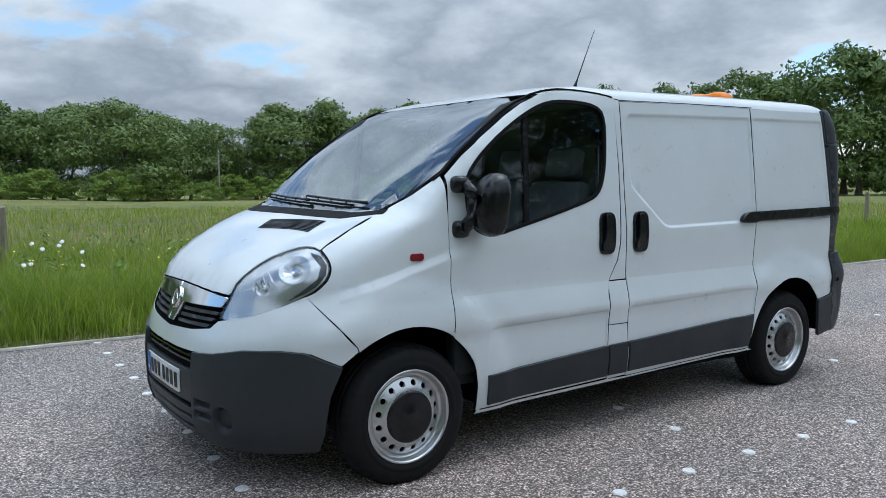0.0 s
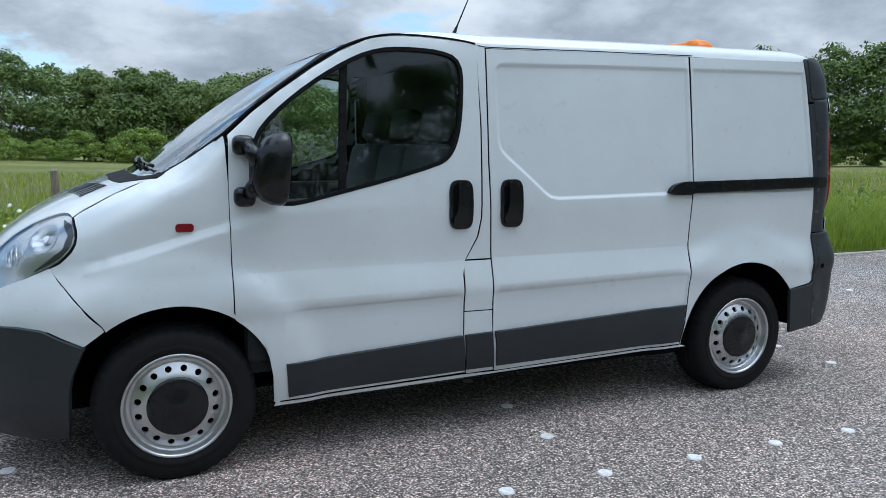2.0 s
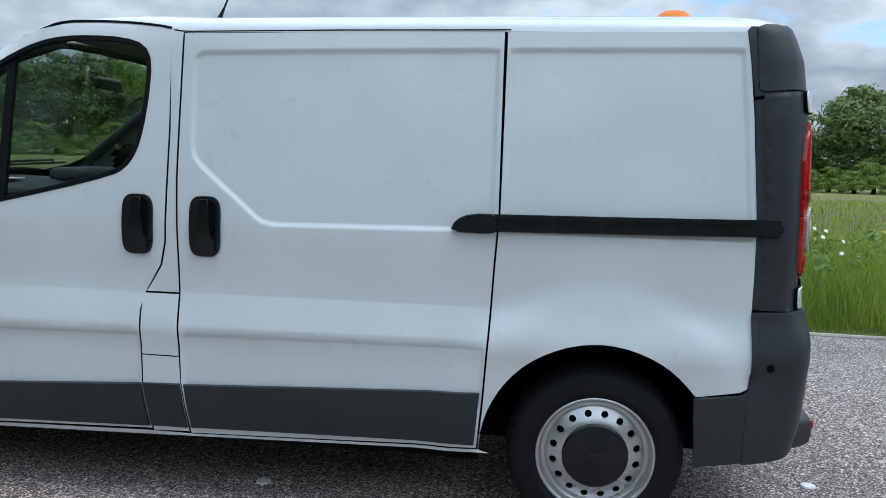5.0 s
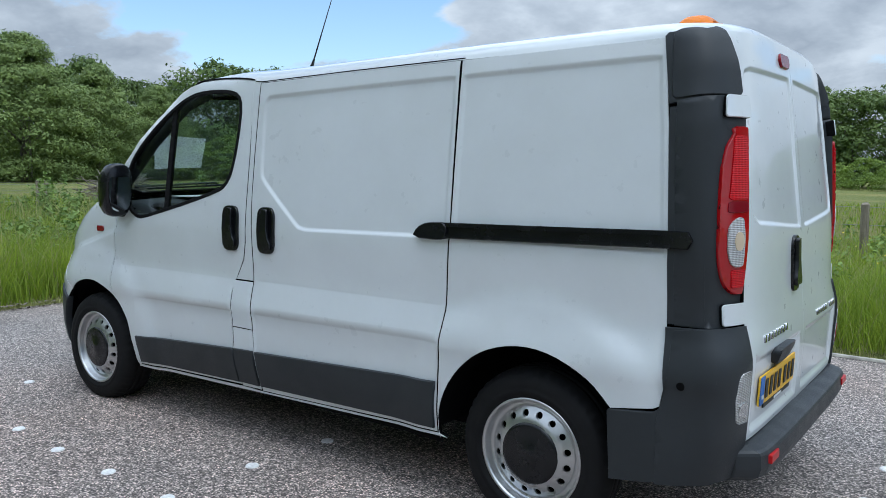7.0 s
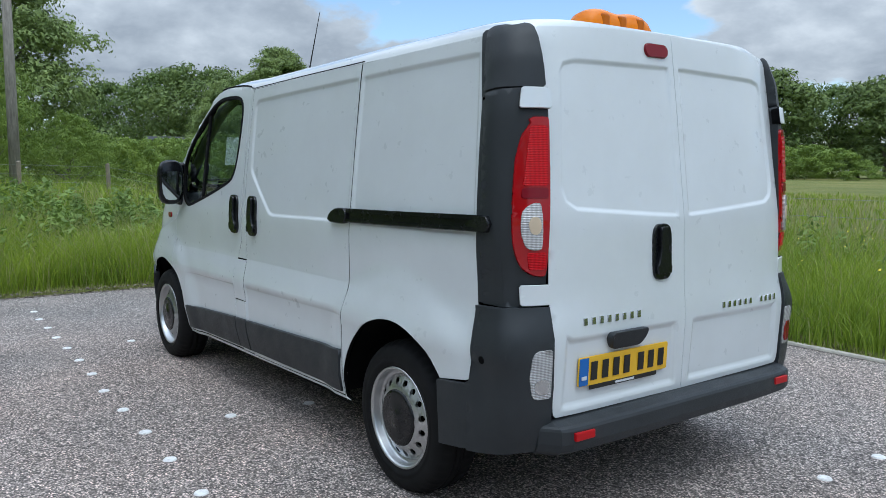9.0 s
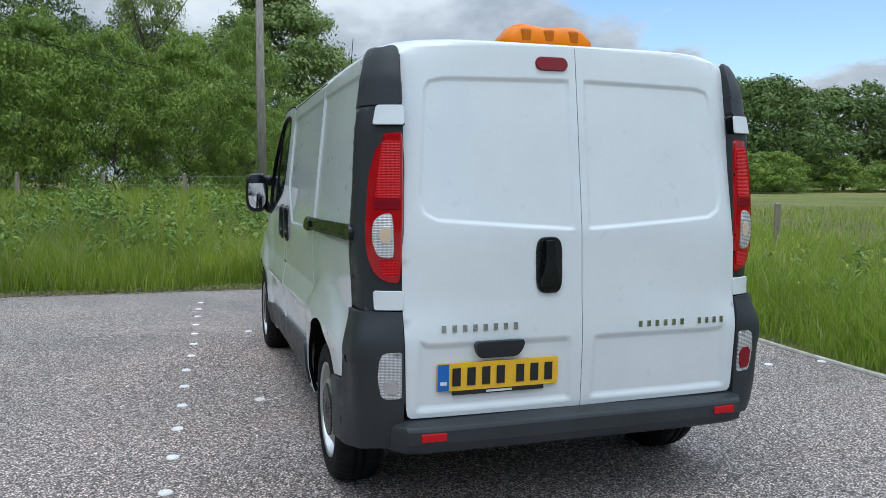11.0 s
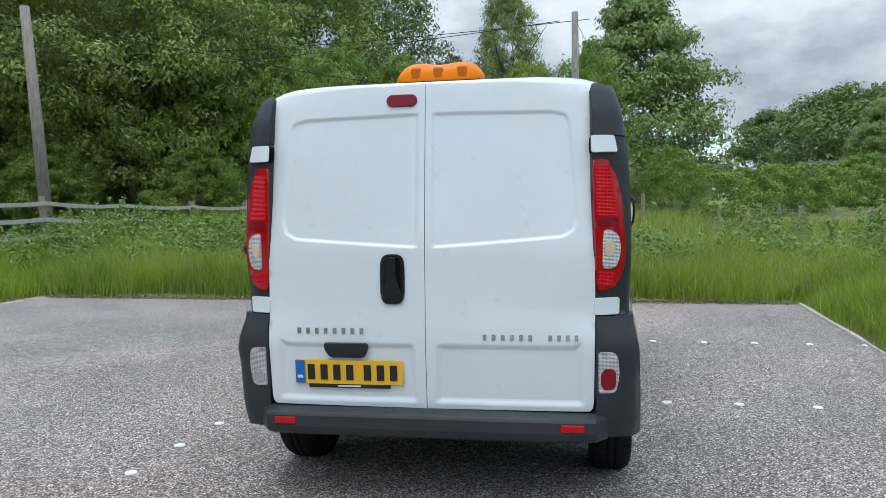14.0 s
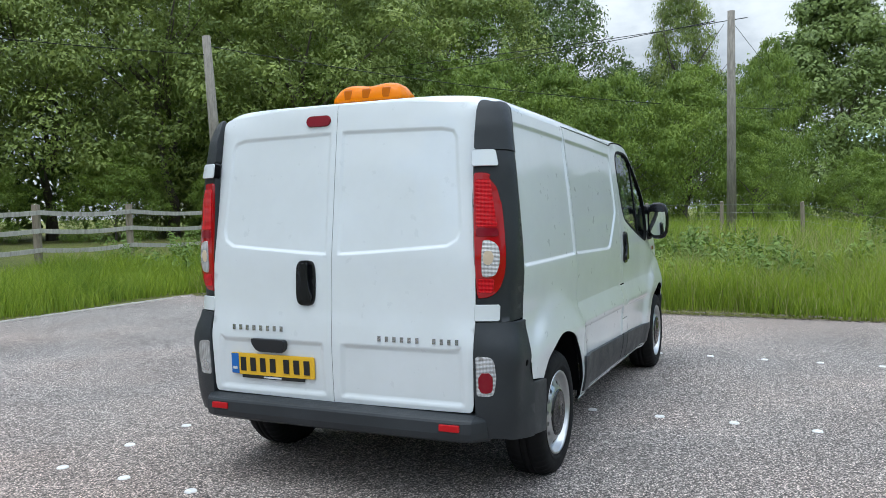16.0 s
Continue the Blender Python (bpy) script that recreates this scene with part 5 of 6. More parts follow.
for y in (-0.72, -0.10, 0.10, 0.72):
    vs, fs = lathe([(0.052, 0.0), (0.048, 0.016), (0.038, 0.012), (0.0, 0.004)], 0, 0, 0, 20)
    mesh_ob("air_vent", [(0.47 + p.y, y + p.x, 1.12 + p.z) for p in vs], fs, BLACK, dash)
part("dash_paper", box(bmesh.new(), (0.08, -0.45, 1.248), (0.28, -0.10, 1.252)), WHITEPLATE, dash)
# steering wheel on the right-hand side
wheel_ob = tagged(new("steering_wheel"), "black three-spoke steering wheel")
wheel_ob.parent = van
m = Matrix.Translation((0.60, 0.40, 1.21)) @ Matrix.Rotation(radians(-52), 4, "Y")
ringpts = [m @ Vector((0.19 * math.cos(a), 0.19 * math.sin(a), 0)) for a in np.linspace(0, 2 * math.pi, 37)]
mesh_ob("wheel_rim", *tube(ringpts, [0.016] * 37, 8, False), BLACK, wheel_ob)
for a in (90, 210, 330):
    mesh_ob("spoke", *tube([m @ Vector((0, 0, -0.03)), m @ Vector((0.18 * math.cos(radians(a)), 0.18 * math.sin(radians(a)), 0))], [0.024, 0.016], 8), CABIN, wheel_ob)
mesh_ob("column", *tube([m @ Vector((0, 0, -0.02)), m @ Vector((0, 0, -0.30))], [0.05, 0.06], 12), CABIN, wheel_ob)
for y0, y1 in ((-0.78, -0.30), (-0.29, 0.10), (0.16, 0.64)):
    seat = tagged(new("cab_seat"), "dark grey cloth cab seat")
    seat.parent = van
    part("cushion", box(bmesh.new(), (0.72, y0, 0.68), (1.22, y1, 0.86), 0.05, 3), CLOTH, seat, "", True)
    m = Matrix.Translation((1.20, 0, 0.80)) @ Matrix.Rotation(radians(12), 4, "Y")
    part("backrest", box(bmesh.new(), (-0.07, y0 + 0.01, 0.0), (0.06, y1 - 0.01, 0.62), 0.05, 3, m), CLOTH, seat, "", True)
    c = (y0 + y1) / 2
    part("headrest", box(bmesh.new(), (-0.05, c - 0.13, 0.64), (0.05, c + 0.13, 0.82), 0.04, 3, m), CLOTH, seat, "", True)
for s in (-1, 1):
    part("door_trim", box(bmesh.new(), (0.30, min(s * 0.80, s * 0.885), 0.45), (1.36, max(s * 0.80, s * 0.885), 1.165), 0.02), CABIN, van, "charcoal inner door trim")
    mesh_ob("pillar_trim", *tube([(0.10, s * 0.775, 1.32), (0.42, s * 0.775, 1.58), (0.70, s * 0.755, 1.78), (0.90, s * 0.74, 1.845)], [0.03, 0.032, 0.034, 0.03], 8), CABIN, van)
    mesh_ob("seat_belt", *tube([(1.36, s * 0.80, 1.70), (1.37, s * 0.82, 0.7)], [0.02, 0.02], 6), BLACK, van)
part("bulkhead", box(bmesh.new(), (1.445, -0.85, 0.30), (1.465, 0.85, 1.86), 0), CABIN, van, "plain dark bulkhead behind the seats")
part("cab_floor", box(bmesh.new(), (-0.1, -0.86, 0.40), (1.45, 0.86, 0.46), 0), CABIN, van)
part("headlining", box(bmesh.new(), (0.92, -0.76, 1.845), (1.45, 0.76, 1.862), 0), CLOTH, van, "grey headlining")
inner_mirror = part("rear_view_mirror", box(bmesh.new(), (0.66, -0.12, 1.70), (0.69, 0.12, 1.76), 0.015), BLACK, van)


# ---- ground ----
def site(u, v, z=0.0):
    """A place in the car park's own grid."""
    c, s = math.cos(radians(SITE)), math.sin(radians(SITE))
    return Vector((u * c - v * s, u * s + v * c, z))


EDGE_N, EDGE_W, EDGE_S = 3.28, -3.55, -7.95


def verge_rise(u, v):
    """Height of the ground: level car park, a slightly raised verge, a field that falls gently away."""
    d = max(v - EDGE_N, EDGE_W - u, 0.0) if v > EDGE_S else max(EDGE_S - v, EDGE_W - u, 0.0) if u < 3 else max(EDGE_S - v, 0.0)
    if d <= 0:
        return 0.0
    h = 0.03 + 0.10 * min(1.0, d / 3.0)
    if v > EDGE_N and d >= EDGE_W - u:
        far = max(0.0, d - 12)
        h -= 0.021 * far * min(1.0, max(0.0, (u + 40) / 60)) if far < 130 else 0.021 * 130 * min(1.0, max(0.0, (u + 40) / 60))
    else:
        k = min(1.0, max(0.0, d - 0.6) / 9.0) * max(0.0, min(1.0, (8.0 - v) / 8.0))
        h += 0.45 * k * k * (3 - 2 * k)
    return h


gx = [-900, -400, -200, -130, -90, -70, -55, -45, -37, -30, -25, -20, -16, -13, -10, -8, -6.5, -5.5, -5, -4.6, -4.2, -3.9, -3.7, -3.55, -3.5] + [x * 1.0 for x in range(-3, 18)] + [20, 25, 32, 40, 55, 75, 100, 140, 200, 400, 900]
gy = [-900, -400, -150, -60, -35, -25, -20, -16, -14, -12, -11, -10, -9.2, -8.6, -8.2, -7.98, -7.9] + [y * 1.0 for y in range(-7, 4)] + [3.24, 3.28, 3.4, 3.6, 4, 4.5, 5, 6, 7, 8, 10, 12, 14, 17, 20, 25, 30, 38, 48, 60, 75, 95, 120, 150, 200, 400, 900]
gv, gf, gm = [], [], []
for y in gy:
    for x in gx:
        p = site(x, y, verge_rise(x, y))
        gv.append(p)
nx = len(gx)
ground_f, road_f = [], []
for j in range(len(gy) - 1):
    for i in range(nx - 1):
        u, v = (gx[i] + gx[i + 1]) / 2, (gy[j] + gy[j + 1]) / 2
        q = (j * nx + i, j * nx + i + 1, (j + 1) * nx + i + 1, (j + 1) * nx + i)
        gf.append(q)
        gm.append(1 if EDGE_W < u < 60 and EDGE_S < v < EDGE_N else 0)
ground = mesh_ob("ground", gv, gf, FIELD, None)
ground.data.materials.append(ASPHALT)
ground.data.polygons.foreach_set("material_index", gm)
tagged(ground, "flat grey asphalt car park beside a green meadow", "ground", kind="structure")

# pale edging strip along the asphalt
def edging(name, pts, width):
    vs, fs = [], []
    for i, (u, v, du, dv) in enumerate(pts):
        wob = 0.012 * math.sin(i * 1.7) + 0.01 * math.sin(i * 0.6)
        for off, z in ((0.0, 0.0), (0.006, 0.018), (width + wob, 0.022), (width + wob + 0.01, -0.02)):
            vs.append(site(u + du * off, v + dv * off, z + 0.004))
    for i in range(len(pts) - 1):
        for k in range(3):
            fs.append((4 * i + k, 4 * i + k + 1, 4 * i + 5 + k, 4 * i + 4 + k))
    return tagged(mesh_ob(name, vs, fs, KERB, None, "", False), "thin pale concrete edging of the car park", "kerb", kind="structure")


edging("kerb", [(-3.5 + 0.5 * i, EDGE_N - 0.03, 0, 1) for i in range(90)], 0.032)
edging("kerb", [(-3.0 + 0.5 * i, EDGE_S + 0.03, 0, -1) for i in range(40)], 0.045)

# round white bay markers
bm = bmesh.new()
rows = [bm.verts.new((0.030 * math.cos(a), 0.030 * math.sin(a), 0.006)) for a in np.linspace(0, 2 * math.pi, 17)[:-1]]
base = [bm.verts.new((v.co.x * 1.12, v.co.y * 1.12, 0.0)) for v in rows]
bm.faces.new(rows)
for i in range(16):
    bm.faces.new((base[i], base[(i + 1) % 16], rows[(i + 1) % 16], rows[i]))
me = bpy.data.meshes.new("bay_marker")
bm.to_mesh(me)
bm.free()
me.materials.append(DOT)
J = Vector((1.735, -1.549))      # where two marker lines cross, in the grid
spots = {(k, 0) for k in range(-9, 14)}
for col in (-5, 0, 5, 10):
    spots |= {(col, j) for j in range(1, 11)}
for k, j in sorted(spots):
    p = site(J.x + 0.4765 * k, J.y + 0.478 * j)
    ob = new("bay_marker", me)
    ob.location = (p.x + random.uniform(-0.012, 0.012), p.y + random.uniform(-0.012, 0.012), 0.0)
    tagged(ob, "small round white bay marker on the asphalt", "road marker", "white bay markers")


# ---- plants ----
def leaf_quads(centres, normals, size, rng, aspect=1.5):
    """Vertices and faces of leaf-shaped cards at the given places."""
    n = len(centres)
    t = rng.normal(size=(n, 3))
    t -= normals * (t * normals).sum(1, keepdims=True)
    t /= np.linalg.norm(t, axis=1, keepdims=True) + 1e-9
    b = np.cross(normals, t)
    s = size * rng.uniform(0.6, 1.4, (n, 1))
    v = np.stack([centres - t * s * 0.5 * aspect, centres + b * s * 0.5 + normals * s * 0.08, centres + t * s * 0.5 * aspect, centres - b * s * 0.5 + normals * s * 0.08], 1).reshape(-1, 3)
    f = np.arange(4 * n).reshape(-1, 4)
    return v, f


def leaf_tris(centres, normals, size, rng, aspect=1.5):
    """Vertices and faces of three-cornered leaves at the given places."""
    n = len(centres)
    t = rng.normal(size=(n, 3))
    t -= normals * (t * normals).sum(1, keepdims=True)
    t /= np.linalg.norm(t, axis=1, keepdims=True) + 1e-9
    b = np.cross(normals, t)
    s = size * rng.uniform(0.6, 1.4, (n, 1))
    v = np.stack([centres - t * s * 0.4 * aspect, centres + b * s * 0.5 + t * s * 0.2, centres - b * s * 0.3 + t * s * 0.6 * aspect], 1).reshape(-1, 3)
    return v, np.arange(3 * n).reshape(-1, 3)


def quick_mesh(name, v, f, material):
    """A mesh from arrays of vertices and equal-sided faces."""
    me = bpy.data.meshes.new(name)
    k = f.shape[1]
    me.vertices.add(len(v))
    me.vertices.foreach_set("co", np.ascontiguousarray(v, dtype=np.float32).ravel())
    me.loops.add(f.size)
    me.loops.foreach_set("vertex_index", np.ascontiguousarray(f, dtype=np.int32).ravel())
    me.polygons.add(len(f))
    me.polygons.foreach_set("loop_start", np.arange(0, f.size, k, dtype=np.int32))
    me.update(calc_edges=True)
    me.materials.append(material)
    return me


def crown_mesh(name, seed, material, clumps, leaves, size, shape, low=0.25, aspect=1.5, puff=1.0):
    """A crown one metre high: clumps of leaves set over an uneven dome. shape: half width by height from 0 to 1."""
    rng = np.random.default_rng(seed)
    cs, ns = [], []
    for _ in range(int(clumps * 0.62 / puff ** 1.4)):
        z = low + (1 - low) * rng.random() ** 0.85
        w = np.interp(z, [p[0] for p in shape], [p[1] for p in shape])
        a = rng.uniform(0, 2 * math.pi)
        r = w * math.sqrt(rng.uniform(0.25, 1.0)) * rng.uniform(0.85, 1.15)
        c = np.array([r * math.cos(a), r * math.sin(a), z * rng.uniform(0.94, 1.03)])
        rad = rng.uniform(0.075, 0.165) * (0.60 + w * 1.4) * puff
        k = int(3.1 * leaves * (rad / (0.12 * puff * (0.60 + w * 1.4))) ** 1.6 * puff ** 1.4)
        d = rng.normal(size=(k, 3))
        d /= np.linalg.norm(d, axis=1, keepdims=True)
        d[:, 2] = np.where(d[:, 2] < -0.35, -d[:, 2] * 0.6, d[:, 2])
        p = c + d * rad * rng.uniform(0.62, 1.12, (k, 1)) * np.array([1.15, 1.15, 0.85])
        p += 0.16 * rad * np.sin(d[:, [1, 2, 0]] * 9.0 + rng.uniform(0, 6))
        cs.append(p)
        nn = d + rng.normal(size=(k, 3)) * 0.30
        ns.append(nn / np.linalg.norm(nn, axis=1, keepdims=True))
    v, f = leaf_tris(np.concatenate(cs), np.concatenate(ns), size, rng, aspect)
    return quick_mesh(name, v, f, material)


def trunk_mesh(seed, height, radius, limbs, reach):
    """A tapered trunk with limbs, for a tree one metre high."""
    rng = random.Random(seed)
    vs, fs = [], []

    def add(points, radii, sides=7):
        a, b = tube(points, radii, sides)
        k = len(vs)
        vs.extend(a)
        fs.extend(tuple(i + k for i in q) for q in b)

    pts = [(rng.uniform(-0.01, 0.01) * i, rng.uniform(-0.01, 0.01) * i, height * i / 6) for i in range(7)]
    add(pts, [radius * (1.35 if i == 0 else 1 - 0.13 * i) for i in range(7)], 9)
    for k in range(limbs):
        z = height * rng.uniform(0.35, 0.95)
        a = rng.uniform(0, 2 * math.pi)
        r = reach * rng.uniform(0.5, 1.0)
        add([(0, 0, z), (r * 0.45 * math.cos(a), r * 0.45 * math.sin(a), z + 0.10), (r * math.cos(a + 0.2), r * math.sin(a + 0.2), z + rng.uniform(0.16, 0.30))], [radius * 0.5, radius * 0.32, radius * 0.08], 6)
    me = bpy.data.meshes.new("trunk")
    me.from_pydata([tuple(v) for v in vs], [], fs)
    me.materials.append(BARK)
    me.shade_smooth()
    return me


def tree_kind(name, label, category, crown, trunk=None):
    root = tagged(new(name), label, category)
    if trunk is not None:
        new("trunk", trunk).parent = root
    new("crown", crown).parent = root
    return root


ROUND = [(0.0, 0.10), (0.2, 0.30), (0.45, 0.42), (0.7, 0.36), (0.9, 0.20), (1.0, 0.06)]
WIDE = [(0.0, 0.35), (0.2, 0.50), (0.45, 0.55), (0.7, 0.45), (0.9, 0.26), (1.0, 0.08)]
CONE = [(0.0, 0.25), (0.15, 0.36), (0.4, 0.36), (0.65, 0.28), (0.85, 0.15), (1.0, 0.03)]
TALL = [(0.0, 0.08), (0.25, 0.18), (0.5, 0.26), (0.75, 0.24), (0.92, 0.14), (1.0, 0.05)]
BUSH = [(0.0, 0.55), (0.3, 0.68), (0.6, 0.58), (0.85, 0.34), (1.0, 0.1)]

FAR_OAKS = [tree_kind("oak_tree", "dark green broadleaf oak beyond the meadow", "tree", crown_mesh("crown", 10 + k, OAK, 90, 46, 0.026, WIDE if k else ROUND, 0.04), trunk_mesh(k, 0.5, 0.022, 7, 0.32)) for k in range(3)]
FAR_MIXED = [tree_kind("woodland_tree", "mid-green woodland tree beyond the meadow", "tree", crown_mesh("crown", 20 + k, FARLEAF, 86, 46, 0.025, (ROUND, TALL, WIDE)[k], 0.05), trunk_mesh(20 + k, 0.55, 0.016, 6, 0.25)) for k in range(3)]
FAR_BUSHES = [tree_kind("hedge_bush", "rounded green hedgerow bush at the field edge", "bush", crown_mesh("crown", 30 + k, HAZEL, 70, 52, 0.033, BUSH, 0.0, 1.5, 0.7)) for k in range(2)]
CHESTNUT = tree_kind("chestnut_tree", "tall domed dark green tree behind the hedge", "tree", crown_mesh("crown", 40, DOMELEAF, 240, 150, 0.0132, CONE, 0.0, 1.4, 0.62), trunk_mesh(40, 0.4, 0.02, 6, 0.25))
NEAR_TREES = [tree_kind("willow_tree", "tall grey-green willow at the wood's edge", "tree", crown_mesh("crown", 50 + k, WILLOW, 130, 125, 0.0092, (WIDE, TALL, ROUND)[k], 0.12, 1.7, 0.5), trunk_mesh(50 + k, 0.62, 0.016, 10, 0.34)) for k in range(3)]
NEAR_GREEN = [tree_kind("ash_tree", "leafy green tree at the wood's edge", "tree", crown_mesh("crown", 60 + k, HAZEL, 130, 125, 0.0098, (ROUND, WIDE)[k], 0.08, 1.6, 0.5), trunk_mesh(60 + k, 0.6, 0.015, 9, 0.30)) for k in range(2)]
CLOSE_TREES = [tree_kind("sallow_tree", "tall pale green sallow beside the rail fence", "tree", crown_mesh("crown", 56 + k, WILLOW, 180, 180, 0.0080, (WIDE, ROUND)[k], 0.10, 1.7, 0.42), trunk_mesh(56 + k, 0.62, 0.016, 12, 0.34)) for k in range(2)]
DARK_TREES = [tree_kind("maple_tree", "dense dark green tree deep in the wood", "tree", crown_mesh("crown", 66 + k, OAK, 130, 125, 0.0098, (ROUND, WIDE)[k], 0.08, 1.5, 0.5), trunk_mesh(66 + k, 0.6, 0.016, 8, 0.30)) for k in range(2)]
NEAR_BUSHES = [tree_kind("hazel_bush", "dense green hazel bush behind the wire fence", "bush", crown_mesh("crown", 70 + k, HAZEL, 140, 112, 0.0140, BUSH, 0.0, 1.5, 0.5), trunk_mesh(70 + k, 0.4, 0.014, 12, 0.45)) for k in range(3)]

prng = random.Random(5)
first = set()


def plant(kinds, x, y, height, wide=1.0):
    """Sets one plant of a kind on the ground; each kind's own model takes the first place."""
    ob = prng.choice(kinds)
    u = Vector((x, y))
    c, s = math.cos(radians(-SITE)), math.sin(radians(-SITE))
    z = verge_rise(u.x * c - u.y * s, u.x * s + u.y * c)
    m = Matrix.LocRotScale((x, y, z - 0.03), Euler((0, 0, prng.uniform(0, 6.28))), (height * wide, height * wide, height))
    if ob.name not in first:
        first.add(ob.name)
        ob.matrix_basis = m
        return ob
    return copy_thing(ob, m @ Matrix.Diagonal((1 / ob.scale.x, 1 / ob.scale.y, 1 / ob.scale.z, 1)))


def polar(theta, d, cx=3.0, cy=-1.0):
    return cx + d * math.cos(radians(theta)), cy + d * math.sin(radians(theta))


# far belt of trees: (bearing, distance, height) along the north
for th in np.arange(22, 47, 2.2):
    x, y = polar(th + prng.uniform(-0.8, 0.8), prng.uniform(95, 112))
    plant(FAR_OAKS, x, y, 15.5 - max(0, th - 32) * 0.28 + prng.uniform(-1.5, 1.5), 1.0)
for th in np.arange(47, 60, 1.6):
    x, y = polar(th, prng.uniform(105, 125))
    plant(FAR_MIXED if th > 51 else FAR_OAKS, x, y, 9.5 if 55 < th < 57 else prng.uniform(4.5, 7.0))
for th in np.arange(58, 92, 1.5):
    x, y = polar(th + prng.uniform(-0.5, 0.5), prng.uniform(108, 128))
    dip = 4.5 * math.exp(-((th - 71) / 1.6) ** 2)
    plant(FAR_MIXED + FAR_OAKS[:1], x, y, prng.uniform(11.0, 13.5) - dip, 1.2)
for th in np.arange(92, 140, 2.1):
    x, y = polar(th + prng.uniform(-0.6, 0.6), prng.uniform(112, 130))
    plant(FAR_MIXED + FAR_OAKS[:2], x, y, prng.uniform(11.5, 14.5), 1.2)
for th in np.arange(22, 140, 2.0):
    x, y = polar(th + prng.uniform(-0.6, 0.6), prng.uniform(100, 108))
    plant(FAR_BUSHES, x, y, prng.uniform(2.4, 4.8), 1.25)
# tall trees to the north-west with a hedge before them
for th in np.arange(139, 168, 2.0):
    x, y = polar(th + prng.uniform(-0.6, 0.6), prng.uniform(100, 125))
    plant(FAR_OAKS + FAR_MIXED[2:], x, y, prng.uniform(12.0, 15.0) if th < 157 else prng.uniform(12.0, 14.0), 1.1)
for th in np.arange(138, 168, 1.4):
    x, y = polar(th, prng.uniform(82, 92))
    plant(FAR_BUSHES, x, y, prng.uniform(3.4, 5.2), 1.2)
plant([CHESTNUT], -50.0, 4.2, 14.9, 1.08)
# domed trees and lower ones beyond the north-west hedge
for th, d, h, w in ((150.2, 84, 10.8, 1.1), (154.6, 80, 12.6, 1.2), (158.5, 92, 10.6, 1.0), (146.5, 92, 9.8, 1.1)):
    x, y = polar(th, d, 5.4, -3.3)
    plant([CHESTNUT], x, y, h, w)
# hedge that runs off to the north-west
for x, y, h, w in ((-26, -1.6, 6.2, 0.6), (-30, 0.9, 7.5, 0.42), (-31, 4.6, 3.6, 0.8), (-34.5, 6.5, 3.0, 1.0), (-39, 9.2, 3.0, 1.0), (-44, 12, 3.2, 1.0), (-50, 15, 3.4, 1.0), (-56, 18.5, 3.6, 1.0), (-63, 23, 3.8, 1.0), (-71, 29, 4.2, 1.0), (-80, 36, 4.6, 1.0)):
    plant(NEAR_BUSHES if x > -33 else FAR_BUSHES, x, y, h * prng.uniform(0.96, 1.04), w)
# west wood: hazels at its edge, taller trees behind
for y in np.arange(-27, 0.6, 2.3):
    plant(NEAR_BUSHES, -22.5 + prng.uniform(-1.0, 1.0), y, float(np.interp(y, (-27, -16, -14, -12, -8.7, -7, -5.6, -2.3, -1, 0.5), (8.5, 8.8, 8.0, 7.2, 7.2, 6.8, 6.2, 5.8, 5.3, 4.0))) * prng.uniform(0.94, 1.05), 0.68)
for y in np.arange(-30, -9, 3.0):
    plant(NEAR_TREES[1:] + NEAR_GREEN, -28 + prng.uniform(-2, 2), y, prng.uniform(9.5, 12.0) + (1.5 if y < -14 else 0), 0.95)
for y, h, w in ((-10.3, 13.6, 0.85), (-16, 14.5, 1.0), (-21, 15, 1.0), (-26.5, 15, 1.0), (-33, 14, 1.0)):
    plant(DARK_TREES, -35 + prng.uniform(-1, 1), y, h, w)
plant(NEAR_TREES[1:2], -35, -3.3, 12.2, 0.52)
for x, y, h in ((-20.5, -16.5, 12.5), (-18.0, -21.5, 13.5), (-15.5, -25.5, 13.0), (-11.5, -28.0, 13.5), (-7.0, -29.5, 13.0)):
    plant(CLOSE_TREES, x, y, h, 1.0)
for x, y, h in ((-17.0, -17.5, 3.2), (-14.5, -21, 3.6), (-11, -24, 3.4), (-19, -13, 3.0)):
    plant(NEAR_BUSHES, x, y, h, 0.9)
# trees that the windows mirror, far behind the camera
for th in (238, 252, 266, 281, 292, 300, 308, 316, 324, 333, 342):
    x, y = polar(th, 40 + prng.uniform(-4, 5))
    plant(FAR_OAKS, x, y, prng.uniform(11, 15))

# a lower row behind closes the belt
for th in np.arange(48, 138, 3.0):
    x, y = polar(th + prng.uniform(-0.5, 0.5), prng.uniform(132, 140))
    plant(FAR_OAKS[1:], x, y, prng.uniform(6.5, 8.5), 1.35)
# dark trees deep in the wood
for y in np.arange(-36, -3, 3.2):
    plant(DARK_TREES, -39 + prng.uniform(-1.5, 1.5), y, prng.uniform(8.0, 9.5), 1.15)


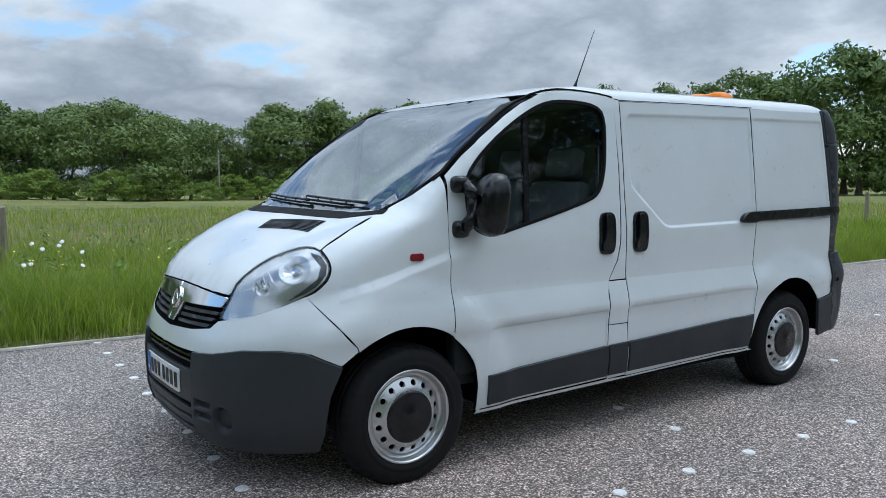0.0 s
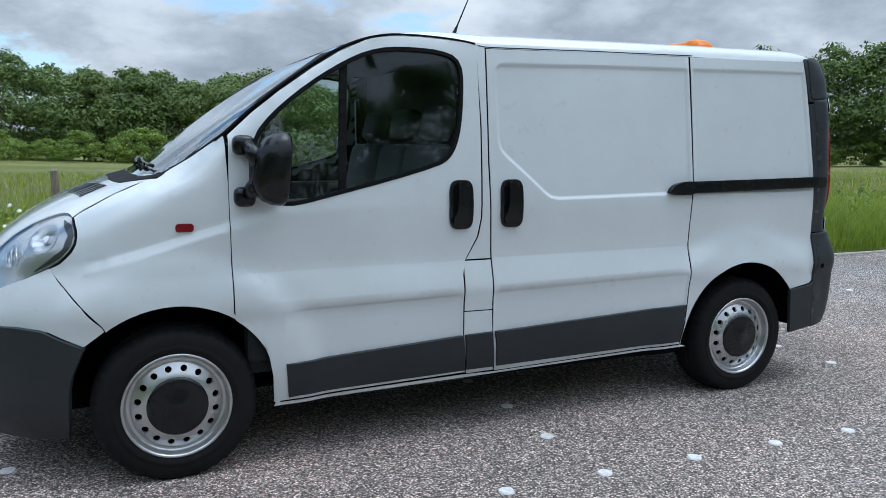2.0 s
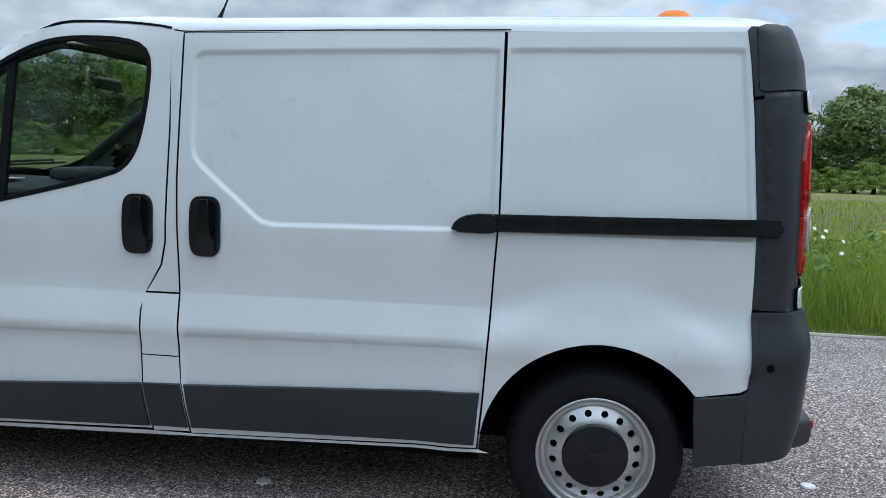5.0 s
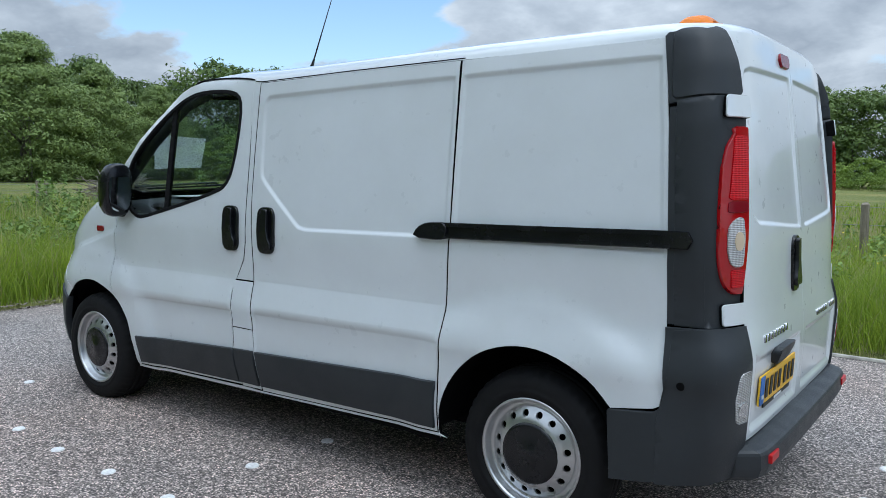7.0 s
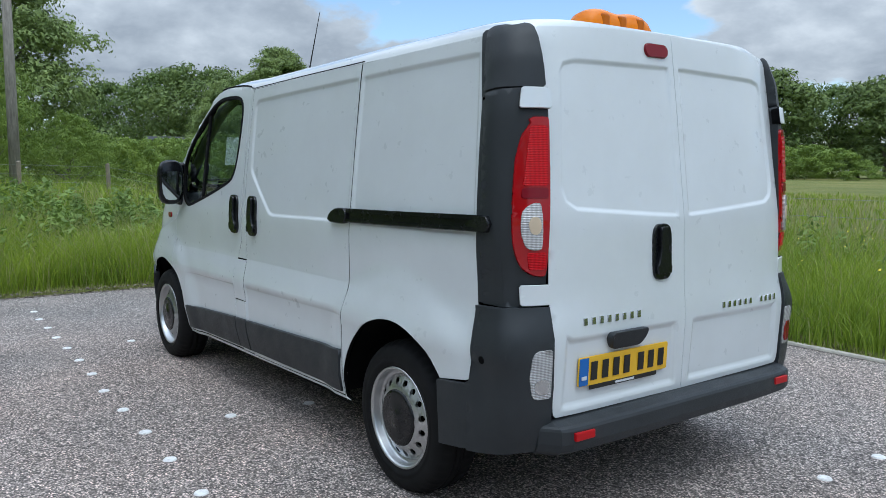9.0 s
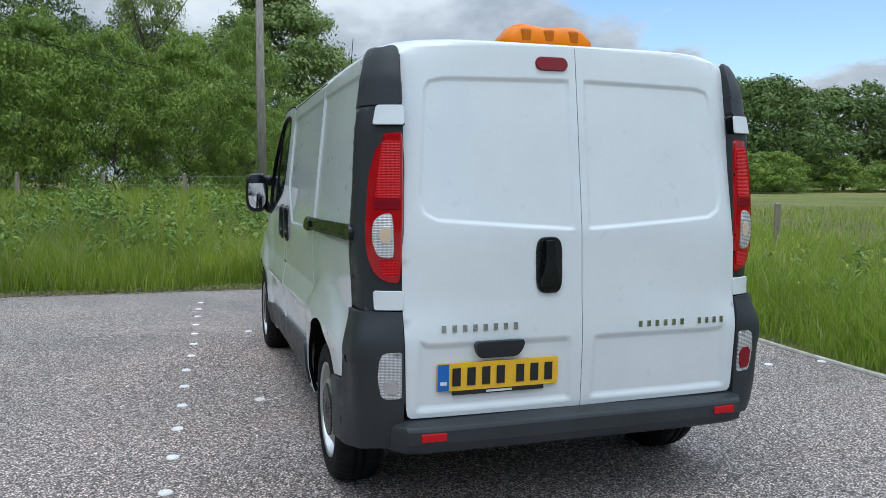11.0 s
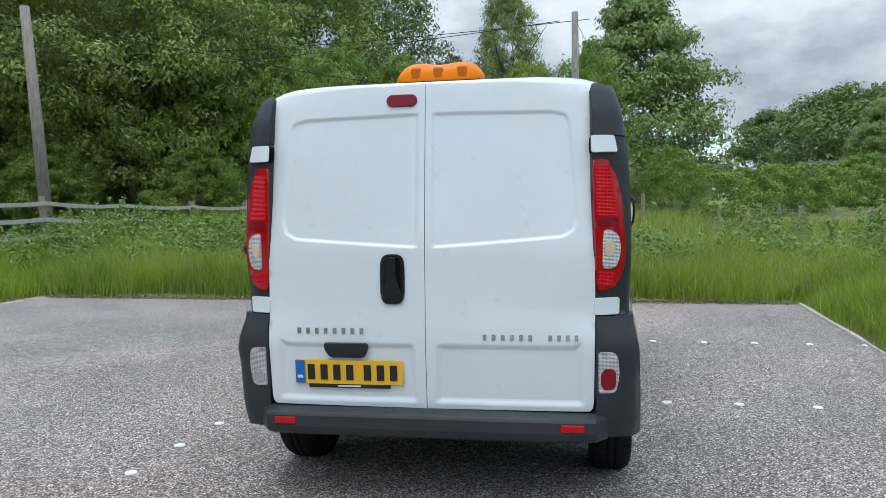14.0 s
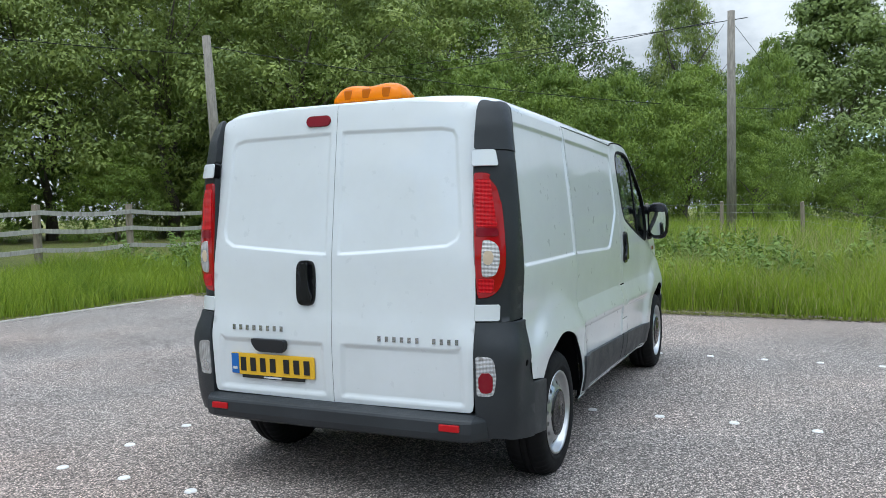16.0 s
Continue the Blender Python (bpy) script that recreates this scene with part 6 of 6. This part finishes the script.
# ---- tall grass of the verge ----
def blades(name, material, region, count, lo, hi, width, seed, keep=None, lean=0.75, segments=2):
    """Bent tapering blades scattered over a rectangle of the grid, as one mesh."""
    rng = np.random.default_rng(seed)
    u = rng.uniform(region[0], region[2], count)
    v = rng.uniform(region[1], region[3], count)
    if keep is not None:
        k = keep(u, v, rng)
        u, v = u[k], v[k]
    n = len(u)
    patch = 0.72 + 0.55 * np.sin(u * 1.3 + 0.7 * np.sin(v * 0.9)) * np.sin(v * 1.1 + 1.3)
    patch = patch + 0.45 * np.sin(u * 4.7 + 2 * np.sin(v * 2.3)) * np.sin(v * 5.1 + u)
    gone = np.maximum(np.maximum(v - EDGE_N, EDGE_W - u), np.where(u < 4, EDGE_S - v, -9.0))
    h = rng.uniform(lo, hi, n) * (0.68 + 0.32 * patch) * np.clip(0.40 + gone / 0.75, 0.40, 1.0)
    c, s = math.cos(radians(SITE)), math.sin(radians(SITE))
    z = np.array([verge_rise(a, b) for a, b in zip(u, v)])
    base = np.stack([u * c - v * s, u * s + v * c, z - 0.02], 1)
    a = rng.uniform(0, 2 * math.pi, n)
    side = np.stack([np.cos(a), np.sin(a), np.zeros(n)], 1)
    b = rng.uniform(0, 2 * math.pi, n)
    bend = np.stack([np.cos(b), np.sin(b), np.zeros(n)], 1) * (rng.uniform(0.05, 1.0, n) * lean)[:, None]
    w = (width * rng.uniform(0.6, 1.4, n))[:, None]
    rows = []
    for k, t in enumerate((0.0, 0.55)):
        p = base + bend * (t ** 2 * h)[:, None] + np.stack([np.zeros(n), np.zeros(n), t * h], 1)
        rows += [p - side * w * (1 - 0.45 * t), p + side * w * (1 - 0.45 * t)]
    tip = base + bend * h[:, None] * 1.15 + np.stack([np.zeros(n), np.zeros(n), h], 1)
    v3 = np.stack(rows + [tip], 1)
    i = np.arange(n)[:, None] * 5
    tris = np.concatenate([i + np.array(t) for t in ((0, 1, 2), (1, 3, 2), (2, 3, 4))], 0)
    me = quick_mesh(name, v3.reshape(-1, 3), tris, material)
    return new(name, me)


def ragged_n(u, v, rng):
    return v > EDGE_N - 0.02 + 0.10 * np.sin(u * 2.1) * np.sin(u * 0.7) + rng.uniform(0, 0.10, len(u))


def ragged_w(u, v, rng):
    return u < EDGE_W - 0.05 - 0.12 * np.sin(v * 1.9) * np.sin(v * 0.8) - rng.uniform(0, 0.12, len(u))


def ragged_s(u, v, rng):
    return v < EDGE_S - 0.05 - 0.12 * np.sin(u * 1.9) - rng.uniform(0, 0.10, len(u))


for args in (("verge_grass", BLADE, (-3.7, EDGE_N, 13, 5.4), 60000, 0.16, 0.58, 0.0050, 1, ragged_n),
             ("verge_grass", BLADE, (-9, 5.3, 16, 9.5), 34000, 0.22, 0.55, 0.008, 2, None),
             ("verge_grass", BLADE, (13, EDGE_N, 45, 6.5), 20000, 0.25, 0.55, 0.010, 3, None),
             ("verge_grass", BLADE, (-6.8, -8.2, EDGE_W, 4.6), 74000, 0.18, 0.70, 0.0055, 4, ragged_w),
             ("verge_grass", BLADE, (-12, -12, -6.6, -0.5), 24000, 0.35, 0.85, 0.008, 5, None),
             ("verge_grass", BLADE, (-12, -0.5, -6.6, 6), 14000, 0.20, 0.50, 0.008, 15, None),
             ("verge_grass", BLADE, (-6.5, -11.5, 4, EDGE_S), 30000, 0.25, 0.62, 0.007, 6, ragged_s),
             ("seeding_grass", STRAW, (-6.8, -8.2, EDGE_W, 4.6), 8000, 0.35, 0.92, 0.0035, 7, ragged_w),
             ("seeding_grass", STRAW, (-3.7, EDGE_N, 13, 9), 9000, 0.3, 0.72, 0.0035, 8, ragged_n),
             ("seeding_grass", STRAW, (-12, -12, -6.6, 8), 3500, 0.6, 1.05, 0.005, 9, None),
             ("meadow_tufts", STRAW, (-25, 9, 40, 34), 18000, 0.12, 0.38, 0.016, 10, None),
             ("meadow_tufts", BLADE, (-25, 9, 40, 40), 22000, 0.12, 0.34, 0.018, 11, None),
             ("meadow_tufts", BLADE, (-26, -14, -12, 9), 14000, 0.25, 0.7, 0.014, 12, None),
             ("dry_edge_grass", STRAW, (EDGE_W - 0.32, -8, EDGE_W + 0.03, 3.3), 5000, 0.03, 0.12, 0.005, 13, None),
             ("dry_edge_grass", STRAW, (-3.6, EDGE_N, 14, EDGE_N + 0.16), 5000, 0.03, 0.13, 0.005, 14, None)):
    tagged(blades(*args), "dense tall green grass beside the car park" if args[1] is BLADE else "pale seeding grass stems among the green", "grass", kind="stuff")


def weeds(region, count, seed, lo, hi):
    """Leafy weeds: stems with broad leaves in whorls, one mesh."""
    rng = np.random.default_rng(seed)
    cs, ns = [], []
    c, s = math.cos(radians(SITE)), math.sin(radians(SITE))
    for _ in range(count):
        u, v = rng.uniform(region[0], region[2]), rng.uniform(region[1], region[3])
        stand = math.sin(u * 1.7 + 1.3 * math.sin(v * 1.1)) * math.sin(v * 1.9 + 0.8 * u) + rng.uniform(-0.5, 0.6)
        if stand < -0.15:
            continue
        h = rng.uniform(lo, hi) * min(1.15, 0.70 + 0.45 * stand)
        k = int(70 * h / 0.7)
        t = rng.random(k)
        a = rng.uniform(0, 6.28, k)
        r = 0.15 * (1.1 - 0.75 * t) * rng.uniform(0.25, 1.3, k)
        x, y = u * c - v * s, u * s + v * c
        z = verge_rise(u, v)
        cs.append(np.stack([x + r * np.cos(a), y + r * np.sin(a), z + 0.08 + t * h], 1))
        nn = np.stack([np.cos(a) * 0.6, np.sin(a) * 0.6, np.full(k, 0.8)], 1) + rng.normal(size=(k, 3)) * 0.3
        ns.append(nn / np.linalg.norm(nn, axis=1, keepdims=True))
    v, f = leaf_quads(np.concatenate(cs), np.concatenate(ns), 0.036, rng, 2.6)
    return tagged(new("verge_weeds", quick_mesh("verge_weeds", v, f, WEED)), "leafy nettles and docks in the verge", "weeds", kind="stuff")


weeds((-8.2, -0.3, -4.5, 4.8), 330, 24, 0.30, 0.72)
weeds((-9.5, -11.0, -4.5, -0.3), 760, 21, 0.45, 1.0)
weeds((-13, -13.5, -6, -9.5), 300, 22, 0.5, 1.0)
weeds((-9.2, 4.9, -7.6, 6.1), 34, 25, 0.6, 1.05)
weeds((-12.2, 3.0, -9.8, 5.2), 60, 26, 0.6, 1.0)
weeds((-3.5, 4.4, 14, 8.5), 260, 23, 0.25, 0.55)


def ox_daisies(x, y, count, spread, seed):
    """A group of white flower heads on thin stems."""
    rng = random.Random(seed)
    root = tagged(new("daisy_clump"), "white ox-eye daisies standing in the tall grass", "flowers", "clumps of white flowers")
    for _ in range(count):
        px, py, h = rng.gauss(0, spread), rng.gauss(0, spread * 0.6), rng.uniform(0.55, 0.82)
        tip = Vector((px + rng.uniform(-0.04, 0.04), py, h))
        mesh_ob("stem", *tube([(px, py, 0), tip], [0.003, 0.002], 4), BLADE, root)
        tilt = Vector((rng.uniform(-0.7, 0.7), -0.9, 0.8)).normalized()
        e1 = tilt.orthogonal().normalized()
        e2 = tilt.cross(e1)
        vs = [tip + tilt * 0.006]
        for i in range(14):
            r = 0.024 if i % 2 else 0.016
            vs.append(tip + (e1 * math.cos(i * math.pi / 7) + e2 * math.sin(i * math.pi / 7)) * r)
        mesh_ob("flower_head", vs, [(0, 1 + i, 1 + (i + 1) % 14) for i in range(14)], PETAL, root, "white petals", False)
    root.location = (x, y, 0.05)
    return root


ox_daisies(-0.95, 3.75, 9, 0.22, 1)

ox_daisies(5.4, 4.0, 9, 0.2, 3)
ox_daisies(8.6, 4.2, 7, 0.3, 4)
rngb = np.random.default_rng(33)
bu, bv = rngb.uniform(-3.5, 12, 260), rngb.uniform(3.9, 9.5, 260)
bc = np.array([site(a, b, verge_rise(a, b) + rngb.uniform(0.35, 0.55)) for a, b in zip(bu, bv)])
bn = np.tile(np.array([[0.0, -0.5, 0.86]]), (260, 1))
bq = leaf_quads(bc, bn, 0.022, rngb, 1.0)
tagged(new("buttercups", quick_mesh("buttercups", *bq, BUTTER)), "scattered yellow buttercups in the meadow grass", "flowers", kind="stuff")

# dry litter along the ragged grass edge
rngl = np.random.default_rng(44)
lv, lu = rngl.uniform(-7.9, 3.2, 2600), EDGE_W + 0.02 - np.abs(rngl.normal(0, 0.07, 2600)) + 0.05
ll = np.array([site(a, b, 0.008 + verge_rise(a, b)) for a, b in zip(lu, lv)])
ln = rngl.normal(size=(2600, 3)) * 0.35 + np.array([[0, 0, 1.0]])
tagged(new("edge_litter", quick_mesh("edge_litter", *leaf_quads(ll, ln / np.linalg.norm(ln, axis=1, keepdims=True), 0.022, rngl, 1.6), TWIG)), "dry brown leaf litter along the asphalt edge", "litter", kind="stuff")


# ---- poles, fences, wires ----
def ground_z(x, y):
    c, s = math.cos(radians(-SITE)), math.sin(radians(-SITE))
    return verge_rise(x * c - y * s, x * s + y * c)


def utility_pole(x, y, top, radius, label, arms=True, tilt=(0.02, 0.0)):
    z = ground_z(x, y)
    root = tagged(new("utility_pole"), label, "utility pole", "wooden utility poles")
    root.location = (x, y, z)
    h = top - z
    mesh_ob("pole", *tube([(0, 0, -0.3), (tilt[0] * 0.5, tilt[1] * 0.5, h * 0.5), (tilt[0], tilt[1], h)], [radius * 1.2, radius * 1.05, radius * 0.85], 12), POLEWOOD, root)
    if arms:
        part("crossarm", box(bmesh.new(), (-0.05, -0.5, h - 0.42), (0.05, 0.5, h - 0.34), 0.01), POLEWOOD, root)
        for yy in (-0.42, 0.42):
            mesh_ob("insulator", *tube([(0, yy, h - 0.34), (0, yy, h - 0.26), (0, yy, h - 0.20)], [0.02, 0.04, 0.025], 8), BLACK, root)
    return root


utility_pole(-16.2, 0.40, 6.80, 0.115, "weathered grey wooden utility pole by the hedge", False)
utility_pole(-11.25, -13.25, 6.63, 0.14, "pale leaning wooden utility pole by the rail fence", False, (0.20, -0.25))
px, py = polar(72.8, 104)
utility_pole(px, py, 5.0, 0.10, "distant utility pole at the far field edge")
px, py = polar(29.3, 84)
utility_pole(px, py, 8.0, 0.12, "distant utility pole before the oaks")
px, py = polar(155, 78)
utility_pole(px, py, 6.0, 0.10, "distant utility pole by the hedge")


def cable(a, b, sag, r=0.012):
    pts = [Vector(a).lerp(Vector(b), t) - Vector((0, 0, sag * 4 * t * (1 - t))) for t in np.linspace(0, 1, 25)]
    ob = mesh_ob("overhead_cable", *tube(pts, [r] * 25, 5), BLACK)
    return tagged(ob, "thin black overhead cable between poles", "cable", "overhead cables")


cable((-16.2, -0.02, 6.58), (-24.0, -30.0, 7.6), 0.5)
cable((-16.2, 0.82, 6.58), (-23.0, -30.0, 8.4), 0.5)
cable((-16.2, 0.5, 6.4), (-60, 6.0, 6.2), 0.8, 0.007)
cable((-11.05, -13.5, 6.35), (-27, 2.0, 5.2), 0.4)
cable((-11.05, -13.5, 6.1), (12, -21, 6.4), 0.6)

post_me = {}


def fence_post(x, y, height, r, label, group, square=False):
    key = (round(height, 2), r, square)
    if key not in post_me:
        if square:
            bm = box(bmesh.new(), (-r, -r, -0.3), (r, r, height), 0.008)
            me = bpy.data.meshes.new("post")
            bm.to_mesh(me)
            bm.free()
        else:
            me = bpy.data.meshes.new("post")
            a, b = tube([(0, 0, -0.3), (0.008, 0, height * 0.6), (0.004, 0.004, height - 0.015), (0.0, 0, height)], [r * 1.05, r, r * 0.96, r * 0.7], 10)
            me.from_pydata([tuple(p) for p in a], [], b)
        me.materials.append(POST)
        post_me[key] = me
    ob = new("fence_post", post_me[key])
    ob.matrix_basis = Matrix.Translation((x, y, ground_z(x, y))) @ Matrix.Rotation(prng.uniform(-0.04, 0.04), 4, "X") @ Matrix.Rotation(prng.uniform(0, 3), 4, "Z")
    return tagged(ob, label, "fence post", group)


def wire_run(points, heights):
    for h in heights:
        pts = [Vector((x, y, ground_z(x, y) + h + prng.uniform(-0.01, 0.01))) for x, y in points]
        ob = mesh_ob("fence_wire", *tube(pts, [0.0038] * len(pts), 4), WIRE)
        tagged(ob, "taut grey fence wire between timber posts", "wire", "fence wires")


NORTH_LINE = [(-0.73 + 3.67 * k, 8.0 - 0.012 * 3.67 * k) for k in range(-8, 11)]
for x, y in NORTH_LINE:
    fence_post(x, y, 1.0 - ground_z(x, y) + 0.04, 0.055, "round weathered timber fence post in the meadow", "meadow fence posts")
wire_run(NORTH_LINE, (0.62, 0.86))
WEST_LINE = [(-15.2 + 0.10 * k, -9.5 + 1.95 * k) for k in range(0, 10)]
for x, y in WEST_LINE:
    fence_post(x, y, 0.98, 0.05, "thin weathered timber fence post before the wood", "wood fence posts")
wire_run(WEST_LINE, (0.3, 0.5, 0.7, 0.9))
# post and rail fence
rail_pts = [(1.2, -11.75), (-1.4, -11.65), (-3.7, -11.55), (-5.96, -11.45), (-8.5, -11.30), (-10.9, -10.9), (-13.2, -10.2), (-15.2, -9.5)]
tops = [1.72, 1.72, 1.72, 1.73, 1.70, 1.62, 1.55, 1.5]
for (x, y), t in zip(rail_pts, tops):
    fence_post(x, y, t - ground_z(x, y), 0.062, "square weathered fence post with rails", "rail fence posts", True)
for k in range(len(rail_pts) - 1):
    (x0, y0), (x1, y1) = rail_pts[k], rail_pts[k + 1]
    for drop in (0.16, 0.52, 0.90):
        pts = [Vector((x0, y0 + 0.07, tops[k] - drop)).lerp(Vector((x1, y1 + 0.07, tops[k + 1] - drop)), t) - Vector((0, 0, 0.05 * math.sin(t * 3.14))) for t in np.linspace(0, 1, 7)]
        vs, fs = [], []
        for p in pts:
            vs += [p + Vector((0, -0.02, -0.045)), p + Vector((0, 0.02, -0.045)), p + Vector((0, 0.02, 0.045)), p + Vector((0, -0.02, 0.045))]
        for i in range(6):
            for j in range(4):
                fs.append((4 * i + j, 4 * i + (j + 1) % 4, 4 * i + 4 + (j + 1) % 4, 4 * i + 4 + j))
        fs += [(3, 2, 1, 0), (24, 25, 26, 27)]
        tagged(mesh_ob("fence_rail", vs, fs, RAILWOOD, None, "", False), "sagging bleached timber fence rail", "fence rail", "timber fence rails")

# heap of dry branches in the field
rngp = random.Random(9)
pv, pf = [], []
for _ in range(220):
    a, r = rngp.uniform(0, 6.28), 1.6 * math.sqrt(rngp.random())
    z = max(0.05, 1.15 * (1 - (r / 2.0) ** 2) * rngp.random())
    p = Vector((r * math.cos(a), r * math.sin(a) * 0.7, z))
    d = Vector((rngp.gauss(0, 1), rngp.gauss(0, 1), rngp.gauss(0, 0.35))).normalized() * rngp.uniform(0.4, 0.95)
    q, f = tube([p - d, p + d * 0.2 + Vector((0, 0, 0.05)), p + d], [0.022, 0.02, 0.008], 5)
    k = len(pv)
    pv += q
    pf += [tuple(i + k for i in t) for t in f]
heap = mesh_ob("brush_heap", pv, pf, TWIG)
hx, hy = -26.0, 15.2
heap.location = (hx, hy, ground_z(hx, hy) - 0.02)
tagged(heap, "low heap of dry cut branches in the meadow", "brush heap", kind="stuff")
# long dark barn behind the hedge
barn = tagged(new("barn"), "long low dark barn beyond the hedge", "barn")
bx, by = polar(160.5, 96, 7.2, 0.5)
barn.matrix_basis = Matrix.Translation((bx, by, ground_z(bx, by))) @ Matrix.Rotation(radians(65), 4, "Z")
part("wall", box(bmesh.new(), (-9, -3, 0), (9, 3, 3.4), 0), BARNROOF, barn)
bm = bmesh.new()
rv = [bm.verts.new(p) for p in ((-9.4, -3.4, 3.35), (9.4, -3.4, 3.35), (9.4, 0, 4.9), (-9.4, 0, 4.9), (-9.4, 3.4, 3.35), (9.4, 3.4, 3.35))]
for q in ((0, 1, 2, 3), (3, 2, 5, 4), (0, 3, 4), (1, 5, 2)):
    bm.faces.new([rv[k] for k in q])
part("roof", bm, BARNROOF, barn, "dark sheet roof")
